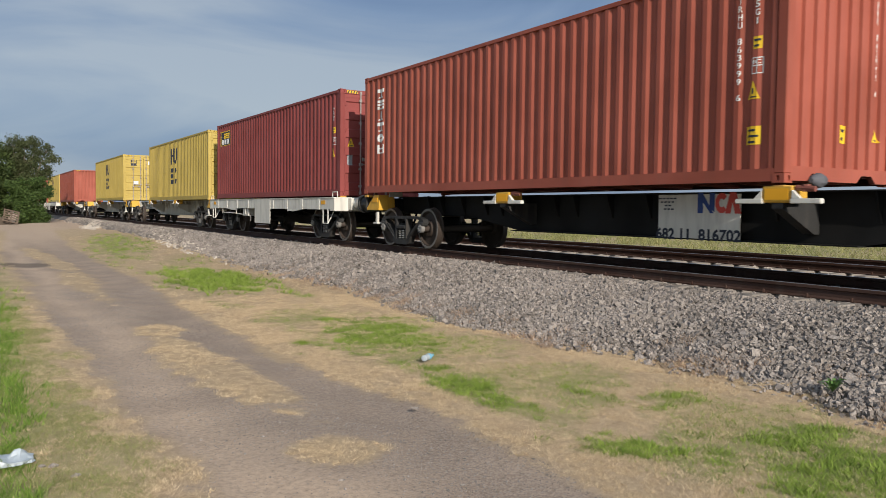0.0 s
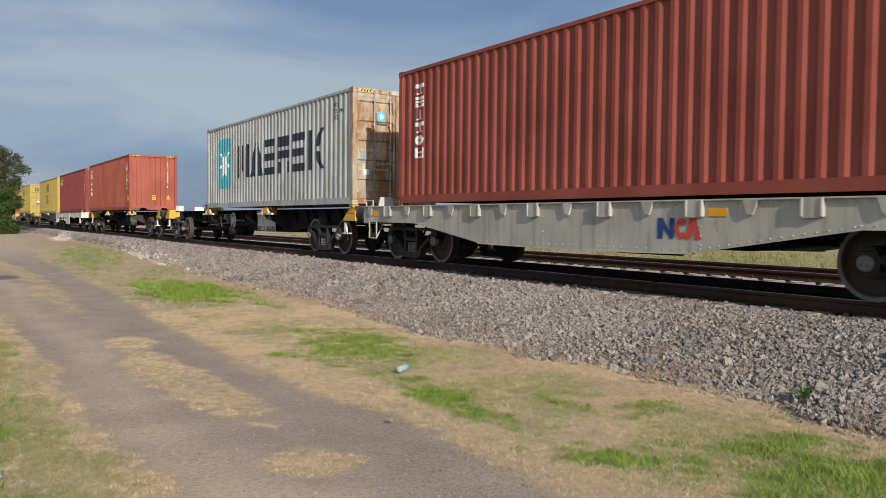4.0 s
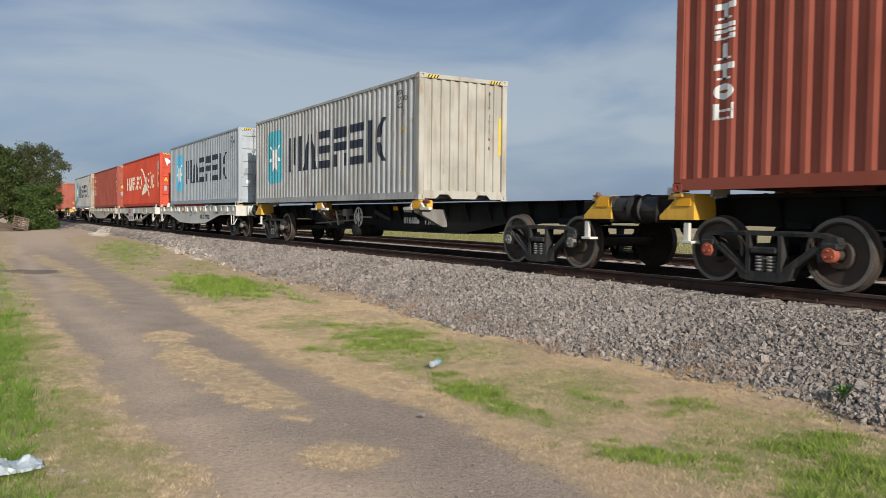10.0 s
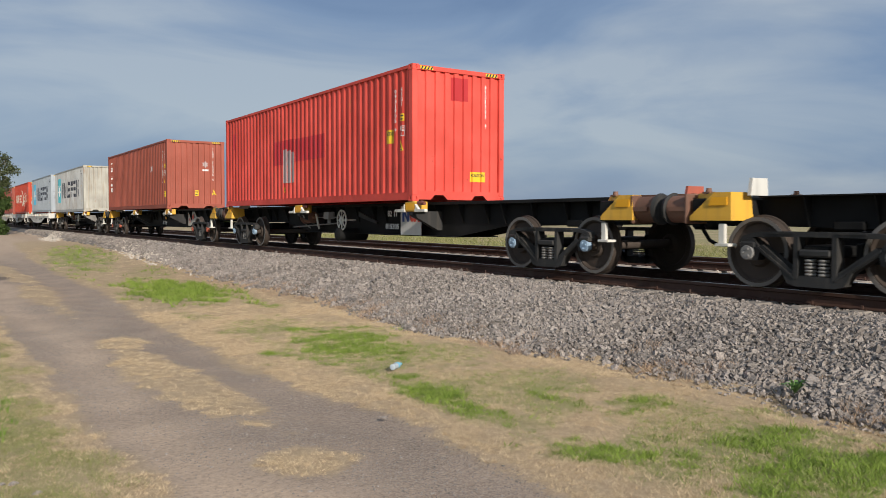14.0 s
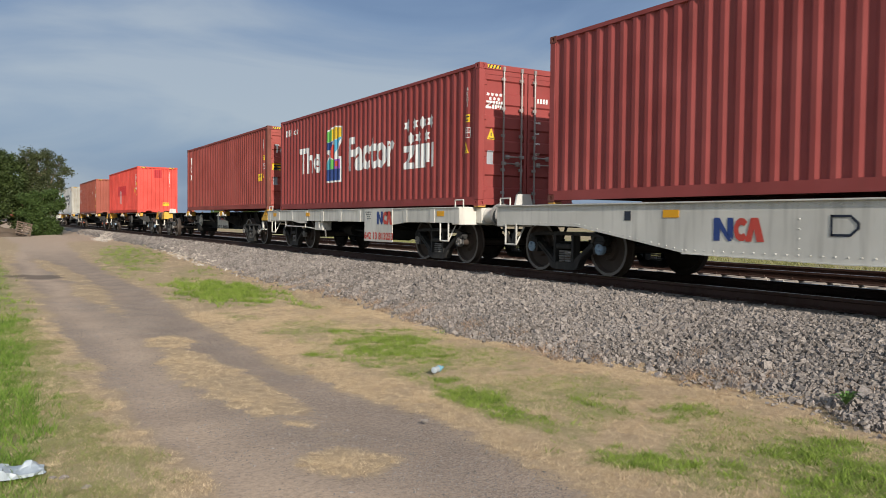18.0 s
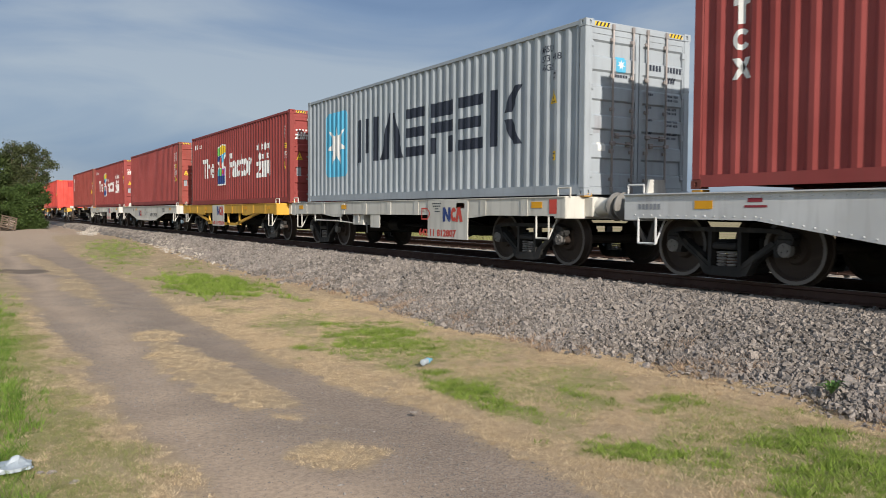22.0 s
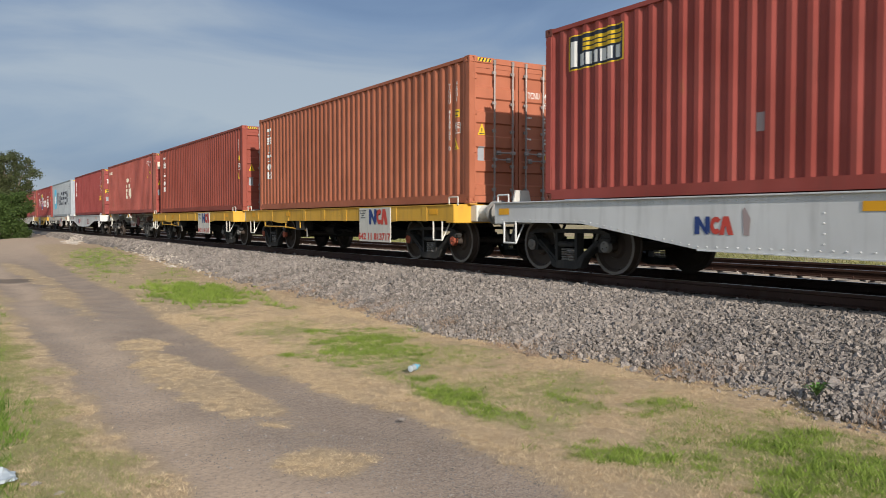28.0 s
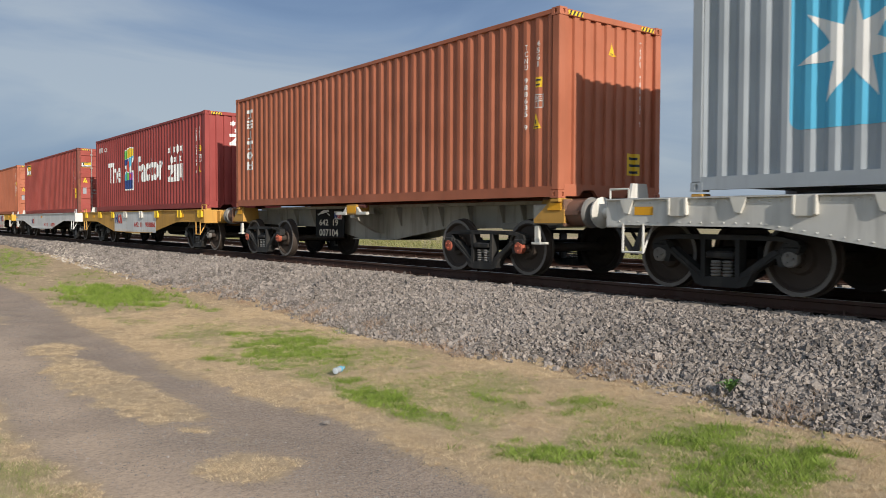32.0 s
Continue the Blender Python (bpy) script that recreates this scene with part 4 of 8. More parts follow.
def brake_wheel(w, x, y, z, mat, r=0.25):
    rim = part("hand_brake_wheel", kept("brake_rim%.2f" % r, lambda: Geo().torus((0, 0, 0), "x", r, 0.02)), mat, w, "eight-spoked hand brake wheel")
    rim.location = (x, y, z)
    part("hub", kept("brake_hub", lambda: Geo().cyl((-0.02, 0, 0), (0.03, 0, 0), 0.10, 0.09, 16).cyl((-0.045, 0, 0), (-0.02, 0, 0), 0.03, n=6).cyl((0.03, 0, 0), (0.4, 0, 0), 0.02, n=8)), mat, rim)
    for k in range(8):
        q = part("spoke", kept("brake_spoke%.2f" % r, lambda: Geo().cyl((0, 0.08, 0), (0, r, 0), 0.016, n=6)), mat, rim)
        q.rotation_euler.x = k * math.pi / 4


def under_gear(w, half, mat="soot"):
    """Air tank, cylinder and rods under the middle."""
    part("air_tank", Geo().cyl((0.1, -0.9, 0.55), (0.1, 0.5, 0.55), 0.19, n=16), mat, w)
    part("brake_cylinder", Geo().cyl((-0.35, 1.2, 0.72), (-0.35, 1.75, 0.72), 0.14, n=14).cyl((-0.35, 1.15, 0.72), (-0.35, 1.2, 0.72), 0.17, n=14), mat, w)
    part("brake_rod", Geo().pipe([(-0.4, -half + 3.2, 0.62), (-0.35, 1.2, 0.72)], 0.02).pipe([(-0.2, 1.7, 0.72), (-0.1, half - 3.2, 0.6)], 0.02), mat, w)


def end_plate(w, y, mat="pale"):
    part("bridge_plate", Geo().prism([(0, 0), (0.40, 0), (0.35, 0.22), (0.05, 0.22)], "y", y - 0.02, y + 0.02), mat, w, "grey folding bridge plate").location = (-1.2, 0, 1.2)


def fish_wagon(w, half, mat, pockets=False, band=None, spots=None):
    """Flat wagon with deep fish-bellied plate sills. half: half the body length."""
    a, b = half - 2.3, half - 4.6
    side = [(-half, 1.187), (half, 1.187), (half, 0.845), (a, 0.825), (b, 0.485), (0, 0.45), (-b, 0.485), (-a, 0.825), (-half, 0.845)]
    for s in (-1, 1):
        part("side_sill", Geo().prism(side, "x", s * 1.49, s * 1.515), mat, w, "fish-bellied riveted plate")
        part("top_flange", Geo().box(s * 1.41, s * 1.555, -half, half, 1.173, 1.198, 0.006), mat, w)
        part("bottom_flange", Geo().prism([(b, 0.47), (0, 0.435), (-b, 0.47), (-b, 0.485), (0, 0.45), (b, 0.485)], "x", s * 1.43, s * 1.535), mat, w)
    if band:
        part("painted_panel", Geo().prism([(band[0], 1.168), (band[1], 1.168), (band[1], 0.475), (band[0], 0.475)], "x", -1.519, -1.516), band[2], w, "repainted pale grey panel")
    part("deck", Geo().box(-1.48, 1.48, -half + 0.02, half - 0.02, 1.13, 1.17), "wood", w)
    part("centre_sill", Geo().prism([(-half, 1.1), (half, 1.1), (half, 0.8), (a, 0.78), (b, 0.5), (-b, 0.5), (-a, 0.78), (-half, 0.8)], "x", -0.3, 0.3), "soot", w)
    for e in (-1, 1):
        part("headstock", Geo().box(-1.515, 1.515, e * (half - 0.3), e * (half + 0.02), 0.805, 1.192, 0.015), mat, w)
        foot_step(w, e * (half - 0.45), mat, 0.39)
        hand_rail(w, e * (half - 0.15), mat, 0.39)
    part("step_bracket", Geo().prism([(half - 0.62, 0.84), (half - 0.56, 0.84), (half - 0.40, 0.46), (half - 0.50, 0.44)], "x", -1.49, -1.45).prism([(half - 0.16, 0.84), (half - 0.10, 0.84), (half - 0.40, 0.44), (half - 0.44, 0.50)], "x", -1.49, -1.45), "iron", w, "black bent step bracket")
    rivets(w, [((-half + 0.1, 1.13), (half - 0.1, 1.13), 0.14), ((-b, 0.525), (b, 0.525), 0.16), ((b, 0.525), (a, 0.87), 0.15), ((-b, 0.525), (-a, 0.87), 0.15), ((a, 0.87), (half - 0.1, 0.89), 0.16), ((-a, 0.87), (-half + 0.1, 0.89), 0.16), ((0.6, 0.6), (0.6, 1.05), 0.12), ((-2.6, 0.6), (-2.6, 1.05), 0.12)], -1.515, mat)
    if pockets:
        ys = [-half + 0.35 + k * (2 * half - 0.7) / 16 for k in range(17)] if not spots else spots
        for k, y in enumerate(ys):
            if k % 2 or (spots and band):
                g = Geo().prism([(-0.12, 0.03), (0.12, 0.03), (0.11, -0.2), (-0.11, -0.2)], "x", -1.562, -1.52).box(-1.575, -1.51, -0.145, -0.105, -0.19, 0.03, 0.008).box(-1.575, -1.51, 0.105, 0.145, -0.19, 0.03, 0.008)
                key = "stake_pocket"
            else:
                g = Geo().prism([(-0.13, 0.02), (0.09, 0.02), (0.03, -0.15), (-0.05, -0.17)], "x", -1.555, -1.52)
                key = "lashing_lug"
            p = part(key, kept(key, lambda: g), mat if isinstance(pockets, bool) else "white" if band and band[1] < y < band[0] else pockets, w)
            p.location = (0, y, 1.16)
    under_gear(w, half)
    buffer_boxes(w, half, mat)
    buffers(w, half + 0.22, mat, None, "white" if pockets == "white" else "cap")


def sill_wagon(w, half, mat, board_y, board_mat="white", truss=0, half_board=0.78):
    """Flat wagon with shallow channel sills and a hanging number board."""
    for s in (-1, 1):
        part("side_sill", Geo().box(s * 1.49, s * 1.52, -half, half, 0.86, 1.17, 0.004), mat, w, "straight channel sill with patched plates")
        part("top_flange", Geo().box(s * 1.39, s * 1.54, -half, half, 1.165, 1.185, 0.005), mat, w)
        for e in (-1, 1):
            part("sill_gusset", Geo().prism([(e * (half - 2.2), 0.865), (e * (half - 3.6), 0.865), (e * (half - 3.6), 0.80), (e * (half - 3.1), 0.79)], "x", s * 1.49, s * 1.518), mat, w)
    n = 9
    for k in range(n):
        y = -half + 1.1 + k * (2 * half - 2.2) / (n - 1)
        part("sill_plate", Geo().box(-1.532, -1.518, y - 0.10, y + 0.10, 0.855, 1.165, 0.004), mat, w)
    part("deck", Geo().box(-1.48, 1.48, -half, half, 1.12, 1.16), "wood", w)
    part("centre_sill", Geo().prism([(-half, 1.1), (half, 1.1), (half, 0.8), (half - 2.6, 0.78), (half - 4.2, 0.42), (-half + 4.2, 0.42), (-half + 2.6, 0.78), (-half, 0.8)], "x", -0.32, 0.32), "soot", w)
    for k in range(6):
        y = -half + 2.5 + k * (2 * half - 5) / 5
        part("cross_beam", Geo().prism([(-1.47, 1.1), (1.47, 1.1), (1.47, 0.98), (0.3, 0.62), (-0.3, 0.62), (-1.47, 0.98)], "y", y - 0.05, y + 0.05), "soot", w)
    part("number_board", Geo().box(-1.54, -1.521, board_y - half_board, board_y + half_board, 0.38, 1.165, 0.003), board_mat, w, "white hanging number board")
    if truss:
        tm = mat if truss == 2 else "spinegrey"
        lo, yb = 0.47, half - 3.6
        for s in (-1, 1):
            for p, q in (((-yb - 1.7, 0.9), (-yb + 0.9, lo)), ((-yb + 0.9, lo), (yb - 0.9, lo)), ((yb - 0.9, lo), (yb + 1.7, 0.9))):
                d = Vector((0, q[0] - p[0], q[1] - p[1])).normalized()
                nrm = Vector((0, -d.z, d.y)) * 0.045
                part("truss_chord", Geo().prism([(p[0] + nrm.y, p[1] + nrm.z), (q[0] + nrm.y, q[1] + nrm.z), (q[0] - nrm.y, q[1] - nrm.z), (p[0] - nrm.y, p[1] - nrm.z)], "x", s * 1.41, s * 1.48), tm, w, "trussed lower chord")
        for y in (-2.0, -0.6, 0.8, 2.0):
            part("truss_post", Geo().prism([(y - 0.14, 0.44), (y + 0.14, 0.44), (y + 0.05, 0.62), (y + 0.05, 0.88), (y - 0.05, 0.88), (y - 0.05, 0.62)], "x", -1.48, -1.42), tm, w)
            if truss == 1:
                part("brace", Geo().prism([(y - 0.1, 0.88), (y + 0.02, 0.88), (y + 0.6, 0.5), (y + 0.48, 0.5)], "x", -1.47, -1.43), "pale", w)
    else:
        part("equipment_box", Geo().box(-1.47, -1.19, half - 4.8, half - 4.2, 0.60, 0.86, 0.01), "white" if mat == "white" else "iron", w)
        part("safety_rail", Geo().pipe([(-1.50, half - 1.75, 0.70), (-1.48, half - 3.4, 0.685), (-1.41, half - 4.9, 0.60)], 0.016), mat, w, "long white release rod")
        part("chain", Geo().pipe([(-1.41, half - 4.86, 0.66), (-1.42, half - 4.92, 0.56), (-1.40, half - 4.88, 0.47), (-1.41, half - 4.9, 0.42)], 0.02), "cap", w, "short hanging chain")
        for y in (1.75, 3.5, 4.6):
            part("rod_hanger", Geo().prism([(half - y - 0.03, 0.86), (half - y + 0.03, 0.86), (half - y + 0.015, 0.66), (half - y - 0.02, 0.66)], "x", -1.51, -1.49), mat, w)
        part("air_cylinder", Geo().cyl((-0.8, half - 5.1, 0.62), (-0.8, half - 5.6, 0.62), 0.14, n=14).cyl((-0.8, half - 5.6, 0.62), (-0.8, half - 6.6, 0.60), 0.03, n=8), "black", w)
    for e in (-1, 1):
        part("headstock", Geo().box(-1.525, 1.525, e * (half - 0.28), e * (half + 0.02), 0.82, 1.19, 0.015), mat, w)
        foot_step(w, e * (half - 0.6), "white", 0.39)
        hand_rail(w, e * (half - 0.12), "white", 0.39)
        reflector(w, e * (half - 0.75), 1.05, -1.524)
    under_gear(w, half)
    buffer_boxes(w, half, "white")
    buffers(w, half + 0.22, "white")


def bracket(w, y, mat="wagonyellow", arm="white", out="iron"):
    """Container seat on an outrigger."""
    part("container_seat", Geo().box(-1.22, -0.9, y - 0.22, y + 0.22, 1.02, 1.235, 0.02), mat, w, "seat for a container corner")
    part("reflector", Geo().box(-1.226, -1.221, y - 0.17, y + 0.17, 1.06, 1.2), "amber", w)
    part("outrigger", Geo().prism([(-1.2, 1.03), (-0.3, 1.03), (-0.3, 0.62), (-0.55, 0.62), (-1.2, 0.95)], "y", y - 0.08, y + 0.08), out, w)
    for e in (-1, 1):
        part("guide_arm", Geo().box(-1.24, -1.16, y + e * 0.2, y + e * 0.62, 1.01, 1.075, 0.01).prism([(y + e * 0.34, 1.07), (y + e * 0.22, 1.07), (y + e * 0.22, 1.18)], "x", -1.23, -1.17), arm, w)
    part("twist_lock", Geo().cyl((-1.16, y - 0.5, 1.19), (-1.16, y - 0.24, 1.21), 0.035, n=8).cyl((-1.14, y - 0.36, 1.16), (-1.14, y - 0.36, 1.25), 0.05, n=8), "rustpost", w)


def spine_wagon(w, half, mat, seats, board=None, endmat="wagonyellow", wheel_at=None, wheel_mat="white", deep=0.5, fat="iron", gear=1, out="iron", lid=1.19):
    """Skeleton wagon: one deep centre girder with outrigger seats and box ends."""
    a, b = half - 3.9, half - 5.6
    web = [(-half, 1.17), (half, 1.17), (half, 0.80), (a, 0.74), (b, deep), (-b, deep), (-a, 0.74), (-half, 0.80)]
    for s in (-1, 1):
        part("girder_web", Geo().prism(web, "x", s * 0.42, s * 0.445), mat, w, "deep welded girder")
    part("girder_flange", Geo().box(-0.62, 0.62, -half + 0.8, half - 0.8, 1.17, lid, 0.004).box(-0.6, 0.6, -b, b, deep - 0.02, deep), mat, w)
    k = 0
    y = -half + 1.6
    while y < half - 1.4:
        for s in (-1, 1):
            q = part("stiffener", kept("stiffener%d" % s, lambda: Geo().prism([(s * 0.60, 1.17), (s * 0.44, 1.17), (s * 0.44, 0.78), (s * 0.47, 0.78)], "y", -0.012, 0.012)), mat, w)
            q.location.y = y
        y += 0.9 if k % 3 else 0.55
        k += 1
    for e in (-1, 1):
        p = [(e * half, 1.20), (e * (half - 0.30), 1.235), (e * (half - 0.78), 1.235), (e * (half - 0.78), 0.82), (e * half, 0.82)]
        for s in (-1, 1):
            y0, y1 = sorted((e * (half - 0.78), e * half))
            lo = [(s * 1.16, y0), (s * 0.7, y0), (s * 0.7, y1), (s * 1.02, y1), (s * 1.16, y1 - 0.12)]
            hi = [(s * 1.14, y0 + 0.02), (s * 0.72, y0 + 0.02), (s * 0.72, y1 - 0.06), (s * 0.9, y1 - 0.06), (s * 1.14, y1 - 0.5)]
            block = Geo().add([(a, b, 0.86) for a, b in lo] + [(a, b, 0.92) for a, b in lo] + [(a, b, 1.235) for a, b in hi], [(0, 1, 2, 3, 4), (10, 11, 12, 13, 14)] + [(q, (q + 1) % 5, 5 + (q + 1) % 5, 5 + q) for q in range(5)] + [(5 + q, 5 + (q + 1) % 5, 10 + (q + 1) % 5, 10 + q) for q in range(5)])
            part("end_block", block, endmat, w, "chamfered box seat at the wagon end", smooth=0)
            part("end_knob", Geo().cyl((s * 1.0, e * half - 0.3 if e > 0 else -half + 0.5, 1.22), (s * 1.0, e * half - 0.3 if e > 0 else -half + 0.5, 1.30), 0.05, 0.035, 10).box(s * 1.0 - 0.06, s * 1.0 + 0.06, (half - 0.3 if e > 0 else -half + 0.5) - 0.06, (half - 0.3 if e > 0 else -half + 0.5) + 0.06, 1.225, 1.25), "rustbrown", w, "rusty locking pin")
        part("reflector", Geo().prism([(y0 + 0.06, 1.06), (y0 + 0.36, 1.06), (y0 + 0.30, 1.17), (y0 + 0.06, 1.17)], "x", -1.17, -1.158), "amber", w)
        part("headstock", Geo().box(-1.1, 1.1, e * (half - 0.75), e * (half - 0.1), 0.84, 1.16, 0.02), "black" if mat == "black" else mat, w)
        part("step", Geo().box(-1.14, -1.08, e * (half - 0.62) - 0.05, e * (half - 0.62) + 0.05, 0.55, 0.82, 0.01).box(-1.2, -1.02, e * (half - 0.62) - 0.16, e * (half - 0.62) + 0.06, 0.52, 0.56, 0.008), "white", w)
        part("bolster_arm", Geo().box(-0.5, 0.5, e * (half - 1.98) - 0.2, e * (half - 1.98) + 0.2, 0.74, 0.86, 0.02), mat, w)
    for y in seats:
        bracket(w, y, endmat, "white", out if mat == "black" else mat)
    if board:
        part("number_board", Geo().box(-0.62, -0.60, board[0] - board[1] / 2, board[0] + board[1] / 2, 0.50, 1.16, 0.003), board[2], w, "number board")
    if wheel_at is not None:
        brake_wheel(w, -0.92, wheel_at, 0.83, wheel_mat)
        if mat == "black":
            part("air_tank", Geo().lathe((-0.60, wheel_at + 0.08, 0.47), [(-0.44, 0.1), (-0.40, 0.165), (0.40, 0.165), (0.44, 0.1)], 18), "black", w)
        d = gear
        part("brake_cylinder", Geo().cyl((-0.8, wheel_at + d * 2.0, 0.9), (-0.8, wheel_at + d * 2.45, 0.9), 0.16, n=16).cyl((-0.8, wheel_at + d * 2.45, 0.9), (-0.8, wheel_at + d * 2.5, 0.9), 0.19, n=16).cyl((-0.8, wheel_at + d * 1.8, 0.9), (-0.8, wheel_at + d * 2.0, 0.9), 0.05, n=8), "rustbrown", w, "rusty brown brake cylinder")
        part("valve_box", Geo().box(-0.9, -0.7, wheel_at + d * 0.85, wheel_at + d * 1.15, 0.85, 1.05, 0.015).cyl((-0.8, wheel_at + d * 1.0, 0.85), (-0.8, wheel_at + d * 1.0, 0.74), 0.05, n=8), "cap", w)
        part("brake_lever", Geo().prism([(wheel_at + d * 1.75, 1.0), (wheel_at + d * 1.83, 1.0), (wheel_at + d * 1.62, 0.58), (wheel_at + d * 1.56, 0.58)], "x", -0.84, -0.81), "spinegrey", w)
        part("brake_rod", Geo().pipe([(-0.8, wheel_at + d * 2.0, 0.9), (-0.75, wheel_at + d * 0.5, 0.9)], 0.015).pipe([(-0.8, wheel_at + d * 3.4, 0.62), (-0.8, wheel_at + d * 0.6, 0.74), (-0.85, wheel_at + d * 0.1, 0.8)], 0.018), "cap", w)
        part("brake_chain", Geo().pipe([(-0.8, wheel_at + d * 2.6, 0.9), (-0.8, wheel_at + d * 2.5, 0.68), (-0.8, wheel_at + d * 2.2, 0.6)], 0.014), "cap", w)
        part("hanger", Geo().prism([(wheel_at - d * 0.35, 1.05), (wheel_at - d * 1.3, 0.80), (wheel_at - d * 1.3, 0.74), (wheel_at - d * 0.35, 0.92)], "x", -0.62, -0.58), "iron" if mat == "black" else mat, w)
    buffers(w, half - 0.03, fat if mat == "black" else "white", fat, "iron" if mat == "black" else "cap")


# ---- containers: origin at the middle of the underside; near side -x, the end that is seen at -y ----
HL, HW = LEN / 2, WID / 2
WAVE = [(0.0, 0.0), (0.072, 0.0), (0.140, 0.036), (0.210, 0.036), (0.278, 0.0)]
Y_LO, Y_HI = -HL + 0.17, HL - 0.17
N_WAVE = 42
PITCH = (Y_HI - Y_LO) / N_WAVE


def side_breaks():
    out = []
    for k in range(N_WAVE):
        out += [(Y_LO + (k + a / 0.278) * PITCH, d) for a, d in WAVE[:-1]]
    return out + [(Y_HI, 0.0)]


BREAKS = side_breaks()
BY_, BD_ = [b[0] for b in BREAKS], [b[1] for b in BREAKS]
Z0, Z1 = 0.17, HGT - 0.075


def side_geo(s):
    g = Geo()
    v, f = [], []
    for y, d in BREAKS:
        x = s * (HW - 0.012 - d)
        v += [(x, y, Z0), (x, y, Z1)]
    for i in range(len(BREAKS) - 1):
        f.append((2 * i, 2 * i + 2, 2 * i + 3, 2 * i + 1))
    return g.add(v, f)


def front_geo():
    g, v, f = Geo(), [], []
    n = 9
    w = (WID - 0.24) / n
    pts = []
    for k in range(n):
        x = -HW + 0.12 + k * w
        pts += [(x, 0), (x + 0.44 * w, 0), (x + 0.5 * w, 0.042), (x + 0.94 * w, 0.042)]
    pts.append((HW - 0.12, 0))
    for x, d in pts:
        v += [(x, -HL + 0.035 + d, 0.2), (x, -HL + 0.035 + d, HGT - 0.1)]
    for i in range(len(pts) - 1):
        f.append((2 * i, 2 * i + 2, 2 * i + 3, 2 * i + 1))
    return g.add(v, f)


def door_geo(s):
    """One leaf with five pressed ribs lying across; s: -1 near leaf, 1 far leaf."""
    g = Geo()
    x0, x1 = sorted((s * 0.012, s * (HW - 0.10)))
    z0, z1 = 0.16, HGT - 0.13
    y = -HL + 0.045
    g.box(x0, x0 + 0.07, y - 0.02, y + 0.03, z0, z1).box(x1 - 0.07, x1, y - 0.02, y + 0.03, z0, z1)
    g.box(x0 + 0.07, x1 - 0.07, y - 0.02, y + 0.03, z1 - 0.09, z1).box(x0 + 0.07, x1 - 0.07, y - 0.02, y + 0.03, z0, z0 + 0.10)
    a, b = x0 + 0.07, x1 - 0.07
    zs, v, f = [(z0 + 0.1, 0.01)], [], []
    n = 5
    h = (z1 - z0 - 0.19) / n
    for k in range(n):
        z = z0 + 0.1 + k * h
        zs += [(z + 0.10, 0.01), (z + 0.13, 0.045), (z + h - 0.13, 0.045), (z + h - 0.10, 0.01)]
    zs.append((z1 - 0.09, 0.01))
    for z, d in zs:
        v += [(a, y + 0.024 - (0.045 - d), z), (b, y + 0.024 - (0.045 - d), z)]
    for i in range(len(zs) - 1):
        f.append((2 * i, 2 * i + 1, 2 * i + 3, 2 * i + 2))
    return g.add(v, f)


def rod_geo():
    g = Geo().cyl((0, 0, 0.08), (0, 0, HGT - 0.06), 0.019, n=8)
    for z in (0.10, HGT - 0.09):
        g.box(-0.03, 0.03, -0.02, 0.03, z - 0.05, z + 0.05, 0.008)
    for z in (0.28, 0.75, 1.45, 2.0, 2.6):
        g.box(-0.045, 0.045, 0.0, 0.04, z - 0.03, z + 0.03, 0.006)
    return g


def handle_geo():
    return Geo().pipe([(0, 0, 0), (0.05, -0.03, 0), (0.42, -0.03, -0.01)], 0.014).box(0.30, 0.40, -0.01, 0.03, -0.05, 0.04, 0.008).box(-0.05, 0.05, -0.035, 0.02, -0.035, 0.035, 0.008)


def casting_geo():
    """Corner casting with its two slots cut as recesses."""
    g = Geo()
    a, b, h = 0.162, 0.178, 0.118
    c = 0.028

    def oval(cx, cz, w, t):
        return [(cx + w * math.copysign(abs(math.cos(i * math.pi / 4)) ** 0.6, math.cos(i * math.pi / 4)), cz + t * math.copysign(abs(math.sin(i * math.pi / 4)) ** 0.6, math.sin(i * math.pi / 4))) for i in range(8)]

    def square(w, t, cx, cz):
        return [(cx + w, cz), (cx + w, cz + t), (cx, cz + t), (cx - w, cz + t), (cx - w, cz), (cx - w, cz - t), (cx, cz - t), (cx + w, cz - t)]
    g.ring(square(b / 2, h / 2 - 0.004, b / 2, h / 2), oval(b / 2, h / 2, 0.026, 0.036), "x", 0, c)
    g.ring(square((a - c) / 2, h / 2 - 0.004, (a + c) / 2, h / 2), oval((a + c) / 2, h / 2, 0.024, 0.036), "y", 0, c)
    g.box(c, a - 0.002, c, b - 0.002, 0.004, h - 0.004)
    g.box(0, a, 0, b, h - 0.004, h).box(0, a, 0, b, 0, 0.004)
    return g


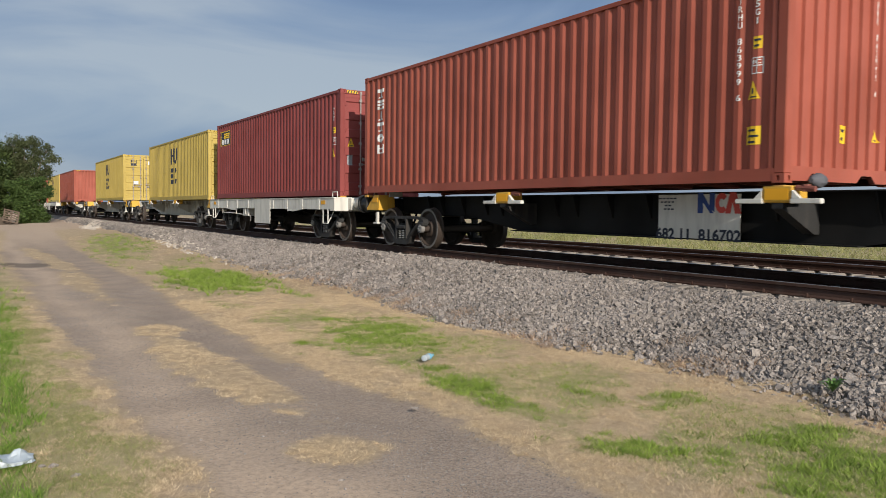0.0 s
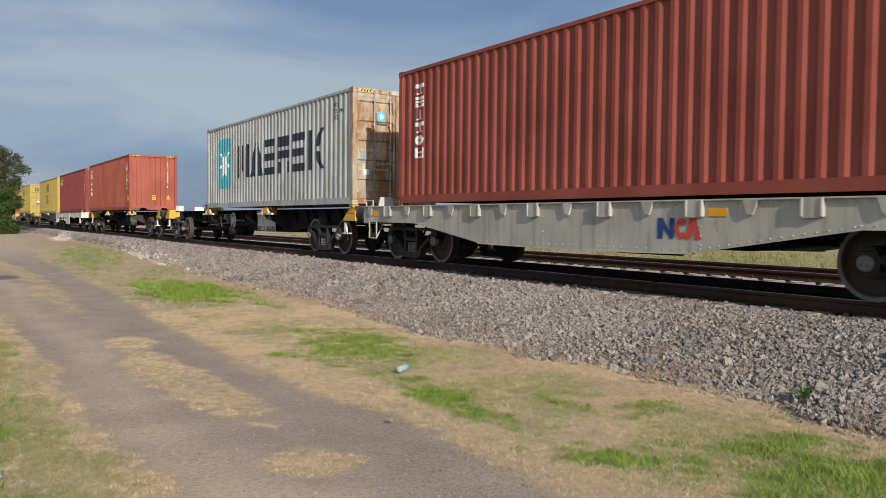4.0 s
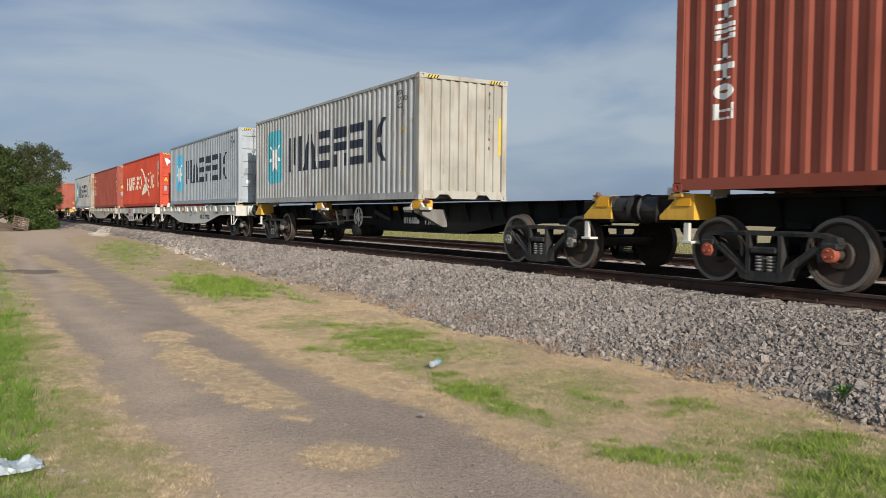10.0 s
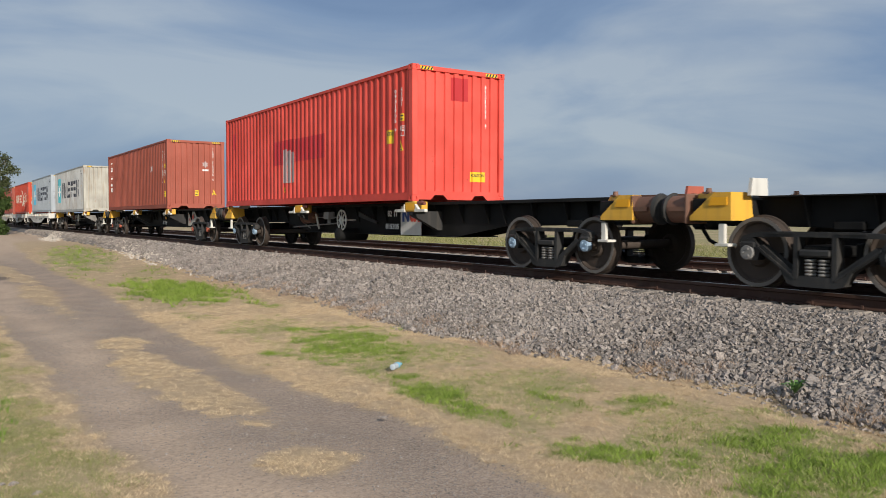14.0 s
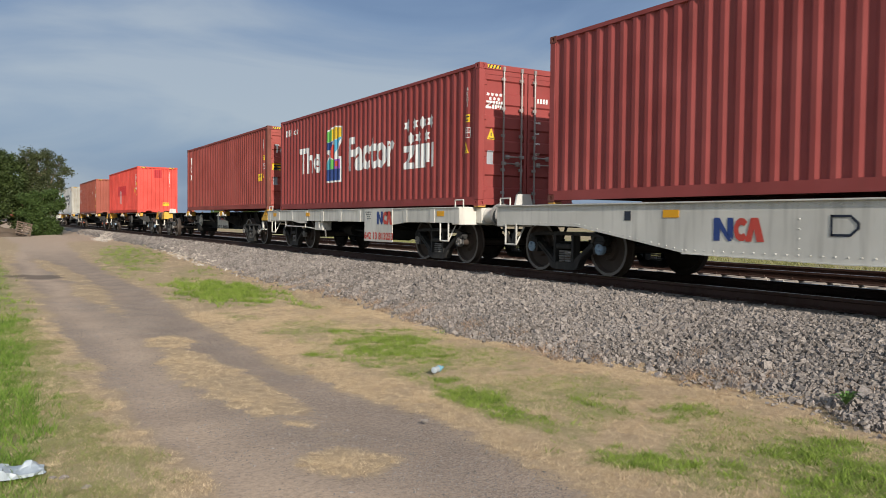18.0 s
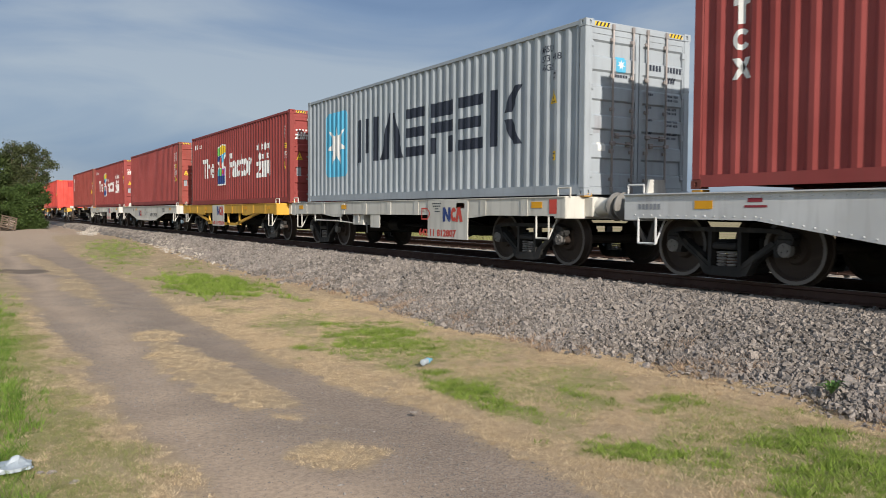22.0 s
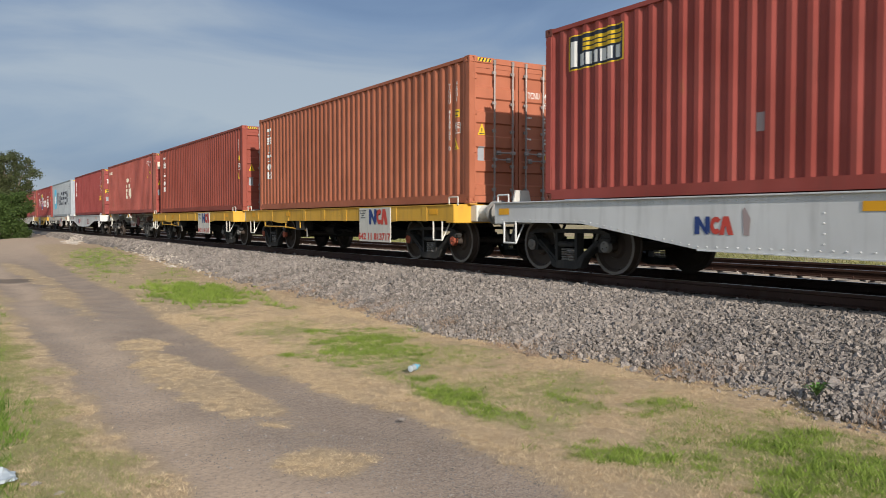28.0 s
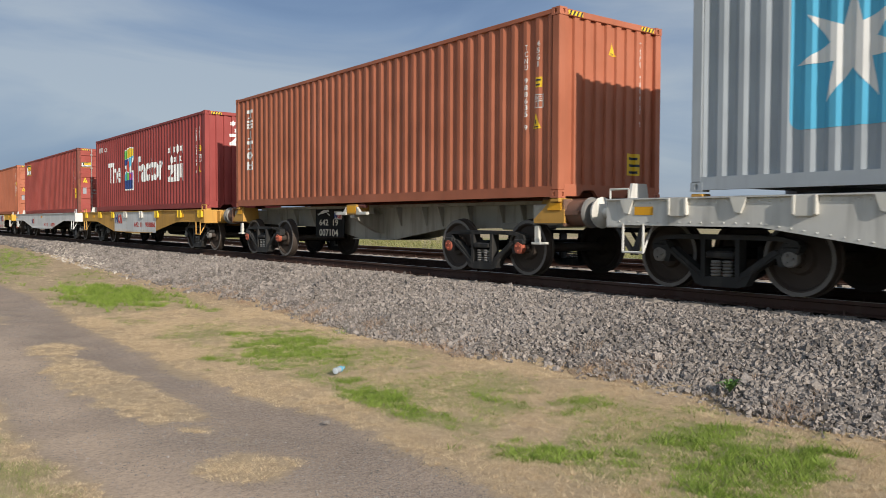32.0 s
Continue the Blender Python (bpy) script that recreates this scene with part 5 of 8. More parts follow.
def make_container(name, label, y, dz, mats, doors, group="containers on the train"):
    body, end, post = mats
    c = thing(name, label, "container", pose(MID, y, RAIL + 1.245 + dz), group)
    for s in (-1, 1):
        part("side_panel", kept("side_panel%d" % s, lambda: side_geo(s), 10), body, c, "corrugated steel side")
        part("bottom_rail", kept("bottom_rail%d" % s, lambda: Geo().prism([(s * (HW - 0.004), 0.02), (s * (HW - 0.004), 0.185), (s * (HW - 0.06), 0.185), (s * (HW - 0.03), 0.16), (s * (HW - 0.03), 0.045), (s * (HW - 0.09), 0.02)], "y", -HL + 0.15, HL - 0.15)), body, c)
        part("top_rail", kept("top_rail%d" % s, lambda: Geo().box(s * (HW - 0.065), s * (HW - 0.003), -HL + 0.15, HL - 0.15, HGT - 0.085, HGT - 0.012, 0.006)), body, c)
        for e in (-1, 1):
            part("corner_post", kept("post%d%d" % (s, e), lambda: Geo().box(s * (HW - 0.14), s * (HW - 0.002), e * (HL - 0.16), e * (HL - 0.004), 0.118, HGT - 0.118, 0.012)), post if e < 0 else body, c)
            for k, z in ((0, 0.0), (1, HGT - 0.118)):
                q = part("corner_casting", kept("casting", casting_geo), post, c)
                q.matrix_local = Matrix.Translation((s * HW, e * HL, z)) @ Matrix.Diagonal((-s, -e, 1, 1))
    part("roof", kept("roof", lambda: Geo().box(-HW + 0.06, HW - 0.06, -HL + 0.1, HL - 0.1, HGT - 0.05, HGT - 0.03)), body, c)
    part("floor", kept("floor", lambda: Geo().box(-HW + 0.1, HW - 0.1, -HL + 0.1, HL - 0.1, 0.12, 0.17).box(-HW + 0.09, HW - 0.09, HL - 0.1, HL - 0.04, 0.1, HGT - 0.1)), body, c)
    cm = kept("cross_member", lambda: Geo().box(-HW + 0.09, HW - 0.09, -0.03, 0.03, 0.035, 0.12))
    for k in range(12):
        q = part("cross_member", cm, body, c)
        q.location = (0, -HL + 0.6 + k * (LEN - 1.2) / 11, 0)
    if doors:
        part("door_sill", kept("door_sill", lambda: Geo().box(-HW + 0.14, HW - 0.14, -HL + 0.01, -HL + 0.12, 0.02, 0.155, 0.008)), end, c)
        part("door_header", kept("door_header", lambda: Geo().box(-HW + 0.14, HW - 0.14, -HL + 0.01, -HL + 0.12, HGT - 0.125, HGT - 0.012, 0.008)), end, c)
        for s in (-1, 1):
            d = part("door", kept("door%d" % s, lambda: door_geo(s), 20), end, c, "closed ribbed door leaf")
            for x in (0.17, 0.62):
                q = part("lock_rod", kept("lock_rod", rod_geo), "galv" if end != "red" else "galv", d, "grey locking rod")
                q.location = (s * x, -HL - 0.006, 0)
            for z, x in ((1.02, 0.17), (0.88, 0.62)):
                q = part("handle", kept("handle", handle_geo), "galv", d, "steel locking handle")
                q.matrix_local = Matrix.Translation((s * x, -HL - 0.015, z)) @ Matrix.Diagonal((s if x < 0.5 else -s, 1, 1, 1))
            for z in (0.35, 1.05, 1.8, 2.5):
                q = part("hinge", kept("hinge", lambda: Geo().box(-0.05, 0.05, -0.012, 0.02, -0.05, 0.05, 0.008).cyl((0.05, -0.005, -0.06), (0.05, -0.005, 0.06), 0.014, n=8)), end, d)
                q.location = (s * (HW - 0.14), -HL + 0.02, z)
                q.scale.x = s
    else:
        part("end_panel", kept("end_panel", front_geo, 10), end, c, "corrugated steel end wall")
        part("end_sill", kept("end_sill", lambda: Geo().prism([(-HW + 0.14, 0.03), (-0.75, 0.03), (-0.65, 0.13), (-0.42, 0.13), (-0.32, 0.03), (0.32, 0.03), (0.42, 0.13), (0.65, 0.13), (0.75, 0.03), (HW - 0.14, 0.03), (HW - 0.14, 0.215), (-HW + 0.14, 0.215)], "y", -HL + 0.012, -HL + 0.09)), end, c)
        part("end_header", kept("end_header", lambda: Geo().box(-HW + 0.14, HW - 0.14, -HL + 0.012, -HL + 0.09, HGT - 0.11, HGT - 0.012, 0.008)), end, c)
    return c


# ---- marks that follow the pressed steel ----
D_N = 5
D_Z0, D_Z1 = 0.16, HGT - 0.13
D_H = (D_Z1 - D_Z0 - 0.19) / D_N
DOOR_Z = [(0.0, -0.02)] + [p for k in range(D_N) for p in ((D_Z0 + 0.2 + k * D_H, -0.011), (D_Z0 + 0.23 + k * D_H, 0.024), (D_Z0 + 0.1 + (k + 1) * D_H - 0.13, 0.024), (D_Z0 + 0.1 + (k + 1) * D_H - 0.10, -0.011))]
F_W = (WID - 0.24) / 9
FRONT_X = [p for k in range(9) for p in ((-HW + 0.12 + k * F_W, 0), (-HW + 0.12 + (k + 0.44) * F_W, 0), (-HW + 0.12 + (k + 0.5) * F_W, 0.042), (-HW + 0.12 + (k + 0.94) * F_W, 0.042))]


def cut_patch(patch, breaks, axis):
    """The patch cut along the folds, so that it can lie on them."""
    v, f = patch
    bm = bmesh.new()
    vs = [bm.verts.new((a, b, 0)) for a, b in v]
    for q in f:
        try:
            bm.faces.new([vs[i] for i in q])
        except ValueError:
            pass
    lo, hi = v[:, axis].min(), v[:, axis].max()
    nrm = (1, 0, 0) if axis == 0 else (0, 1, 0)
    for b in breaks:
        if lo < b < hi:
            bmesh.ops.bisect_plane(bm, geom=bm.verts[:] + bm.edges[:] + bm.faces[:], plane_co=(b, 0, 0) if axis == 0 else (0, b, 0), plane_no=nrm, dist=1e-5)
    bm.verts.index_update()
    out = np.array([q.co[:2] for q in bm.verts]), [tuple(w.index for w in q.verts) for q in bm.faces]
    bm.free()
    return out


def on_side(c, patch, mat, u, z, name="marking", label="", lift=0.003):
    """u: metres from the far end of the container to the patch's left edge; z above its floor."""
    v, f = patch
    y = HL - u - v[:, 0]
    p = (np.stack([y, v[:, 1] + z], 1), f)
    w, f = cut_patch(p, BY_, 0)
    x = -(HW - 0.012 - np.interp(w[:, 0], BY_, BD_)) - lift
    return part(name, Geo().add([(a, b, d) for a, (b, d) in zip(x, w)], f), mat, c, label, smooth=0)


def on_door(c, patch, mat, x, z, name="marking", label="", lift=0.004):
    v, f = patch
    w, f = cut_patch((v + np.array((x, z)), f), [q[0] for q in DOOR_Z], 1)
    y = -HL + 0.045 + np.interp(w[:, 1], [q[0] for q in DOOR_Z], [q[1] for q in DOOR_Z]) - lift
    return part(name, Geo().add([(a, q, b) for q, (a, b) in zip(y, w)], f), mat, c, label, smooth=0)


def on_front(c, patch, mat, x, z, name="marking", label="", lift=0.004):
    v, f = patch
    w, f = cut_patch((v + np.array((x, z)), f), [q[0] for q in FRONT_X], 0)
    y = -HL + 0.035 + np.interp(w[:, 0], [q[0] for q in FRONT_X], [q[1] for q in FRONT_X]) - lift
    return part(name, Geo().add([(a, q, b) for q, (a, b) in zip(y, w)], f), mat, c, label, smooth=0)


def rect(w, h, x=0.0, z=0.0):
    return [(x, z), (x + w, z), (x + w, z + h), (x, z + h)]


def sheet(w, h):
    return shapes_patch([rect(w, h)])


def rounded(w, h, r):
    pts = []
    for cx, cz, a in ((w - r, r, -90), (w - r, h - r, 0), (r, h - r, 90), (r, r, 180)):
        pts += [(cx + r * math.cos(radians(a + k * 22.5)), cz + r * math.sin(radians(a + k * 22.5))) for k in range(5)]
    return shapes_patch([pts])


def star(n, R, r, turn=0.0, sx=1.0):
    """A star as a fan of triangles."""
    pts = [(sx * (R if k % 2 == 0 else r) * math.sin(math.pi * k / n + turn), (R if k % 2 == 0 else r) * math.cos(math.pi * k / n + turn)) for k in range(2 * n)]
    return np.array([(0, 0)] + pts), [(0, 1 + k, 1 + (k + 1) % (2 * n)) for k in range(2 * n)]


def arc(cx, cz, rx, rz, t, a0, a1, n=14):
    """A band along part of an ellipse, as quads."""
    out = []
    for k in range(n):
        a, b = radians(a0 + (a1 - a0) * k / n), radians(a0 + (a1 - a0) * (k + 1) / n)
        out.append([(cx + rx * math.cos(a), cz + rz * math.sin(a)), (cx + rx * math.cos(b), cz + rz * math.sin(b)), (cx + (rx - t) * math.cos(b), cz + (rz - t) * math.sin(b)), (cx + (rx - t) * math.cos(a), cz + (rz - t) * math.sin(a))])
    return out


def block(kind, w, h, t):
    """Plain bars and wedges with the weight of one big character."""
    if kind == "posts":
        return [rect(t, h), rect(t * 0.9, h * 0.8, w / 2 - t * 0.45, h * 0.2), rect(t, h, w - t)]
    if kind == "wedge":
        return [[(0, 0), (w * 0.40, 0), (w * 0.47, h), (w * 0.36, h)], [(w * 0.60, 0), (w, 0), (w * 0.64, h), (w * 0.53, h)]]
    if kind == "shelves":
        return [rect(w, t), rect(w, t, 0, h / 2 - t / 2), rect(w, t, 0, h - t)]
    if kind == "flag":
        return [rect(w, h * 0.28, 0, h * 0.72), rect(w, h * 0.22, 0, h * 0.40), rect(t, h * 0.32), rect(t, h * 0.32, w - t)]
    if kind == "steps":
        return [rect(w, t), rect(w * 0.9, t, 0, h / 2 - t / 2), rect(w, t, 0, h - t)]
    if kind == "fork":
        return [rect(t, h), [(w * 0.42, h * 0.56), (w * 0.74, h), (w, h), (w * 0.68, h * 0.56)], [(w * 0.42, h * 0.44), (w * 0.68, h * 0.44), (w, 0), (w * 0.74, 0)]]
    if kind == "bar":
        return [rect(w, h)]
    if kind == "cap":
        return [rect(w, t, 0, h - t), rect(t, h - t, w / 2 - t / 2)]
    if kind == "ring":
        return arc(w / 2, h / 2, w / 2, h / 2, t, 0, 360, 18)
    if kind == "loop":
        return arc(w / 2, h / 2, w / 2, h / 2, t, 40, 330, 16)
    if kind == "twin":
        return [rect(t, h), rect(t * 0.45, h, w - t * 0.45), rect(w - t, t * 0.4, t, h * 0.48)]
    if kind == "cup":
        return [rect(t, h * 0.6, 0, h * 0.4), rect(t * 0.5, h * 0.6, w - t * 0.5, h * 0.4)] + arc(w / 2, h * 0.4, w / 2, h * 0.4, t * 0.7, 180, 360, 10)
    return [[(0, h), (w, h), (w, h - t), (t, t), (w, t), (w, 0), (0, 0), (w - t, h - t), (0, h - t)]]


def row_of(spec):
    """spec: (kind, x, z, w, h, stroke) rows into one patch."""
    polys = []
    for kind, x, z, w, h, t in spec:
        polys += [[(a + x, b + z) for a, b in p] for p in block(kind, w, h, t)]
    return shapes_patch(polys)


def big_name(c, mat="ink"):
    """Six heavy dark figures beside the star panel."""
    s = 0.22
    for kind, x, w in (("posts", 3.37, 1.18), ("wedge", 4.68, 1.18), ("shelves", 6.02, 0.86), ("flag", 7.1, 0.96), ("steps", 8.22, 0.96), ("fork", 9.44, 0.98)):
        on_side(c, row_of([(kind, 0, 0, w, 1.08, s)]), mat, x, 0.98, "letter_shape", "heavy dark painted figure")


def star_panel(c, mat="sky", smat="chalk"):
    on_side(c, rounded(1.42, 1.75, 0.13), mat, 1.32, 0.67, "blue_panel", "light blue painted square")
    v, f = star(7, 0.66, 0.25, math.pi / 7 * 0.0 + 0.0)
    on_side(c, (v, f), smat, 2.03, 1.55, "white_star", "white seven-pointed star", 0.006)


def upright_name(c, u, z1, h, mat="chalk", w=0.34):
    """A column of small white serif-like figures."""
    kinds = ["cap", "flag", "bar", "cap", "ring", "twin"]
    step = h / len(kinds)
    spec = []
    for k, kd in enumerate(kinds):
        spec.append((kd, w * 0.35 if kd == "bar" else 0, z1 - (k + 1) * step + 0.03, w * 0.3 if kd == "bar" else w, step - 0.05, 0.085))
        if kd != "ring":
            spec.append(("bar", w * 0.15, z1 - (k + 1) * step + 0.03, w * 0.7, 0.03, 0))
    on_side(c, row_of(spec), mat, u, 0, "letter_shape", "column of white painted figures")


def stacked(c, text, u, z1, h=0.085, w=0.062, step=0.105, mat="chalk", plate=None):
    """Code written from top to bottom."""
    if plate:
        on_side(c, sheet(w + 0.04, len(text) * step + 0.03), plate, u - 0.02, z1 - len(text) * step - 0.015, "code_plate")
    vs, fs, n = [], [], 0
    for k, ch in enumerate(text):
        if ch == " ":
            continue
        v, f = text_patch(ch, w * (0.4 if ch == "1" else 1), h, 0.012)
        vs.append(v + np.array((w * 0.3 if ch == "1" else 0, z1 - (k + 1) * step)))
        fs += [tuple(i + n for i in q) for q in f]
        n += len(v)
    on_side(c, (np.concatenate(vs), fs), mat, u, 0, "code", "white code characters set upright" if mat == "chalk" else "dark code characters", 0.005)


def warning(c, u, z, s=0.2, put=None):
    (put or on_side)(c, shapes_patch([[(0, 0), (s, 0), (s / 2, s * 1.2)]]), "sign_yellow", u, z, "warning_sticker", "yellow warning triangle", 0.004)
    (put or on_side)(c, row_of([("bar", s * 0.44, s * 0.34, s * 0.12, s * 0.36, 0), ("bar", s * 0.2, s * 0.1, s * 0.6, s * 0.08, 0)]), "ink", u, z, "sticker_mark", "", 0.007)


def sticker(c, u, z, w, h, mat, put=None, bars=2, label="", ink="ink"):
    (put or on_side)(c, sheet(w, h), mat, u, z, "sticker", label)
    if bars:
        (put or on_side)(c, row_of([("bar", w * 0.12, h * (k + 0.5) / (bars + 0.2) - h * 0.06, w * (0.76 if k % 2 else 0.6), h * 0.17 / max(1, bars / 2), 0) for k in range(bars)]), ink, u, z, "sticker_mark", "", 0.008)


def code_marks(c, text, u=11.42, top=2.45, size="45G1", mat="chalk", plate=None):
    """The container's upright code, size code and small stickers near its end."""
    if text:
        stacked(c, text, u, top, mat=mat, plate=plate)
    stacked(c, size, u + 0.27, top + 0.02, mat=mat, plate=plate)
    sticker(c, u + 0.25, top - 0.72, 0.12, 0.16, "sign_yellow")
    frame_bars = [("bar", 0, 0.2 - 0.1 * i, 0.16, 0.014, 0) for i in range(3)] + [("bar", 0.073 * i, 0, 0.014, 0.214, 0) for i in range(3)]
    on_side(c, row_of(frame_bars), mat, u + 0.23, top - 1.04, "sticker", "outlined code boxes")
    on_side(c, text_patch("IC", 0.11, 0.055, 0.02), mat, u + 0.252, top - 0.912, "lettering")
    warning(c, u + 0.16, top - 1.36)


def hazard(c):
    """Black and yellow hatching at the top corners of the seen end, and along the top rail's ends."""
    for x in (-HW + 0.2, HW - 0.52):
        polys = [rect(0.32, 0.07)]
        g1 = Geo().add([(x, -HL + 0.008, HGT - 0.10), (x + 0.32, -HL + 0.008, HGT - 0.10), (x + 0.32, -HL + 0.008, HGT - 0.03), (x, -HL + 0.008, HGT - 0.03)], [(0, 1, 2, 3)])
        part("height_mark", g1, "sign_yellow", c, "yellow and black hatched strip", smooth=0)
        g2 = Geo()
        for k in range(4):
            a = x + 0.01 + k * 0.08
            g2.add([(a, -HL + 0.005, HGT - 0.10), (a + 0.035, -HL + 0.005, HGT - 0.10), (a + 0.07, -HL + 0.005, HGT - 0.03), (a + 0.035, -HL + 0.005, HGT - 0.03)], [(0, 1, 2, 3)])
        part("height_mark", g2, "ink", c, "black slanted bars", smooth=0)


def door_marks(c, code="", mat="chalk", logo=None):
    """Data panel, stickers and code on the doors."""
    if code:
        for word, x, w in zip(code.split(), (0.24, 0.67, 1.03), (0.31, 0.31, 0.05)):
            on_door(c, text_patch(word, w, 0.13, 0.012), mat, x, 2.16, "code", "code numbers on the door")
        on_door(c, text_patch("45G1", 0.22, 0.13, 0.012), mat, 0.67, 1.98, "code")
    else:
        on_door(c, row_of([*[("bar", x + 0.075 * i, 0.18, 0.05, 0.1, 0) for x, n in ((0, 4), (0.42, 6)) for i in range(n)], *[("bar", 0.42 + 0.06 * i, 0, 0.045, 0.1, 0) for i in range(4)]]), mat, 0.25, 2.0, "code_bars", "row of small white figures")
    on_door(c, row_of([("bar", x + 0.038 * i, z, 0.024, 0.04, 0) for z in (0.0, 0.07, 0.22, 0.29, 0.44, 0.51, 0.66, 0.73) for x, n in ((0, 4 if z in (0.07, 0.29, 0.51, 0.73) else 0), (0.47, 4), (0.65, 3)) for i in range(n)]), mat, 0.20, 1.02, "data_panel", "columns of small weight figures")
    if mat == "chalk":
        warning(c, -0.98, 1.36, 0.2, on_door)
        sticker(c, 0.72, 0.72, 0.24, 0.3, "sign_yellow", on_door, 3)
    else:
        sticker(c, -0.9, 0.75, 0.16, 0.14, "chalk", on_door, 0)
    sticker(c, -0.98, 0.85 if mat == "chalk" else 1.05, 0.15, 0.28, "plate", on_door, 0)
    if logo:
        logo(c)


def door_star(c):
    on_door(c, rounded(0.22, 0.26, 0.03), "sky", -0.52, 2.08, "blue_panel", "small blue square")
    v, f = star(7, 0.09, 0.035)
    on_door(c, (v, f), "chalk", -0.41, 2.21, "white_star", "", 0.007)
    on_door(c, row_of([("bar", 0.06 * k, 0, 0.045, 0.05, 0) for k in range(6)]), "ink", -0.58, 2.0, "letter_shape")


def star_rows(c, put, u, z, s=1.0, mat="chalk"):
    """Seven six-pointed stars over three heavy figures."""
    for k in range(7):
        row, i = (0, k) if k < 4 else (1, k - 4)
        v, f = star(6, 0.165 * s, 0.095 * s)
        put(c, (v, f), mat, u + (0.16 + i * 0.40 + row * 0.20) * s, z + (1.17 - row * 0.34) * s, "white_star", "white six-pointed star")
    h, t, lift = 0.58 * s, 0.155 * s, 0.08 * s
    zig = [rect(0.58 * s, t, 0, h - t), rect(0.58 * s, t), [(0.04 * s, t), (0.26 * s, t), (0.54 * s, h - t), (0.32 * s, h - t)]]
    for patch in (shapes_patch(zig), row_of([("bar", 0.64 * s, 0, 0.19 * s, h, 0)]), row_of([("posts", 0.90 * s, 0, 0.63 * s, h, 0.17 * s)])):
        put(c, patch, mat, u, z + lift, "letter_shape", "heavy white painted figure")


def slogan(c):
    """White words about a many-coloured emblem."""
    v, f = text_patch("The", 1.85, 0.80, 0.035)
    on_side(c, (v, f), "chalk", 1.70, 1.08, "lettering", "white painted word")
    v, f = text_patch("Factor", 2.80, 0.92, 0.035)
    on_side(c, (v, f), "chalk", 5.58, 1.0, "lettering", "white painted word")
    on_side(c, row_of([("bar", 0.0, 0.05, 0.16, 0.2, 0), ("bar", 0.2, 0.05, 0.05, 0.2, 0), ("posts", 0.29, 0.05, 0.24, 0.2, 0.05), ("loop", 0.62, 0.05, 0.14, 0.15, 0.03), ("ring", 0.8, 0.05, 0.15, 0.15, 0.03), ("twin", 0.98, 0.05, 0.14, 0.15, 0.04)]), "chalk", 0.48, 2.32, "letter_shape", "small white figures")
    lob = [(0, 0), (1.22, 0), (1.22, 0.78), (0.95, 0.84), (1.28, 1.35), (1.28, 1.72), (0.72, 1.78), (0.05, 1.66), (0.05, 0.98), (0.25, 0.86), (0.0, 0.5)]
    def small(pts):
        return [(0.06 + 0.9 * a, 0.09 + 0.9 * b) for a, b in pts]
    on_side(c, shapes_patch([small(lob)]), "chalk", 3.90, 0.66, "emblem_edge", "white outline of the emblem", 0.003)
    bits = [("lime", [(0.10, 1.28), (0.5, 1.32), (0.5, 1.68), (0.10, 1.62)]), ("sign_yellow", [(0.5, 1.32), (1.2, 1.4), (1.2, 1.68), (0.72, 1.73), (0.5, 1.68)]), ("navy", [(0.10, 1.04), (0.48, 1.04), (0.55, 1.3), (0.10, 1.27)]),
            ("sky", [(0.75, 0.9), (1.18, 1.34), (1.2, 1.39), (0.62, 1.3)]), ("signred", [(0.28, 0.9), (0.6, 0.72), (0.72, 1.2), (0.5, 1.2)]), ("teal", [(0.08, 0.42), (0.4, 0.42), (0.4, 0.74), (0.24, 0.78), (0.08, 0.55)]),
            ("lime", [(0.4, 0.42), (0.62, 0.42), (0.62, 0.72), (0.4, 0.74)]), ("violet", [(0.62, 0.42), (1.15, 0.42), (1.15, 0.72), (0.62, 0.72)]), ("navy", [(0.07, 0.06), (1.15, 0.06), (1.15, 0.42), (0.07, 0.42)]), ("signred", [(0.78, 0.5), (0.95, 0.5), (0.98, 0.68), (0.8, 0.66)])]
    for k, (mat, pts) in enumerate(bits):
        on_side(c, shapes_patch([small(pts)]), mat, 3.90, 0.66, "emblem_patch", "", 0.006 + 0.0008 * (k == 9))
    star_rows(c, on_side, 8.88, 0.82, 0.94)


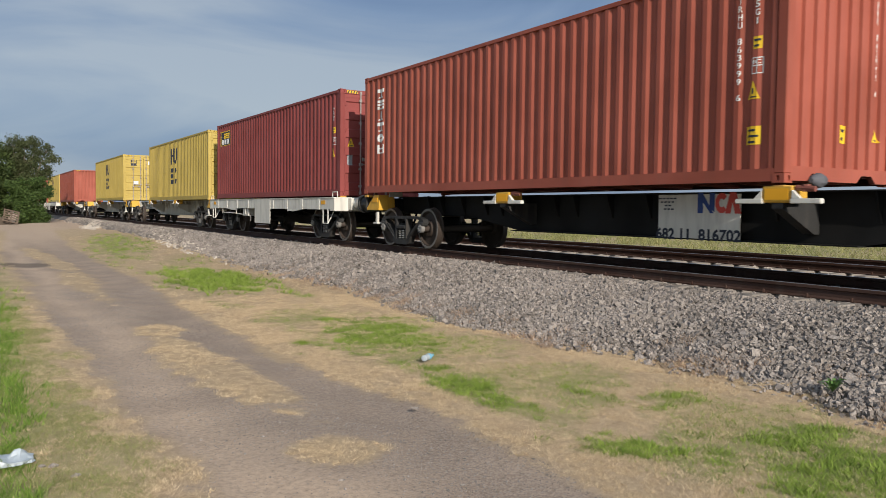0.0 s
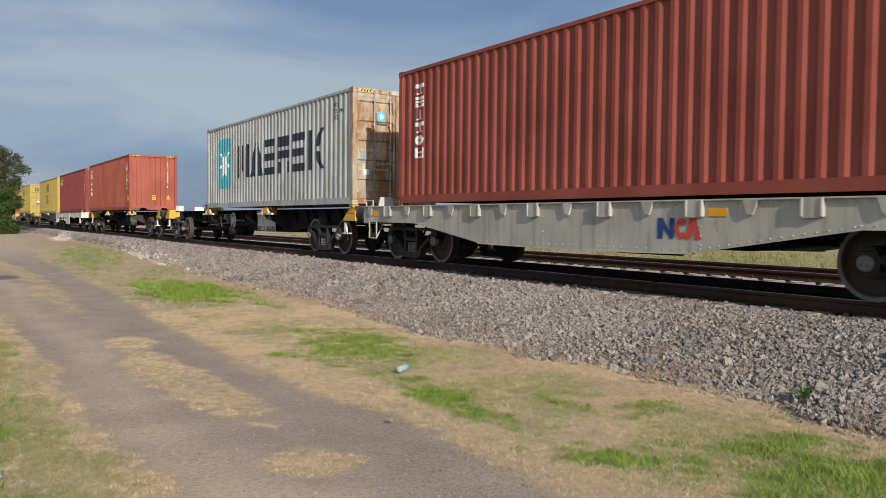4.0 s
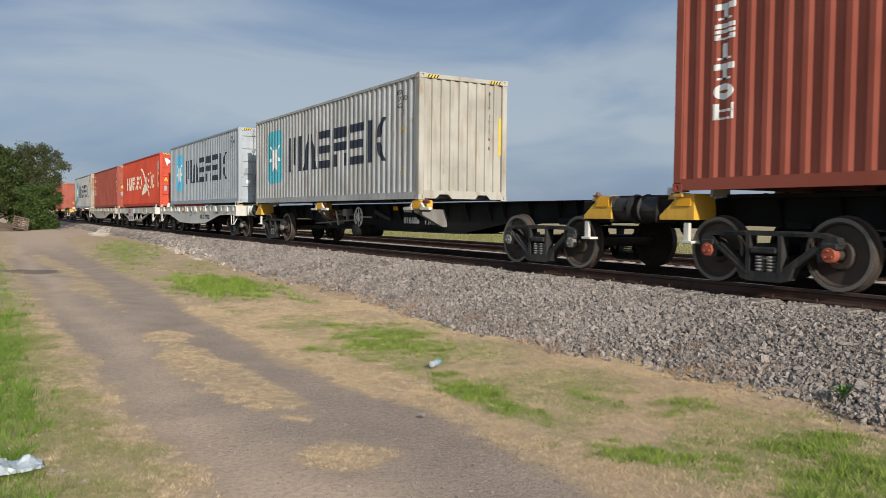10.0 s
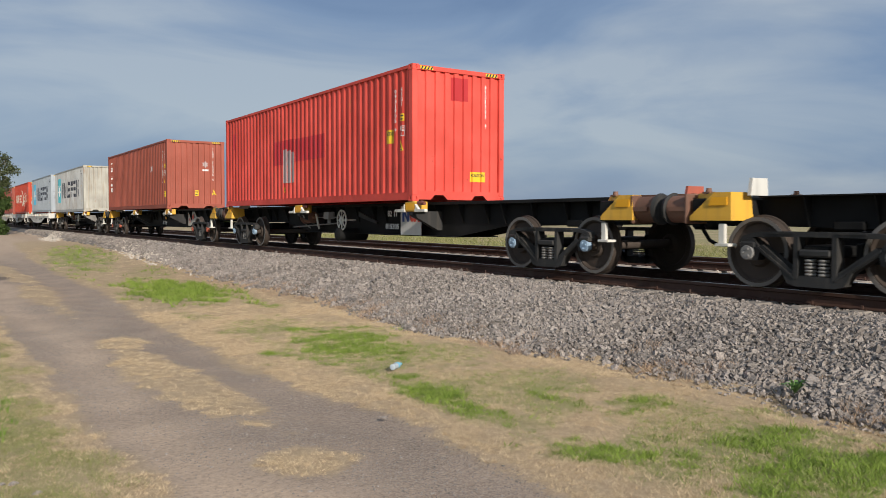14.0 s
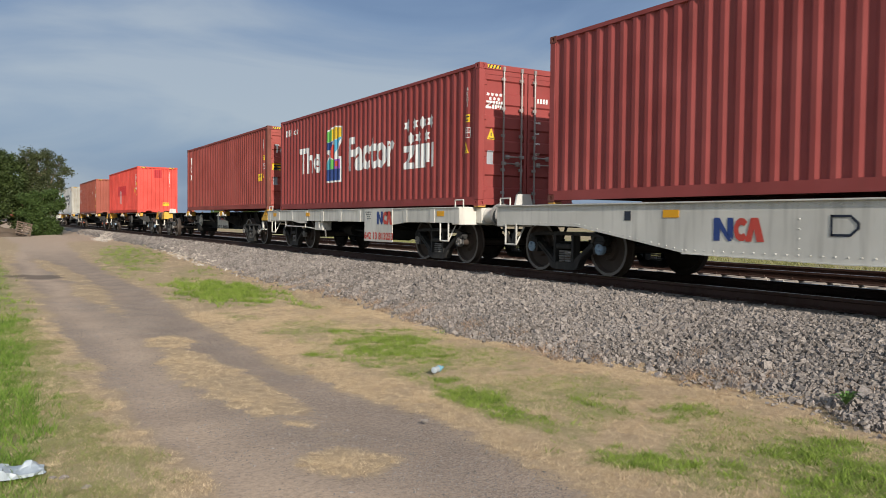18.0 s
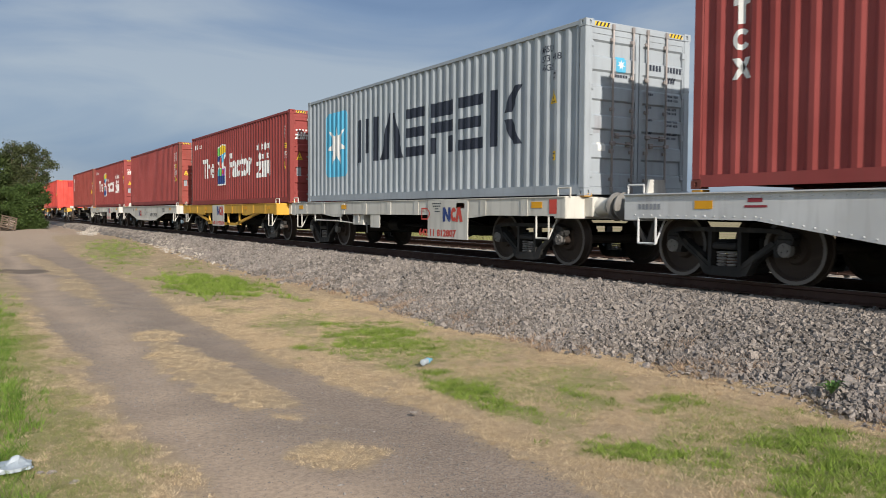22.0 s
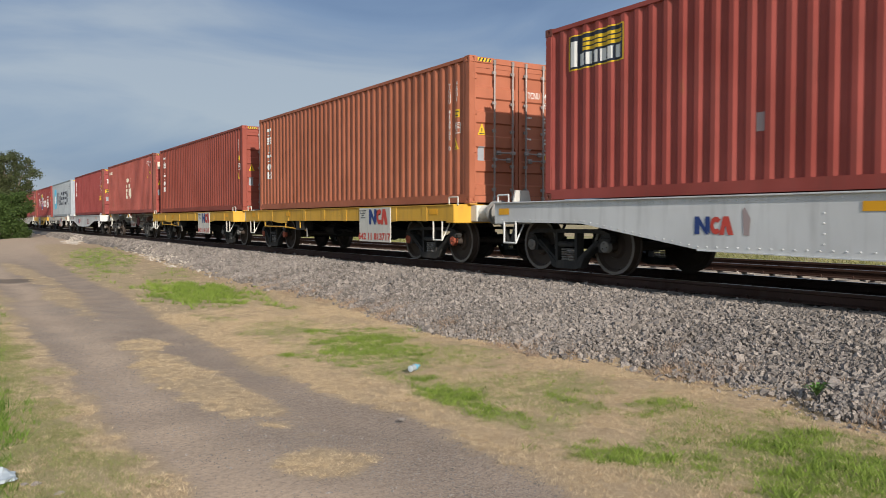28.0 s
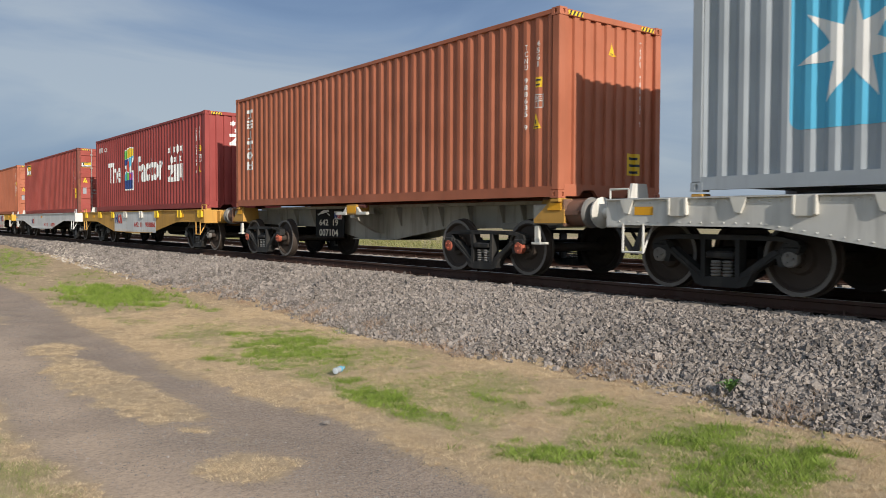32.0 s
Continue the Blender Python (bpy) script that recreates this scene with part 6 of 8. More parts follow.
def flag_name(c, mat="cream"):
    """Slender cream figures either side of a waving flag."""
    x = 1.55
    for kind, w, t in (("twin", 0.52, 0.13), ("wedge", 0.62, 0.16), ("posts", 0.78, 0.14), ("flag", 0.52, 0.16), ("cup", 0.62, 0.15), ("flag", 0.56, 0.13), ("loop", 0.76, 0.13)):
        on_side(c, row_of([(kind, 0, 0, w, 0.80, t)]), mat, x, 1.04, "letter_shape", "slender cream painted figure")
        x += w + 0.12
    band = []
    for k in range(14):
        a, b = k / 14, (k + 1) / 14
        f1 = lambda q: (6.42 + 1.95 * q, 2.28 - 0.62 * q + 0.12 * math.sin(q * 5.2))
        f2 = lambda q: (6.85 + 2.2 * q, 0.80 + 0.95 * q - 1.15 * q * q + 0.35 * math.sin(q * 3.1))
        for fn, t in ((f1, lambda q: 0.10 + 0.30 * q), (f2, lambda q: 0.10 + 0.42 * math.sin(min(1, q * 1.3) * 3.1) + 0.02)):
            (x0, z0), (x1, z1) = fn(a), fn(b)
            band.append([(x0, z0), (x1, z1), (x1, z1 - t(b)), (x0, z0 - t(a))])
    on_side(c, shapes_patch(band), mat, 0, 0, "flag_emblem", "cream waving flag emblem")
    on_side(c, shapes_patch([[(6.40, 2.28), (6.48, 2.26), (6.95, 0.78), (6.85, 0.70)], [(8.3, 1.72), (8.36, 1.70), (9.02, 0.72), (8.92, 0.66)]]), mat, 0, 0, "flag_emblem")
    for kind, x, z, w, h, t in (("steps", 8.68, 1.06, 0.45, 0.86, 0.12), ("cup", 9.25, 1.02, 0.55, 0.72, 0.15), ("ring", 9.9, 1.04, 0.68, 0.76, 0.14)):
        on_side(c, row_of([(kind, 0, 0, w, h, t)]), mat, x, z, "letter_shape", "slender cream painted figure")
    for x in (9.38, 9.62):
        on_side(c, row_of([("ring", 0, 0, 0.14, 0.14, 0.069)]), mat, x, 1.83, "letter_shape")
    on_side(c, row_of([("bar", 0, 0, 0.2, 0.74, 0)]), mat, 9.9, 1.05, "letter_shape")


def serif_column(c, u=0.66):
    """Three tall white figures set upright near the far end."""
    on_side(c, row_of([("cap", 0, 0.74, 0.24, 0.34, 0.09), ("loop", 0, 0.4, 0.24, 0.28, 0.07)]), "chalk", u, 1.4, "letter_shape", "white upright figures")
    on_side(c, shapes_patch([[(0, 0), (0.08, 0), (0.28, 0.28), (0.18, 0.28)], [(0.2, 0), (0.3, 0), (0.1, 0.28), (0.0, 0.28)]]), "chalk", u, 1.42, "letter_shape", "", 0.006)


def beacon_panel(c, put=on_side, u=0.56, z=2.11, w=1.29, h=0.57):
    put(c, sheet(w, h), "sign_yellow", u, z, "logo_panel", "black and yellow logo panel", 0.003)
    put(c, sheet(w * 0.96, h * 0.92), "ink", u + w * 0.02, z + h * 0.04, "logo_panel", "", 0.005)
    put(c, row_of([("bar", w * 0.28, h * (0.5 + 0.13 * k), w * 0.68, h * 0.09, 0) for k in range(3)]), "sign_yellow", u, z, "logo_mark", "yellow beams", 0.007)
    put(c, row_of([("bar", w * 0.05, h * 0.1, w * 0.12, h * 0.72, 0)] + [("bar", w * (0.22 + 0.125 * k), h * 0.1, w * 0.09, h * 0.34, 0) for k in range(6)]), "chalk", u, z, "logo_mark", "white tower and figures", 0.007)


# ---- the train: each wagon's couplings along the train, and what it carries ----
COUPLE = [119.8, 106.1, 92.4, 72.6, 52.8, 33.0, 19.19, -0.22, -20.01, -35.48, -49.63, -65.02, -84.85, -104.65, -124.41, -143.94, -157.67, -173.12, -186.65, -200.61, -216.08, -229.60, -243.20, -257.14, -272.51, -287.76, -301.43, -316.8]
FIRST = -6
MOVERS, WHEELSETS = [], []


FLATS = (-6, -5, -1, 2, 3, 4, 9, 10, 11, 12, 13, 15, 16, 17, 18, 20)      # wagons with wide flat decks


def stand(k):
    """Middle and half body length of wagon k."""
    hi, lo = COUPLE[k - FIRST], COUPLE[k - FIRST + 1]
    return (hi + lo) / 2, (hi - lo) / 2 - 0.47


def make_wagon(k, label, build, caps="cap", bogie_in=2.42):
    y, half = stand(k)
    if k in FLATS:
        bogie_in = 2.22
    w = thing("container_wagon", label, "railway wagon", pose(MID, y, RAIL), "wagons of the train")
    build(w, half - 0.22 if k in FLATS else half)
    sets = []
    for e in (1, -1):
        sets += make_bogie(w, e * (half + 0.47 - bogie_in), caps)
    MOVERS.append((w, y, RAIL))
    WHEELSETS.append((y, sets))
    return w


def load(k, off, dz, mats, doors, label, name="shipping_container"):
    y = off + HL
    c = make_container(name, label, y, dz, mats, doors)
    MOVERS.append((c, y, RAIL + 1.245 + dz))
    return c


def seats_for(k, off):
    """Places of the container's corner seats along wagon k."""
    y = stand(k)[0]
    return [off + 0.1 - y, off + LEN - 0.1 - y]


def spine(k, off, mat="black", **kw):
    s = [p for p in seats_for(k, off) if abs(p) < stand(k)[1] - 1.2]
    extra = [off + LEN * 0.5 - stand(k)[0]]
    return lambda w, h: spine_wagon(w, h, mat, s + extra, **kw)


CAR = {}
WAG = {}
ROWS = [
    # index, offset, lift, (body, end, post), doors, label
    (-6, 107.0, 0.0, ("brick", "brick", "brick"), True, "brown-red steel shipping container far along the train"),
    (-5, 93.3, 0.0, ("yellow", "yellow", "yellow"), True, "yellow steel shipping container with a black mark"),
    (-4, 80.0, 0.0, ("brick", "brick", "brick"), False, "brown-red steel container with a plain corrugated end"),
    (-3, 54.14, 0.02, ("yellow", "yellow", "yellow"), True, "yellow steel container with black marks and doors"),
    (-2, 33.73, -0.05, ("yellow", "yellow", "yellow"), True, "yellow steel container with large black marks"),
    (-1, 20.18, -0.02, ("maroon", "maroon", "maroon"), True, "maroon steel container with a small blue sticker"),
    (0, 6.46, 0.03, ("brick", "brick", "brick"), False, "brown-red steel container with white upright lettering shapes"),
    (1, -19.49, 0.016, ("greyrust", "rustend", "rustend"), True, "grey steel container with a blue star panel and rusty doors"),
    (2, -33.96, 0.0, ("brown", "brick", "brown"), True, "brown steel container with white upright marks"),
    (3, -48.74, 0.02, ("red", "red", "red"), True, "red steel container with a cream flag emblem"),
    (4, -63.64, 0.06, ("grey", "grey", "grey"), True, "clean light grey container with a blue star panel"),
    (5, -78.02, 0.008, ("greyrust", "whiteend", "whiteend"), False, "stained grey container with a rust-streaked white end"),
    (6, -97.93, 0.016, ("brick", "brick", "brick"), False, "brown-red container with white upright marks"),
    (7, -117.74, 0.008, ("sunred", "sunred", "sunred"), False, "scuffed bright red container with repainted patches"),
    (8, -143.62, 0.017, ("wine", "wine", "rustpost"), True, "dull wine-red container with a rust-brown corner post"),
    (9, -157.22, -0.03, ("carmine", "carmine", "carmine"), True, "maroon container with white slogan and colourful emblem"),
    (10, -171.7, 0.013, ("rosewood", "wine", "rustpost"), True, "plain maroon container with white code numbers"),
    (11, -186.34, -0.05, ("carmine", "carmine", "carmine"), True, "maroon container with white slogan on a yellow wagon"),
    (12, -200.03, -0.04, ("grey", "grey", "grey"), True, "light grey container with a blue star panel"),
    (13, -214.48, 0.014, ("rosewood", "rosewood", "rustpost"), True, "maroon container with small white upright marks"),
    (14, -228.97, 0.007, ("russet", "wine", "rustpost"), True, "worn wine-red container with faded white stars"),
    (15, -242.65, -0.019, ("brown", "brown", "brown"), True, "brown container with white upright marks on a yellow wagon"),
    (16, -256.56, -0.037, ("orange", "orange", "orange"), True, "orange-brown container with white upright marks"),
    (17, -271.07, -0.038, ("wine", "wine", "rustpost"), True, "wine-red container with a black and yellow logo panel"),
    (18, -286.43, -0.009, ("carmine", "carmine", "carmine"), False, "maroon container with white slogan and corrugated end"),
    (19, -300.89, 0.004, ("orange", "orange", "orange"), False, "orange-brown container with white upright marks and corrugated end"),
    (20, -315.44, 0.027, ("grey", "grey", "grey"), True, "light grey container with a large blue star panel"),
]
OFF = {r[0]: r[1] for r in ROWS}
for k, off, dz, mats, doors, label in ROWS:
    CAR[k] = load(k, off, dz, mats, doors, label)

LONG = "long black skeleton wagon with yellow ends"
for k in (-4, -3, -2):
    WAG[k] = make_wagon(k, "long dirty grey skeleton wagon with yellow ends", spine(k, OFF[k], "spinegrey"))
for k in (-6, -5):
    WAG[k] = make_wagon(k, "white flat container wagon", lambda w, h: sill_wagon(w, h, "white", 1.5))
WAG[-1] = make_wagon(-1, "white flat container wagon with a hanging number board", lambda w, h: sill_wagon(w, h, "white", -0.3))
WAG[0] = make_wagon(0, LONG, spine(0, OFF[0], board=(8.36 - stand(0)[0], 1.55, "white")))
WAG[1] = make_wagon(1, LONG + " and a white brake wheel", spine(1, OFF[1], board=(-11.9 - stand(1)[0], 1.62, "white"), wheel_at=-9.44 - stand(1)[0]))
WAG[2] = make_wagon(2, "light grey fish-bellied flat wagon with stake pockets", lambda w, h: fish_wagon(w, h, "dull", True))
WAG[3] = make_wagon(3, "white flat wagon on a trussed underframe", lambda w, h: sill_wagon(w, h, "pale", -41.47 - stand(3)[0], "pale", 1, 0.8))
WAG[4] = make_wagon(4, "light grey fish-bellied flat wagon with stake pockets", lambda w, h: fish_wagon(w, h, "pale", "white"))
WAG[5] = make_wagon(5, LONG + " and a dark brake wheel", spine(5, OFF[5], wheel_at=-74.06 - stand(5)[0], out="cap"), "cap")
WAG[6] = make_wagon(6, LONG, spine(6, OFF[6], lid=1.232), "capred")
WAG[7] = make_wagon(7, LONG + " and a white brake wheel", spine(7, OFF[7], lid=1.232, wheel_at=-113.75 - stand(7)[0], fat="rustbrown", board=(-116.67 - stand(7)[0], 0.9, "pale")), "capblue")
WAG[8] = make_wagon(8, LONG + " and a white brake wheel", spine(8, OFF[8], wheel_at=-132.9 - stand(8)[0], fat="rustbrown", board=(-135.56 - stand(8)[0], 1.74, "white")))
WAG[9] = make_wagon(9, "white flat container wagon with a hanging number board", lambda w, h: sill_wagon(w, h, "white", -153.21 - stand(9)[0]))
WAG[10] = make_wagon(10, "off-white riveted fish-bellied flat wagon", lambda w, h: fish_wagon(w, h, "white"), "capblue")
WAG[11] = make_wagon(11, "yellow flat container wagon with a yellow truss", lambda w, h: sill_wagon(w, h, "wagonyellow", -179.40 - stand(11)[0], "white", 2))
WAG[12] = make_wagon(12, "white flat container wagon with a faded number board", lambda w, h: sill_wagon(w, h, "white", -196.23 - stand(12)[0]))
WAG[13] = make_wagon(13, "light grey riveted fish-bellied flat wagon", lambda w, h: fish_wagon(w, h, "clean"))
WAG[14] = make_wagon(14, "dirty grey skeleton container wagon with white ends", spine(14, OFF[14], "spinegrey", lid=1.23, board=(-221.0 - stand(14)[0], 1.4, "pale"), endmat="white", wheel_at=-223.95 - stand(14)[0], gear=-1, wheel_mat="wheelred"))
WAG[15] = make_wagon(15, "yellow flat container wagon with a white number board", lambda w, h: sill_wagon(w, h, "wagonyellow", -238.94 - stand(15)[0]))
WAG[16] = make_wagon(16, "yellow flat container wagon with a white number board", lambda w, h: sill_wagon(w, h, "wagonyellow", -253.11 - stand(16)[0]), "capred")
WAG[17] = make_wagon(17, "light grey riveted fish-bellied flat wagon", lambda w, h: fish_wagon(w, h, "clean"), "cap")
WAG[18] = make_wagon(18, "yellow and grey fish-bellied flat wagon with pockets", lambda w, h: fish_wagon(w, h, "ochre", "sign_yellow", (-278.00 - stand(18)[0], -282.82 - stand(18)[0], "clean"), [y - stand(18)[0] for y in (-273.94, -276.08, -277.84, -279.49, -281.32, -282.99, -285.14, -286.87)]))
WAG[19] = make_wagon(19, "dirty beige skeleton container wagon with ochre ends", spine(19, OFF[19], "spinedark", lid=1.23, endmat="ochre", fat="rustbrown", board=(-292.78 - stand(19)[0], 1.36, "black")), "capred")
WAG[20] = make_wagon(20, "light grey fish-bellied flat wagon with white lugs", lambda w, h: fish_wagon(w, h, "pale", "white"))

# ---- what is painted on the containers ----
for k in (4, 12, 20):
    star_panel(CAR[k])
    big_name(CAR[k])
for k in (1, 5):
    star_panel(CAR[k], "teal")
    big_name(CAR[k])
for k, tx in ((1, ("MRKU", "572 8646", "45G1")), (4, ("MRSU", "455 018", "45G1")), (5, ("MRSU", "367 570", "45G1")), (12, ("MRSU", "573 418", "45G1"))):
    for i, s in enumerate(tx):
        on_side(CAR[k], text_patch(s, 0.075 * len(s), 0.115, 0.01), "ink", 11.0, 2.50 - 0.16 * i, "code", "dark code characters")
    sticker(CAR[k], 11.3, 2.0, 0.13, 0.16, "plate")
    warning(CAR[k], 11.24, 1.6, 0.22)
    sticker(CAR[k], 11.32, 0.62, 0.11, 0.16, "sign_yellow")
for k in (0, 2, 6, 15, 16, 19):
    upright_name(CAR[k], 0.70, 2.56, 1.62)
for k, code in ((0, "TRHU 863999 6"), (2, ""), (6, "TRHU 775336 6"), (7, "0931905 9"), (8, ""), (10, "GAOU 609156 5"), (13, "577702 7"), (15, ""), (16, "TCNU 413952 0"), (17, "BMOU 595573 0"), (19, "TCNU 988635 9"), (9, ""), (11, ""), (18, "ZCSU 559108 1"), (-1, "")):
    code_marks(CAR[k], code, {10: 11.2, 17: 11.34}.get(k, 11.42))
code_marks(CAR[3], "HASU 488814 2", 11.50, 2.42, mat="ink", plate="plate")
for k in (0, 6):
    sticker(CAR[k], 11.58, 0.5, 0.22, 0.24, "sign_yellow", bars=3, label="yellow height sticker")
    sticker(CAR[k], -0.06, 0.55, 0.17, 0.24, "sign_yellow", on_front, 2)
    warning(CAR[k], 0.66, 0.6, 0.2, on_front)
sticker(CAR[17], 11.52, 0.66, 0.28, 0.44, "sign_yellow", bars=3, label="yellow height sticker")
sticker(CAR[7], 11.0, 1.28, 0.36, 0.3, "sign_yellow", bars=0, label="yellow caution sticker")
on_side(CAR[7], text_patch("CAUTION", 0.30, 0.09, 0.01), "ink", 11.03, 1.45, "lettering", "", 0.006)
sticker(CAR[13], 11.12, 0.92, 0.42, 0.28, "sign_yellow", bars=0, label="yellow caution sticker")
on_side(CAR[13], text_patch("CAUTION", 0.36, 0.09, 0.01), "ink", 11.15, 1.06, "lettering", "", 0.006)
on_side(CAR[8], sheet(0.4, 0.26), "sign_yellow", 11.1, 1.0, "sticker", "yellow caution sticker")
on_side(CAR[8], text_patch("CAUTION", 0.34, 0.08, 0.01), "ink", 11.13, 1.13, "lettering", "", 0.006)
flag_name(CAR[3])
for k in (9, 11, 18):
    slogan(CAR[k])
star_rows(CAR[14], on_side, 5.3, 0.75, 0.92, "cream")
on_side(CAR[14], text_patch("45G1", 0.3, 0.1, 0.01), "chalk", 11.1, 2.3, "code")
on_side(CAR[14], text_patch("ZCSU 877775 6", 0.85, 0.11, 0.01), "chalk", 10.7, 2.45, "code", "white code characters")
on_side(CAR[14], row_of([("bar", 0.115 * i, 0, 0.085, 0.16, 0) for i in range(9)]), "cream", 0.42, 2.36, "letter_shape", "small cream figures")
warning(CAR[14], 10.9, 1.75, 0.2)
sticker(CAR[14], 11.4, 1.9, 0.1, 0.16, "sign_yellow")
for k in (8, 13):
    serif_column(CAR[k])
beacon_panel(CAR[17])
on_side(CAR[17], sheet(0.14, 0.24), "bare", 4.18, 0.8, "scrape", "bare grey scrape")
beacon_panel(CAR[-1], on_side, 0.47, 2.05, 1.2, 0.55)
# repainted patches on the bright red one
on_side(CAR[7], sheet(1.55, 0.68), "patchred", 4.28, 1.15, "repaint", "deep red repainted patch")
on_side(CAR[7], sheet(1.95, 0.62), "patchred", 5.85, 1.19, "repaint", "deep red repainted patch")
on_side(CAR[7], shapes_patch([rect(0.27, 0.95, 0.0), rect(0.27, 0.9, 0.29), rect(0.24, 0.85, 0.58)]), "bare", 5.0, 0.62, "scrape", "bare grey scraped patch", 0.006)
on_side(CAR[7], sheet(0.3, 0.5), "patchred", 0.72, 1.87, "repaint")
sticker(CAR[7], 5.02, 0.36, 0.15, 0.14, "sign_yellow", bars=1)
on_front(CAR[7], sheet(0.46, 0.5), "patchred", -0.2, 2.2, "repaint", "deep red repainted patch")
sticker(CAR[7], 0.32, 0.44, 0.38, 0.22, "sign_yellow", on_front, 0)
on_front(CAR[7], text_patch("CAUTION", 0.32, 0.07, 0.01), "ink", 0.35, 0.55, "lettering", "", 0.007)
# yellow ones with black figures
for k in (-2, -3, -5):
    on_side(CAR[k], row_of([("twin", 0, 0.95, 0.55, 0.75, 0.24), ("cup", 0.55, 0.95, 0.75, 0.75, 0.24), ("steps", 0.05, 0.0, 0.6, 0.75, 0.2), ("loop", 0.72, 0.0, 0.6, 0.75, 0.2)]), "ink", 5.15, 0.8, "letter_shape", "large black painted figures")
    on_door(CAR[k], row_of([("twin", 0, 0.2, 0.36, 0.16, 0.08), ("steps", 0, 0, 0.36, 0.16, 0.06)]), "ink", -0.75, 2.2, "letter_shape")
    sticker(CAR[k], 0.3, 2.3, 0.24, 0.2, "chalk", on_door, 0)
    sticker(CAR[k], -0.6, 1.0, 0.3, 0.22, "chalk", on_door, 0)
# doors and corrugated ends
for k, r in ((r[0], r) for r in ROWS):
    hazard(CAR[k])
    if r[4] and r[3][0] != "yellow":
        code = {10: "GAOU 609156 5", 17: "BMOU 595573 0", 16: "TCNU 413952 0", 1: "MRKU 572864 6"}.get(k, "")
        door_marks(CAR[k], code, "ink" if r[3][0].startswith("grey") else "chalk", door_star if r[3][0].startswith("grey") else None)
for k, code in ((0, "TRHU 863999 6"), (6, "TRHU 775336 6"), (7, "0931905 9"), (19, "TCNU 988635 9"), (5, "MRSU 367570 8"), (18, "")):
    m = "ink" if k == 5 else "chalk"
    vs, fs, n = [], [], 0
    for i, ch in enumerate(code):
        if ch != " ":
            v, f = text_patch(ch, 0.07 * (0.4 if ch == "1" else 1), 0.09, 0.012)
            vs.append(v + np.array((0.0, -0.108 * (i + 1))))
            fs += [tuple(q + n for q in t) for t in f]
            n += len(v)
    if vs:
        on_front(CAR[k], (np.concatenate(vs), fs), m, 0.69, 2.62, "code", "upright code characters on the end")
warning(CAR[19], -0.08, 2.3, 0.2, on_front)
sticker(CAR[19], 0.40, 0.4, 0.36, 0.36, "sign_yellow", on_front, 3)
star_rows(CAR[18], on_front, -0.43, 1.86, 0.6)
on_front(CAR[6], star(6, 0.15, 0.09), "bare", 0.4, 1.9, "emblem", "white round emblem")
on_front(CAR[6], sheet(0.26, 0.07), "chalk", 0.28, 1.62, "emblem")
on_side(CAR[6], star(6, 0.22, 0.12), "bare", 9.42, 1.78, "emblem", "faded emblem")
for x in (-0.05, 0.8):
    on_front(CAR[5], sheet(0.09, 0.9), "sign_yellow", 1.02 if x > 0 else -1.1, 1.1, "height_mark", "yellow strip") if x > 0 else None
for k, w in ((8, 0.52), (13, 0.55)):
    on_door(CAR[k], row_of([("cap", 0, 0, 0.14, 0.28, 0.06), ("ring", 0.17, 0, 0.17, 0.18, 0.04), ("wedge", 0.36, 0, 0.18, 0.18, 0.06)]), "chalk", -0.92, 1.98, "letter_shape", "white figures on the door")
    sticker(CAR[k], -1.02, 1.36, 0.45, 0.24, "sign_yellow", on_door, 2)
for k in (9, 11):
    star_rows(CAR[k], on_door, -1.03, 1.97, 0.26)
on_door(CAR[14], row_of([("bar", 0, 0.25, 0.3, 0.09, 0), ("bar", 0, 0, 0.3, 0.09, 0), ("fork", 0.0, 0.06, 0.2, 0.2, 0.1), ("bar", 0.36, 0, 0.1, 0.34, 0), ("posts", 0.52, 0, 0.42, 0.34, 0.12)]), "cream", -0.98, 2.14, "letter_shape", "large cream figures on the door")
beacon_panel(CAR[17], on_door, -1.05, 2.04, 0.42, 0.23)
on_door(CAR[3], shapes_patch([[(0, 0.42), (0.12, 0.0), (0.2, 0.12), (0.36, 0.2), (0.62, 0.0), (0.46, 0.3), (0.3, 0.28), (0.1, 0.42)]]), "chalk", -0.95, 2.2, "flag_emblem", "white flag emblem")
for x, z, w, h in ((0.62, 1.72, 0.4, 0.3), (0.62, 1.2, 0.4, 0.3), (0.12, 1.72, 0.3, 0.3), (0.12, 1.2, 0.3, 0.3), (0.35, 2.25, 0.75, 0.16)):
    sticker(CAR[3], x, z, w, h, "chalk", on_door, 3, "white data plate")

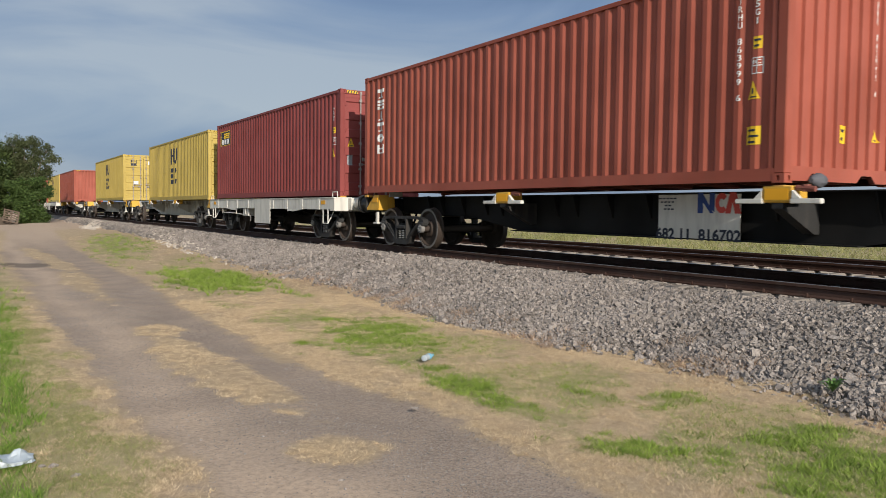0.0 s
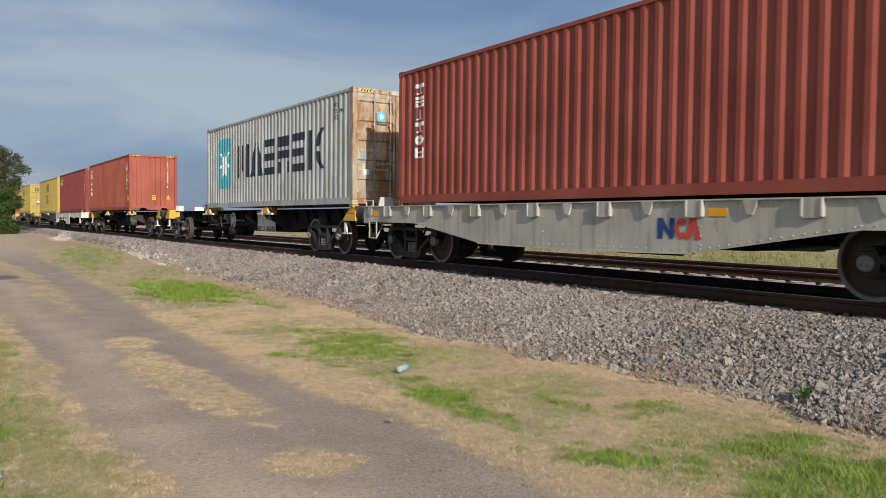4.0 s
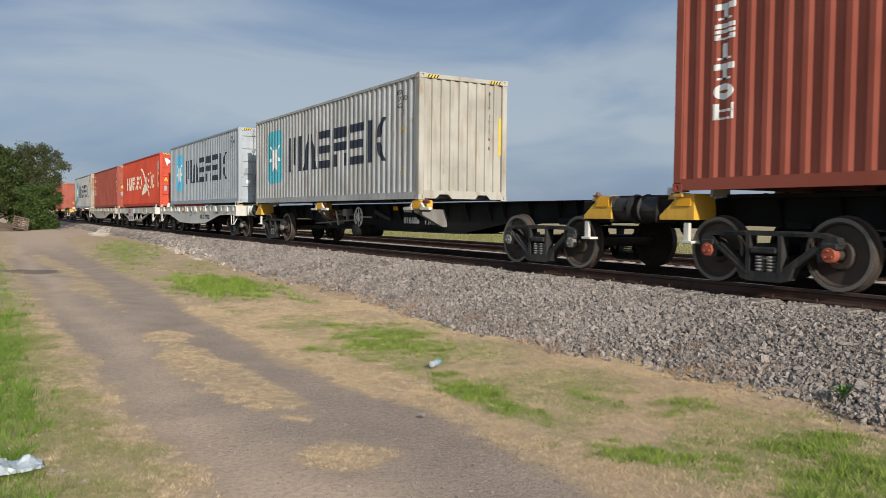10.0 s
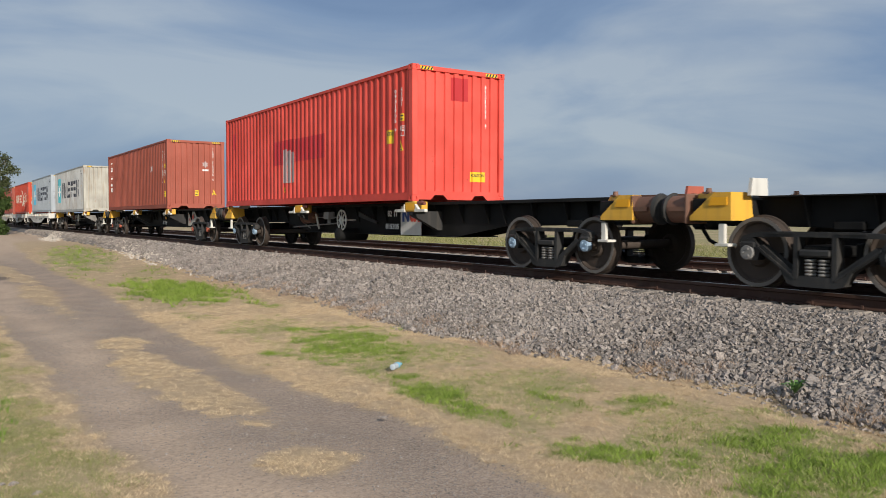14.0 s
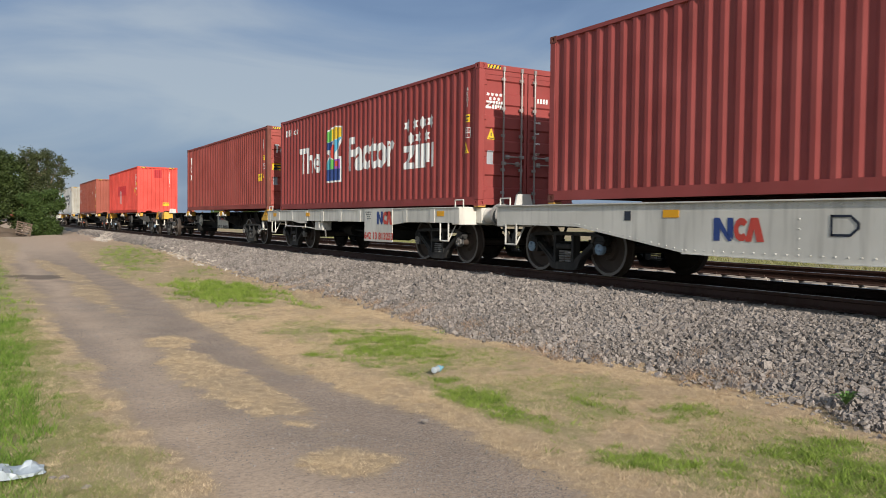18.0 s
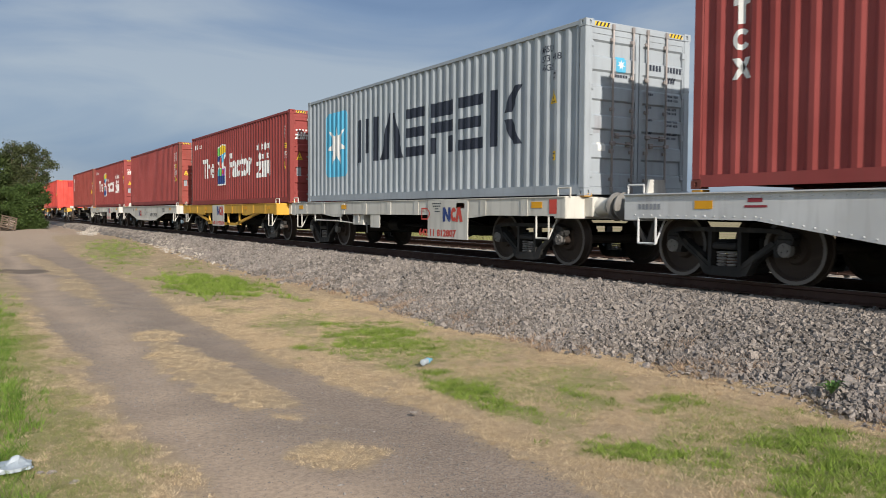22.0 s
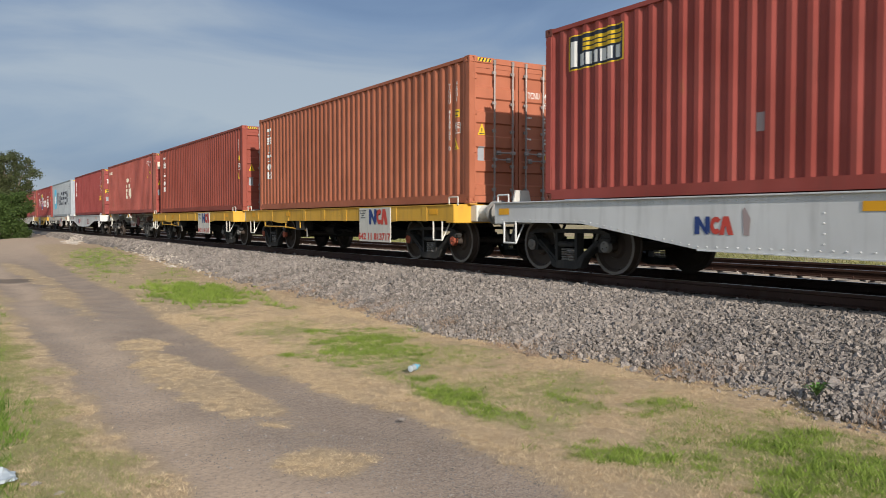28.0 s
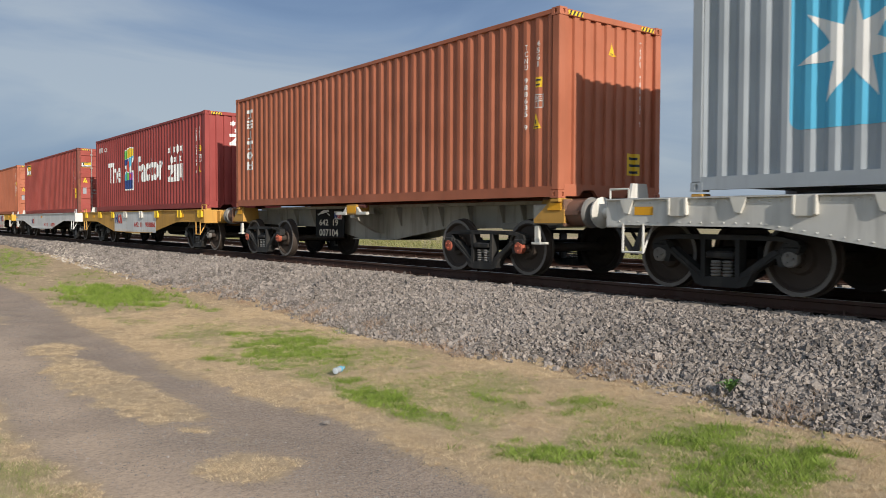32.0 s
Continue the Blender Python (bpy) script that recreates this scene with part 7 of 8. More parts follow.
# ---- numbers and marks on the wagons ----
# wagon: text, paint, start along the train, height, width, letter height, side
NUMBERS = [
    (0, "682 11  816702", "ink", 9.17, 0.47, 1.61, 0.18, -0.622), (1, "682 11  816500", "ink", -11.12, 0.47, 1.55, 0.18, -0.622), (3, "642 11 815423", "ink", -40.76, 0.52, 1.46, 0.16, -1.542),
    (4, "642 12 797522", "ink", -58.84, 0.66, 1.64, 0.18, -1.518), (8, "682 11  816804", "ink", -134.75, 0.47, 1.6, 0.17, -0.622), (9, "642 13 813253", "signred", -152.44, 0.43, 1.61, 0.18, -1.542), (10, "642 12 792143", "ink", -166.63, 0.66, 1.58, 0.18, -1.518),
    (11, "642 11 905604", "signred", -178.67, 0.42, 1.56, 0.15, -1.542), (12, "642 11 812807", "signred", -195.09, 0.42, 1.5, 0.15, -1.542), (14, "642 19 007047", "capred", -220.3, 0.55, 1.4, 0.15, -0.622),
    (15, "642 11 811315", "signred", -238.18, 0.42, 1.5, 0.17, -1.542), (16, "642 11 813717", "signred", -252.29, 0.42, 1.6, 0.17, -1.542), (17, "64 2", "signred", -265.42, 0.57, 0.45, 0.17, -1.518), (17, "12", "signred", -266.06, 0.57, 0.25, 0.15, -1.518), (17, "803791", "signred", -266.97, 0.56, 0.92, 0.17, -1.518),
    (18, "642 11   938886", "signred", -280.47, 0.65, 2.30, 0.17, -1.522), (13, "642 12", "stencilred", -210.22, 0.84, 0.8, 0.15, -1.518), (13, "802330", "stencilred", -210.20, 0.63, 0.94, 0.17, -1.518),
]
for k, s, mat, y, z, w, h, x in NUMBERS:
    put_flat("number", text_patch(s, w, h, 0.035), mat, WAG[k], x - 0.002, y - stand(k)[0], z, "stencilled wagon number")
for k, s, y, z, w, h in ((6, "682 11", -94.13, 0.97, 0.68, 0.17), (6, "817049", -94.13, 0.57, 0.73, 0.17), (7, "682 11", -115.2, 0.92, 0.55, 0.15), (7, "815305", -115.2, 0.62, 0.65, 0.13), (5, "682 11", -75.84, 0.96, 0.75, 0.16), (5, "816686", -75.84, 0.68, 0.82, 0.17)):
    put_flat("number", text_patch(s, w, h, 0.035), "chalk", WAG[k], -0.449, y - stand(k)[0], z, "white stencilled number")
for k, y in ((6, -96.74), (5, -76.92)):
    put_flat("number", text_patch("C 50000", 0.62, 0.09, 0.01), "chalk", WAG[k], -0.449, y - stand(k)[0], 0.80, "white load figures")
    put_flat("number", text_patch("T 20000" if k == 6 else "T 24380", 0.62, 0.09, 0.01), "chalk", WAG[k], -0.449, y - stand(k)[0], 0.67, "white load figures")
for k, y, x in ((0, 9.12, -0.623), (1, -11.12, -0.623), (8, -134.8, -0.623), (9, -152.50, -1.543), (12, -195.65, -1.543), (15, -238.24, -1.543), (16, -252.34, -1.543), (3, -41.66, -1.543)):
    rows = []
    for i, (a, b) in enumerate(((0.0, 0.42), (0.03, 0.36), (0.12, 0.3), (0.1, 0.34))):
        rows += [rect(0.055, 0.022, a + 0.075 * j, 0.16 - 0.055 * i) for j in range(int((b - a) / 0.075))]
    put_flat("small_print", shapes_patch(rows), "ink", WAG[k], x - 0.002, y - stand(k)[0], 0.93, "rows of tiny dark print")
for k, y in ((6, -94.67), (5, -75.35)):
    reflector(WAG[k], y - stand(k)[0], 0.87 if k == 6 else 1.07, -0.447, 0.28, 0.11)
put_flat("painted_plate", shapes_patch([[(0, 0), (0.35, 0), (1.35, 0.3), (1.35, 0.58), (0.1, 0.58), (0, 0.5)]]), "dull", WAG[6], -0.449, -98.25 - stand(6)[0], 0.55, "pale plate with scrawled red and black patches")
put_flat("scrawl", shapes_patch([[(0.2, 0.1), (0.34, 0.14), (0.3, 0.36), (0.18, 0.3)], [(0.62, 0.26), (0.84, 0.3), (0.78, 0.48), (0.6, 0.42)]]), "signred", WAG[6], -0.453, -98.25 - stand(6)[0], 0.55)
put_flat("scrawl", shapes_patch([[(0.38, 0.12), (0.46, 0.14), (0.56, 0.46), (0.46, 0.5)], [(0.9, 0.3), (1.0, 0.32), (0.98, 0.5), (0.9, 0.46)]]), "ink", WAG[6], -0.453, -98.25 - stand(6)[0], 0.55)
put_flat("marking", sheet(0.2, 0.24), "signred", WAG[12], -1.529, -stand(12)[1] + 0.62, 0.9, "faded red painted square")
put_flat("number", row_of([("bar", 0.075 * i, 0, 0.05, 0.08, 0) for i in range(6)]), "plate", WAG[13], -1.519, stand(13)[1] - 0.5, 0.97, "row of faint grey figures")
put_flat("marking", row_of([("bar", 0, 0, 0.34, 0.03, 0), ("bar", 0.05, 0.07, 0.22, 0.05, 0)]), "stencilred", WAG[13], -1.519, stand(13)[1] - 2.35, 0.99, "small red stencil marks")
part("hanging_plate", Geo().box(-1.51, -1.495, -193.13 - stand(12)[0], -192.63 - stand(12)[0], 0.55, 0.87, 0.004), "white", WAG[12], "blank white hanging plate")
put_flat("marking", shapes_patch([[(0, 0.16), (0.03, 0.2), (0.12, 0.06), (0.1, -0.16), (0.02, -0.15)]]), "bare", WAG[17], -1.52, -263.13 - stand(17)[0], 0.84, "bare scrape in the paint")
put_flat("plate", sheet(0.36, 0.19), "pale", WAG[19], -0.6235, -293.01 - stand(19)[0], 0.92, "small pale plate")
put_flat("emblem", shapes_patch([[(0, 0.05), (0.08, 0.06), (0.2, 0.11), (0.34, 0.145), (0.46, 0.14), (0.48, 0.11), (0.40, 0.08), (0.26, 0.05), (0.16, 0.045), (0.06, 0.03)], [(0.44, 0.14), (0.54, 0.15), (0.58, 0.11), (0.54, 0.09), (0.46, 0.11)], [(0.42, 0.09), (0.46, 0.09), (0.62, 0.02), (0.60, 0.0)], [(0.02, 0.04), (0.14, 0.06), (0.16, 0.045), (0.04, 0.015)]]), "chalk", WAG[19], -0.6235, -292.19 - stand(19)[0], 1.0, "white leaping emblem shape")
put_flat("number", text_patch("642  19", 0.9, 0.15, 0.02), "cream", WAG[19], -0.624, -292.29 - stand(19)[0], 0.77, "pale stencilled number")
put_flat("number", text_patch("007104", 0.9, 0.17, 0.02), "cream", WAG[19], -0.624, -292.29 - stand(19)[0], 0.52, "pale stencilled number")
for k, y, z, s, x in ((0, 8.35, 0.88, 0.79, -0.623), (1, -11.85, 0.84, 0.78, -0.623), (2, -29.61, 0.67, 0.75, -1.519), (3, -40.68, 0.85, 0.8, -1.543), (4, -55.51, 0.92, 0.43, -1.519), (7, -116.3, 0.80, 0.8, -0.623), (8, -135.0, 0.84, 0.78, -0.623), (9, -153.17, 0.80, 0.82, -1.543), (10, -163.51, 0.67, 0.8, -1.519),
                      (11, -179.26, 0.78, 0.88, -1.543), (12, -196.08, 0.73, 0.76, -1.543), (13, -205.99, 0.68, 0.80, -1.519), (14, -220.85, 0.80, 0.78, -0.623), (15, -238.76, 0.78, 0.94, -1.543), (16, -252.85, 0.78, 0.92, -1.543), (17, -262.38, 0.69, 0.62, -1.519),
                      (18, -278.13, 0.76, 0.88, -1.522), (19, -293.02, 0.94, 0.34, -0.6255)):
    rail_mark(WAG[k], x - 0.002, y - stand(k)[0], z, s)
for k, y in ((3, -43.09), (10, -165.20), (4, -57.00), (12, -195.19), (13, -207.15)):
    put_flat("marking", shapes_patch([rect(0.25, 0.03), rect(0.25, 0.03, 0, 0.22), rect(0.03, 0.25), [(0.25, 0), (0.36, 0.09), (0.36, 0.16), (0.25, 0.25), (0.25, 0.21), (0.32, 0.15), (0.32, 0.10), (0.25, 0.04)]]), "signred" if k in (12, 13) else "ink", WAG[k], -1.545 if k in (3, 12) else -1.521, y - stand(k)[0], 0.76, "outlined tag mark")
for k, y in ((10, -161.80), (20, -305.93)):
    put_flat("marking", sheet(0.14, 0.14), "ink", WAG[k], -1.521, y - stand(k)[0], 0.93)
for k in (4, 10):
    put_flat("number", text_patch("C 50000 K", 0.75, 0.09, 0.01), "ink", WAG[k], -1.521, stand(k)[1] - 11.2, 1.0, "load figures")
    put_flat("number", text_patch("T 20000 K", 0.75, 0.09, 0.01), "ink", WAG[k], -1.521, stand(k)[1] - 11.2, 0.88, "load figures")
for k in (2, 4, 10, 13, 17, 18, 20):
    h = stand(k)[1]
    for y in {4: (1.3, -1.8), 10: (h - 4.6, -h + 1.5), 13: (h - 1.7, -h + 1.7), 17: (0.0, h - 0.5), 18: (h - 2.0, -h + 2.0)}.get(k, (h - 0.85, h - 4.6, -h + 4.4, -h + 0.9)):
        reflector(WAG[k], y, 1.03, -1.519)
    end_plate(WAG[k], h - 0.34)
for k in (9, 12, 15, 16, 3, 11):
    h = stand(k)[1]
    for y in (h - 4.0, -h + 3.4):
        reflector(WAG[k], y, 1.05, -1.536)
for k in (0, 1, 5, 6, 7, 8):
    h = stand(k)[1]
    g = Geo().prism([(-0.92, 1.19), (-0.55, 1.19), (-0.57, 1.42), (-0.88, 1.42)], "y", h - 0.90, h - 0.85)
    part("bridge_plate", g, "pale", WAG[k], "upright folding plate")
    part("bridge_plate", Geo().prism([(0.5, 1.19), (0.95, 1.19), (0.93, 1.42), (0.55, 1.42)], "y", -h + 0.40, -h + 0.45), "brick" if k == 7 else "chalk", WAG[k], "upright folding plate")
# seats between deck and container
for k in CAR:
    w, (yw, h) = WAG[k], stand(k)
    if w.name.startswith("container_wagon"):
        for e in (OFF[k] + 0.09, OFF[k] + LEN - 0.09):
            for s in (-1, 1):
                part("corner_seat", kept("corner_seat", lambda: Geo().box(-0.09, 0.09, -0.09, 0.09, 0, 0.06, 0.01)), "ochre", w).location = (s * 1.12, e - yw, 1.185)
part("tarpaulin", Geo().lathe((-0.9, OFF[0] - 0.25 - stand(0)[0], 1.3), [(-0.14, 0.03), (-0.1, 0.07), (0.0, 0.10), (0.1, 0.07), (0.15, 0.02)], 9), "cloth", WAG[0], "bundle of grey rag on the frame")


# ---- plants ----
def leaf_material(name, lo, hi, rough=0.6):
    m, n, l, b = material(name)
    geo = n.new("ShaderNodeNewGeometry")
    col = blend(n, l, geo.outputs["Random Per Island"], lo, hi)
    nz = node(n, "ShaderNodeTexNoise", Scale=0.8, Detail=3.0)
    l.new(n.new("ShaderNodeTexCoord").outputs["Object"], nz.inputs["Vector"])
    col = blend(n, l, ramp(n, l, nz.outputs["Fac"], 0.35, 0.7), col, tuple((a + c) * 0.4 for a, c in zip(lo, hi)))
    l.new(col, b.inputs["Base Color"])
    b.inputs["Roughness"].default_value = rough
    b.inputs["Specular IOR Level"].default_value = 0.25
    tr = n.new("ShaderNodeBsdfTranslucent")
    l.new(col, tr.inputs["Color"])
    mx = n.new("ShaderNodeMixShader")
    mx.inputs[0].default_value = 0.25
    l.new(b.outputs[0], mx.inputs[1]), l.new(tr.outputs[0], mx.inputs[2])
    l.new(mx.outputs[0], n["Material Output"].inputs["Surface"])
    return m


LEAF = leaf_material("dark_green_leaves", (0.02, 0.036, 0.010), (0.085, 0.115, 0.03))
IVY = leaf_material("mid_green_leaves", (0.022, 0.045, 0.011), (0.11, 0.165, 0.042))
OLIVE = leaf_material("olive_green_leaves", (0.035, 0.048, 0.018), (0.12, 0.135, 0.055))
WEED = leaf_material("bright_green_weed_leaves", (0.09, 0.19, 0.05), (0.22, 0.37, 0.11))
WEEDM = leaf_material("tall_weeds", (0.14, 0.17, 0.05), (0.42, 0.38, 0.16))


def turf_material(name, lo, hi):
    """Grass whose tufts differ in tone, their blades a little."""
    m, n, l, b = material(name)
    tuft = n.new("ShaderNodeAttribute")
    tuft.attribute_name = "tone"
    geo = n.new("ShaderNodeNewGeometry")
    each = n.new("ShaderNodeMath")
    each.operation = "MULTIPLY_ADD"
    each.inputs[1].default_value, each.inputs[2].default_value = 0.35, 0.0
    l.new(geo.outputs["Random Per Island"], each.inputs[0])
    both = n.new("ShaderNodeMath")
    both.operation = "MULTIPLY_ADD"
    both.inputs[1].default_value = 0.65
    l.new(tuft.outputs["Fac"], both.inputs[0]), l.new(each.outputs[0], both.inputs[2])
    col = blend(n, l, both.outputs[0], lo, hi)
    l.new(col, b.inputs["Base Color"])
    b.inputs["Roughness"].default_value = 0.75
    b.inputs["Specular IOR Level"].default_value = 0.2
    tr = n.new("ShaderNodeBsdfTranslucent")
    l.new(col, tr.inputs["Color"])
    mx = n.new("ShaderNodeMixShader")
    mx.inputs[0].default_value = 0.2
    l.new(b.outputs[0], mx.inputs[1]), l.new(tr.outputs[0], mx.inputs[2])
    l.new(mx.outputs[0], n["Material Output"].inputs["Surface"])
    return m


GRASS = turf_material("green_grass", (0.075, 0.125, 0.016), (0.33, 0.43, 0.08))
LUSH = turf_material("deep_green_grass", (0.05, 0.10, 0.012), (0.25, 0.37, 0.065))
DULL = turf_material("dull_olive_grass", (0.12, 0.135, 0.04), (0.37, 0.365, 0.15))
DRY = turf_material("dry_straw_grass", (0.32, 0.235, 0.142), (0.77, 0.605, 0.395))
STALK = turf_material("brown_dead_stalks", (0.20, 0.135, 0.09), (0.55, 0.39, 0.27))


def blades(name, n, xr, yr, height, width, want, mat, label, seed, power=1.0, ground=None, tuft=9, loose=0.02, flat=(0.3, 1.8)):
    """Tufts of grass blades where want(x, y) says so."""
    rng = np.random.RandomState(seed)
    n = n // tuft
    x, y = rng.uniform(*xr, n), yr[0] + (yr[1] - yr[0]) * rng.uniform(0, 1, n) ** power
    keep = rng.uniform(0, 1, n) < want(x, y)
    x, y = np.repeat(x[keep], tuft), np.repeat(y[keep], tuft)
    tone = np.repeat(rng.uniform(0, 1, keep.sum()), tuft)
    size = np.repeat(rng.uniform(0.6, 1.3, keep.sum()), tuft)
    k = len(x)
    x, y = x + rng.normal(0, loose, k), y + rng.normal(0, loose, k)
    z = np.maximum(land(x, y), np.where(x > toe(y), shoulder_height(x, y) - 0.03, -1)) if ground is None else ground(x, y)
    h = rng.uniform(*height, k) * size * np.clip(1 + 0.3 * waves(x, y, seed + 1, 3.0), 0.4, 2)
    a, lean, wd = rng.uniform(0, 6.283, k), rng.uniform(*flat, k) * h, rng.uniform(*width, k)
    t = rng.uniform(0, 6.283, k)
    p0, p1 = np.stack([x - wd * np.cos(a), y - wd * np.sin(a), z - 0.01], 1), np.stack([x + wd * np.cos(a), y + wd * np.sin(a), z - 0.01], 1)
    p2 = np.stack([x + lean * np.cos(t), y + lean * np.sin(t), z + h], 1)
    v = np.stack([p0, p1, p2], 1).reshape(-1, 3)
    me = bpy.data.meshes.new(name)
    me.from_pydata(v.tolist(), [], np.arange(3 * k).reshape(-1, 3).tolist())
    me.attributes.new("tone", "FLOAT", "POINT").data.foreach_set("value", np.repeat(tone, 3).astype(np.float32))
    me.materials.append(mat)
    return tagged(new(name, me), label, "grass", kind="stuff")


def near_toe(x, y):
    return smoothstep(0.6, -0.2, x - toe(y) - 0.35 * waves(x, y, 41, 2.5))


def want_green(x, y):
    r, g = masks(x, y)
    return g ** 1.2 * near_toe(x, y)


def want_lush(x, y):
    r, g = masks(x, y)
    return smoothstep(0.5, 0.9, g) * near_toe(x, y)


def want_verge(x, y):
    r, g = masks(x, y)
    return verge(x, y) * (1 - r)


def want_dull(x, y):
    r, g = masks(x, y)
    return smoothstep(0.1, 0.4, g) * (1 - 0.7 * verge(x, y)) * (0.35 + 0.65 * smoothstep(-0.5, 0.5, waves(x, y, 45, 6.0)))


def want_dry(x, y):
    r, g = masks(x, y)
    return np.clip(1 - 1.4 * r, 0, 1) * (1 - 0.8 * g) * near_toe(x, y) * (0.35 + 0.65 * smoothstep(-0.6, 0.3, waves(x, y, 42, 4.0)))


def over_stones(x, y):
    """Dead growth creeping up over the lowest stones."""
    return smoothstep(0.6, 0.0, abs(x - toe(y) - 0.2)) * smoothstep(-0.2, 0.6, waves(x, y, 43, 3.0))


MATTED = (0.5, 3.2)
blades("dry_grass", 520000, (3.0, 6.8), (2.2, 14), (0.006, 0.02), (0.002, 0.0042), want_dry, DRY, "short matted straw-coloured grass beside the road", 31, 1.25, None, 10, 0.016, MATTED)
blades("dry_grass", 260000, (-0.6, 2.6), (3.8, 14), (0.006, 0.02), (0.002, 0.0042), want_dry, DRY, "short matted straw-coloured grass on the road's edge and crown", 32, 1.25, None, 10, 0.016, MATTED)
blades("dry_grass", 70000, (-1.5, 7.5), (14, 44), (0.008, 0.03), (0.004, 0.008), want_dry, DRY, "straw-coloured dry grass farther along the road", 33, 1.5, None, 9, 0.05, (0.8, 3.5))
blades("green_grass", 130000, (3.2, 6.2), (2.2, 14), (0.010, 0.03), (0.002, 0.004), want_green, GRASS, "patches of fresh green grass beside the stone bed", 34, 1.2, None, 9, 0.03, (0.5, 2.6))
blades("green_grass", 100000, (3.2, 6.2), (2.2, 14), (0.02, 0.06), (0.0025, 0.0055), want_lush, GRASS, "lush clumps of fresh green grass by the stones", 46, 1.2, None, 12, 0.03, (0.4, 2.2))
blades("dull_grass", 230000, (-1.2, 1.1), (3.8, 14), (0.008, 0.03), (0.002, 0.004), want_dull, DULL, "dull olive grass mixed with straw at the road's edge", 35, 1.2, None, 7, 0.03, (0.6, 3.0))
blades("green_grass", 60000, (-1.2, 0.9), (3.8, 14), (0.03, 0.09), (0.003, 0.006), want_verge, LUSH, "tall fresh green grass at the road's edge", 47, 1.0, None, 12, 0.035, (0.3, 1.6))
blades("green_grass", 60000, (-1.5, 8.0), (14, 60), (0.03, 0.10), (0.005, 0.011), want_green, GRASS, "patches of green grass farther along the road", 36, 1.5, None, 9, 0.04)
blades("green_grass", 30000, (3.2, 6.4), (13, 22), (0.05, 0.10), (0.005, 0.009), want_lush, GRASS, "lush clump of green grass near the bank", 48)
blades("green_grass", 50000, (-6, 0.9), (-4, 3.8), (0.02, 0.06), (0.003, 0.006), want_green, GRASS, "rough green grass beside the road", 51)
blades("green_grass", 40000, (-6, -1.2), (3.8, 14), (0.02, 0.06), (0.003, 0.006), want_green, GRASS, "rough green grass beside the road", 52)
blades("dry_grass", 50000, (-6, 6.6), (-4, 2.2), (0.008, 0.03), (0.003, 0.005), want_dry, DRY, "short straw-coloured dry grass round the road", 53)
blades("dry_stalks", 90000, (5.3, 7.4), (2.5, 20), (0.03, 0.10), (0.0025, 0.005), over_stones, STALK, "thin brown dead stalks at the foot of the stones", 37)
blades("tall_weeds", 60000, (16.8, 34), (6, 60), (0.08, 0.45), (0.006, 0.016), lambda x, y: 0.3 + 0.7 * smoothstep(-0.2, 0.6, waves(x, y, 44, 0.9)), WEEDM, "tall mixed weeds and grass beyond the second track", 38, 1.0, lambda x, y: land(x, y), 6, 0.08)


def small_plant(name, label, x, y, z, n, size, seed, mat=None):
    """A tuft of broad leaves rising from one root."""
    rng = random.Random(seed)
    g = Geo()
    for k in range(n):
        a, t = rng.uniform(0, 6.283), rng.uniform(0.5, 1.0) * size
        dx, dy, w = math.cos(a) * t, math.sin(a) * t, 0.016 * size / 0.15
        up = rng.uniform(0.5, 1.0) * size
        px, py = -math.sin(a) * w, math.cos(a) * w
        g.add([(0, 0, 0), (dx * 0.5 + px, dy * 0.5 + py, up * 0.8), (dx, dy, up * 0.75), (dx * 0.5 - px, dy * 0.5 - py, up * 0.8)], [(0, 1, 2, 3)])
    me = g.mesh(name)
    ob = new(name, me)
    ob.material_slots[0].link = "OBJECT"
    ob.material_slots[0].material = mat or WEED
    ob.location = (x, y, z)
    return tagged(ob, label, "weed")


def on_stones(x, y):
    return float(shoulder_height(np.array([x]), np.array([y]))[0])


small_plant("weed", "small leafy green weed growing among the stones", 6.47, 4.19, on_stones(6.47, 4.19), 26, 0.16, 4)


def branch(g, rng, p, d, length, r, depth, tips):
    q = p + d * length
    g.cyl(p, q, r, r * 0.62, 6)
    if depth == 0:
        tips.append(q)
        return
    for k in range(rng.choice((2, 3, 3))):
        nd = (d + Vector((rng.uniform(-0.8, 0.8), rng.uniform(-0.8, 0.8), rng.uniform(-0.25, 0.6)))).normalized()
        branch(g, rng, p + d * length * rng.uniform(0.6, 1.0), nd, length * rng.uniform(0.6, 0.82), r * 0.58, depth - 1, tips)
        tips.append(p + d * length * 0.8)


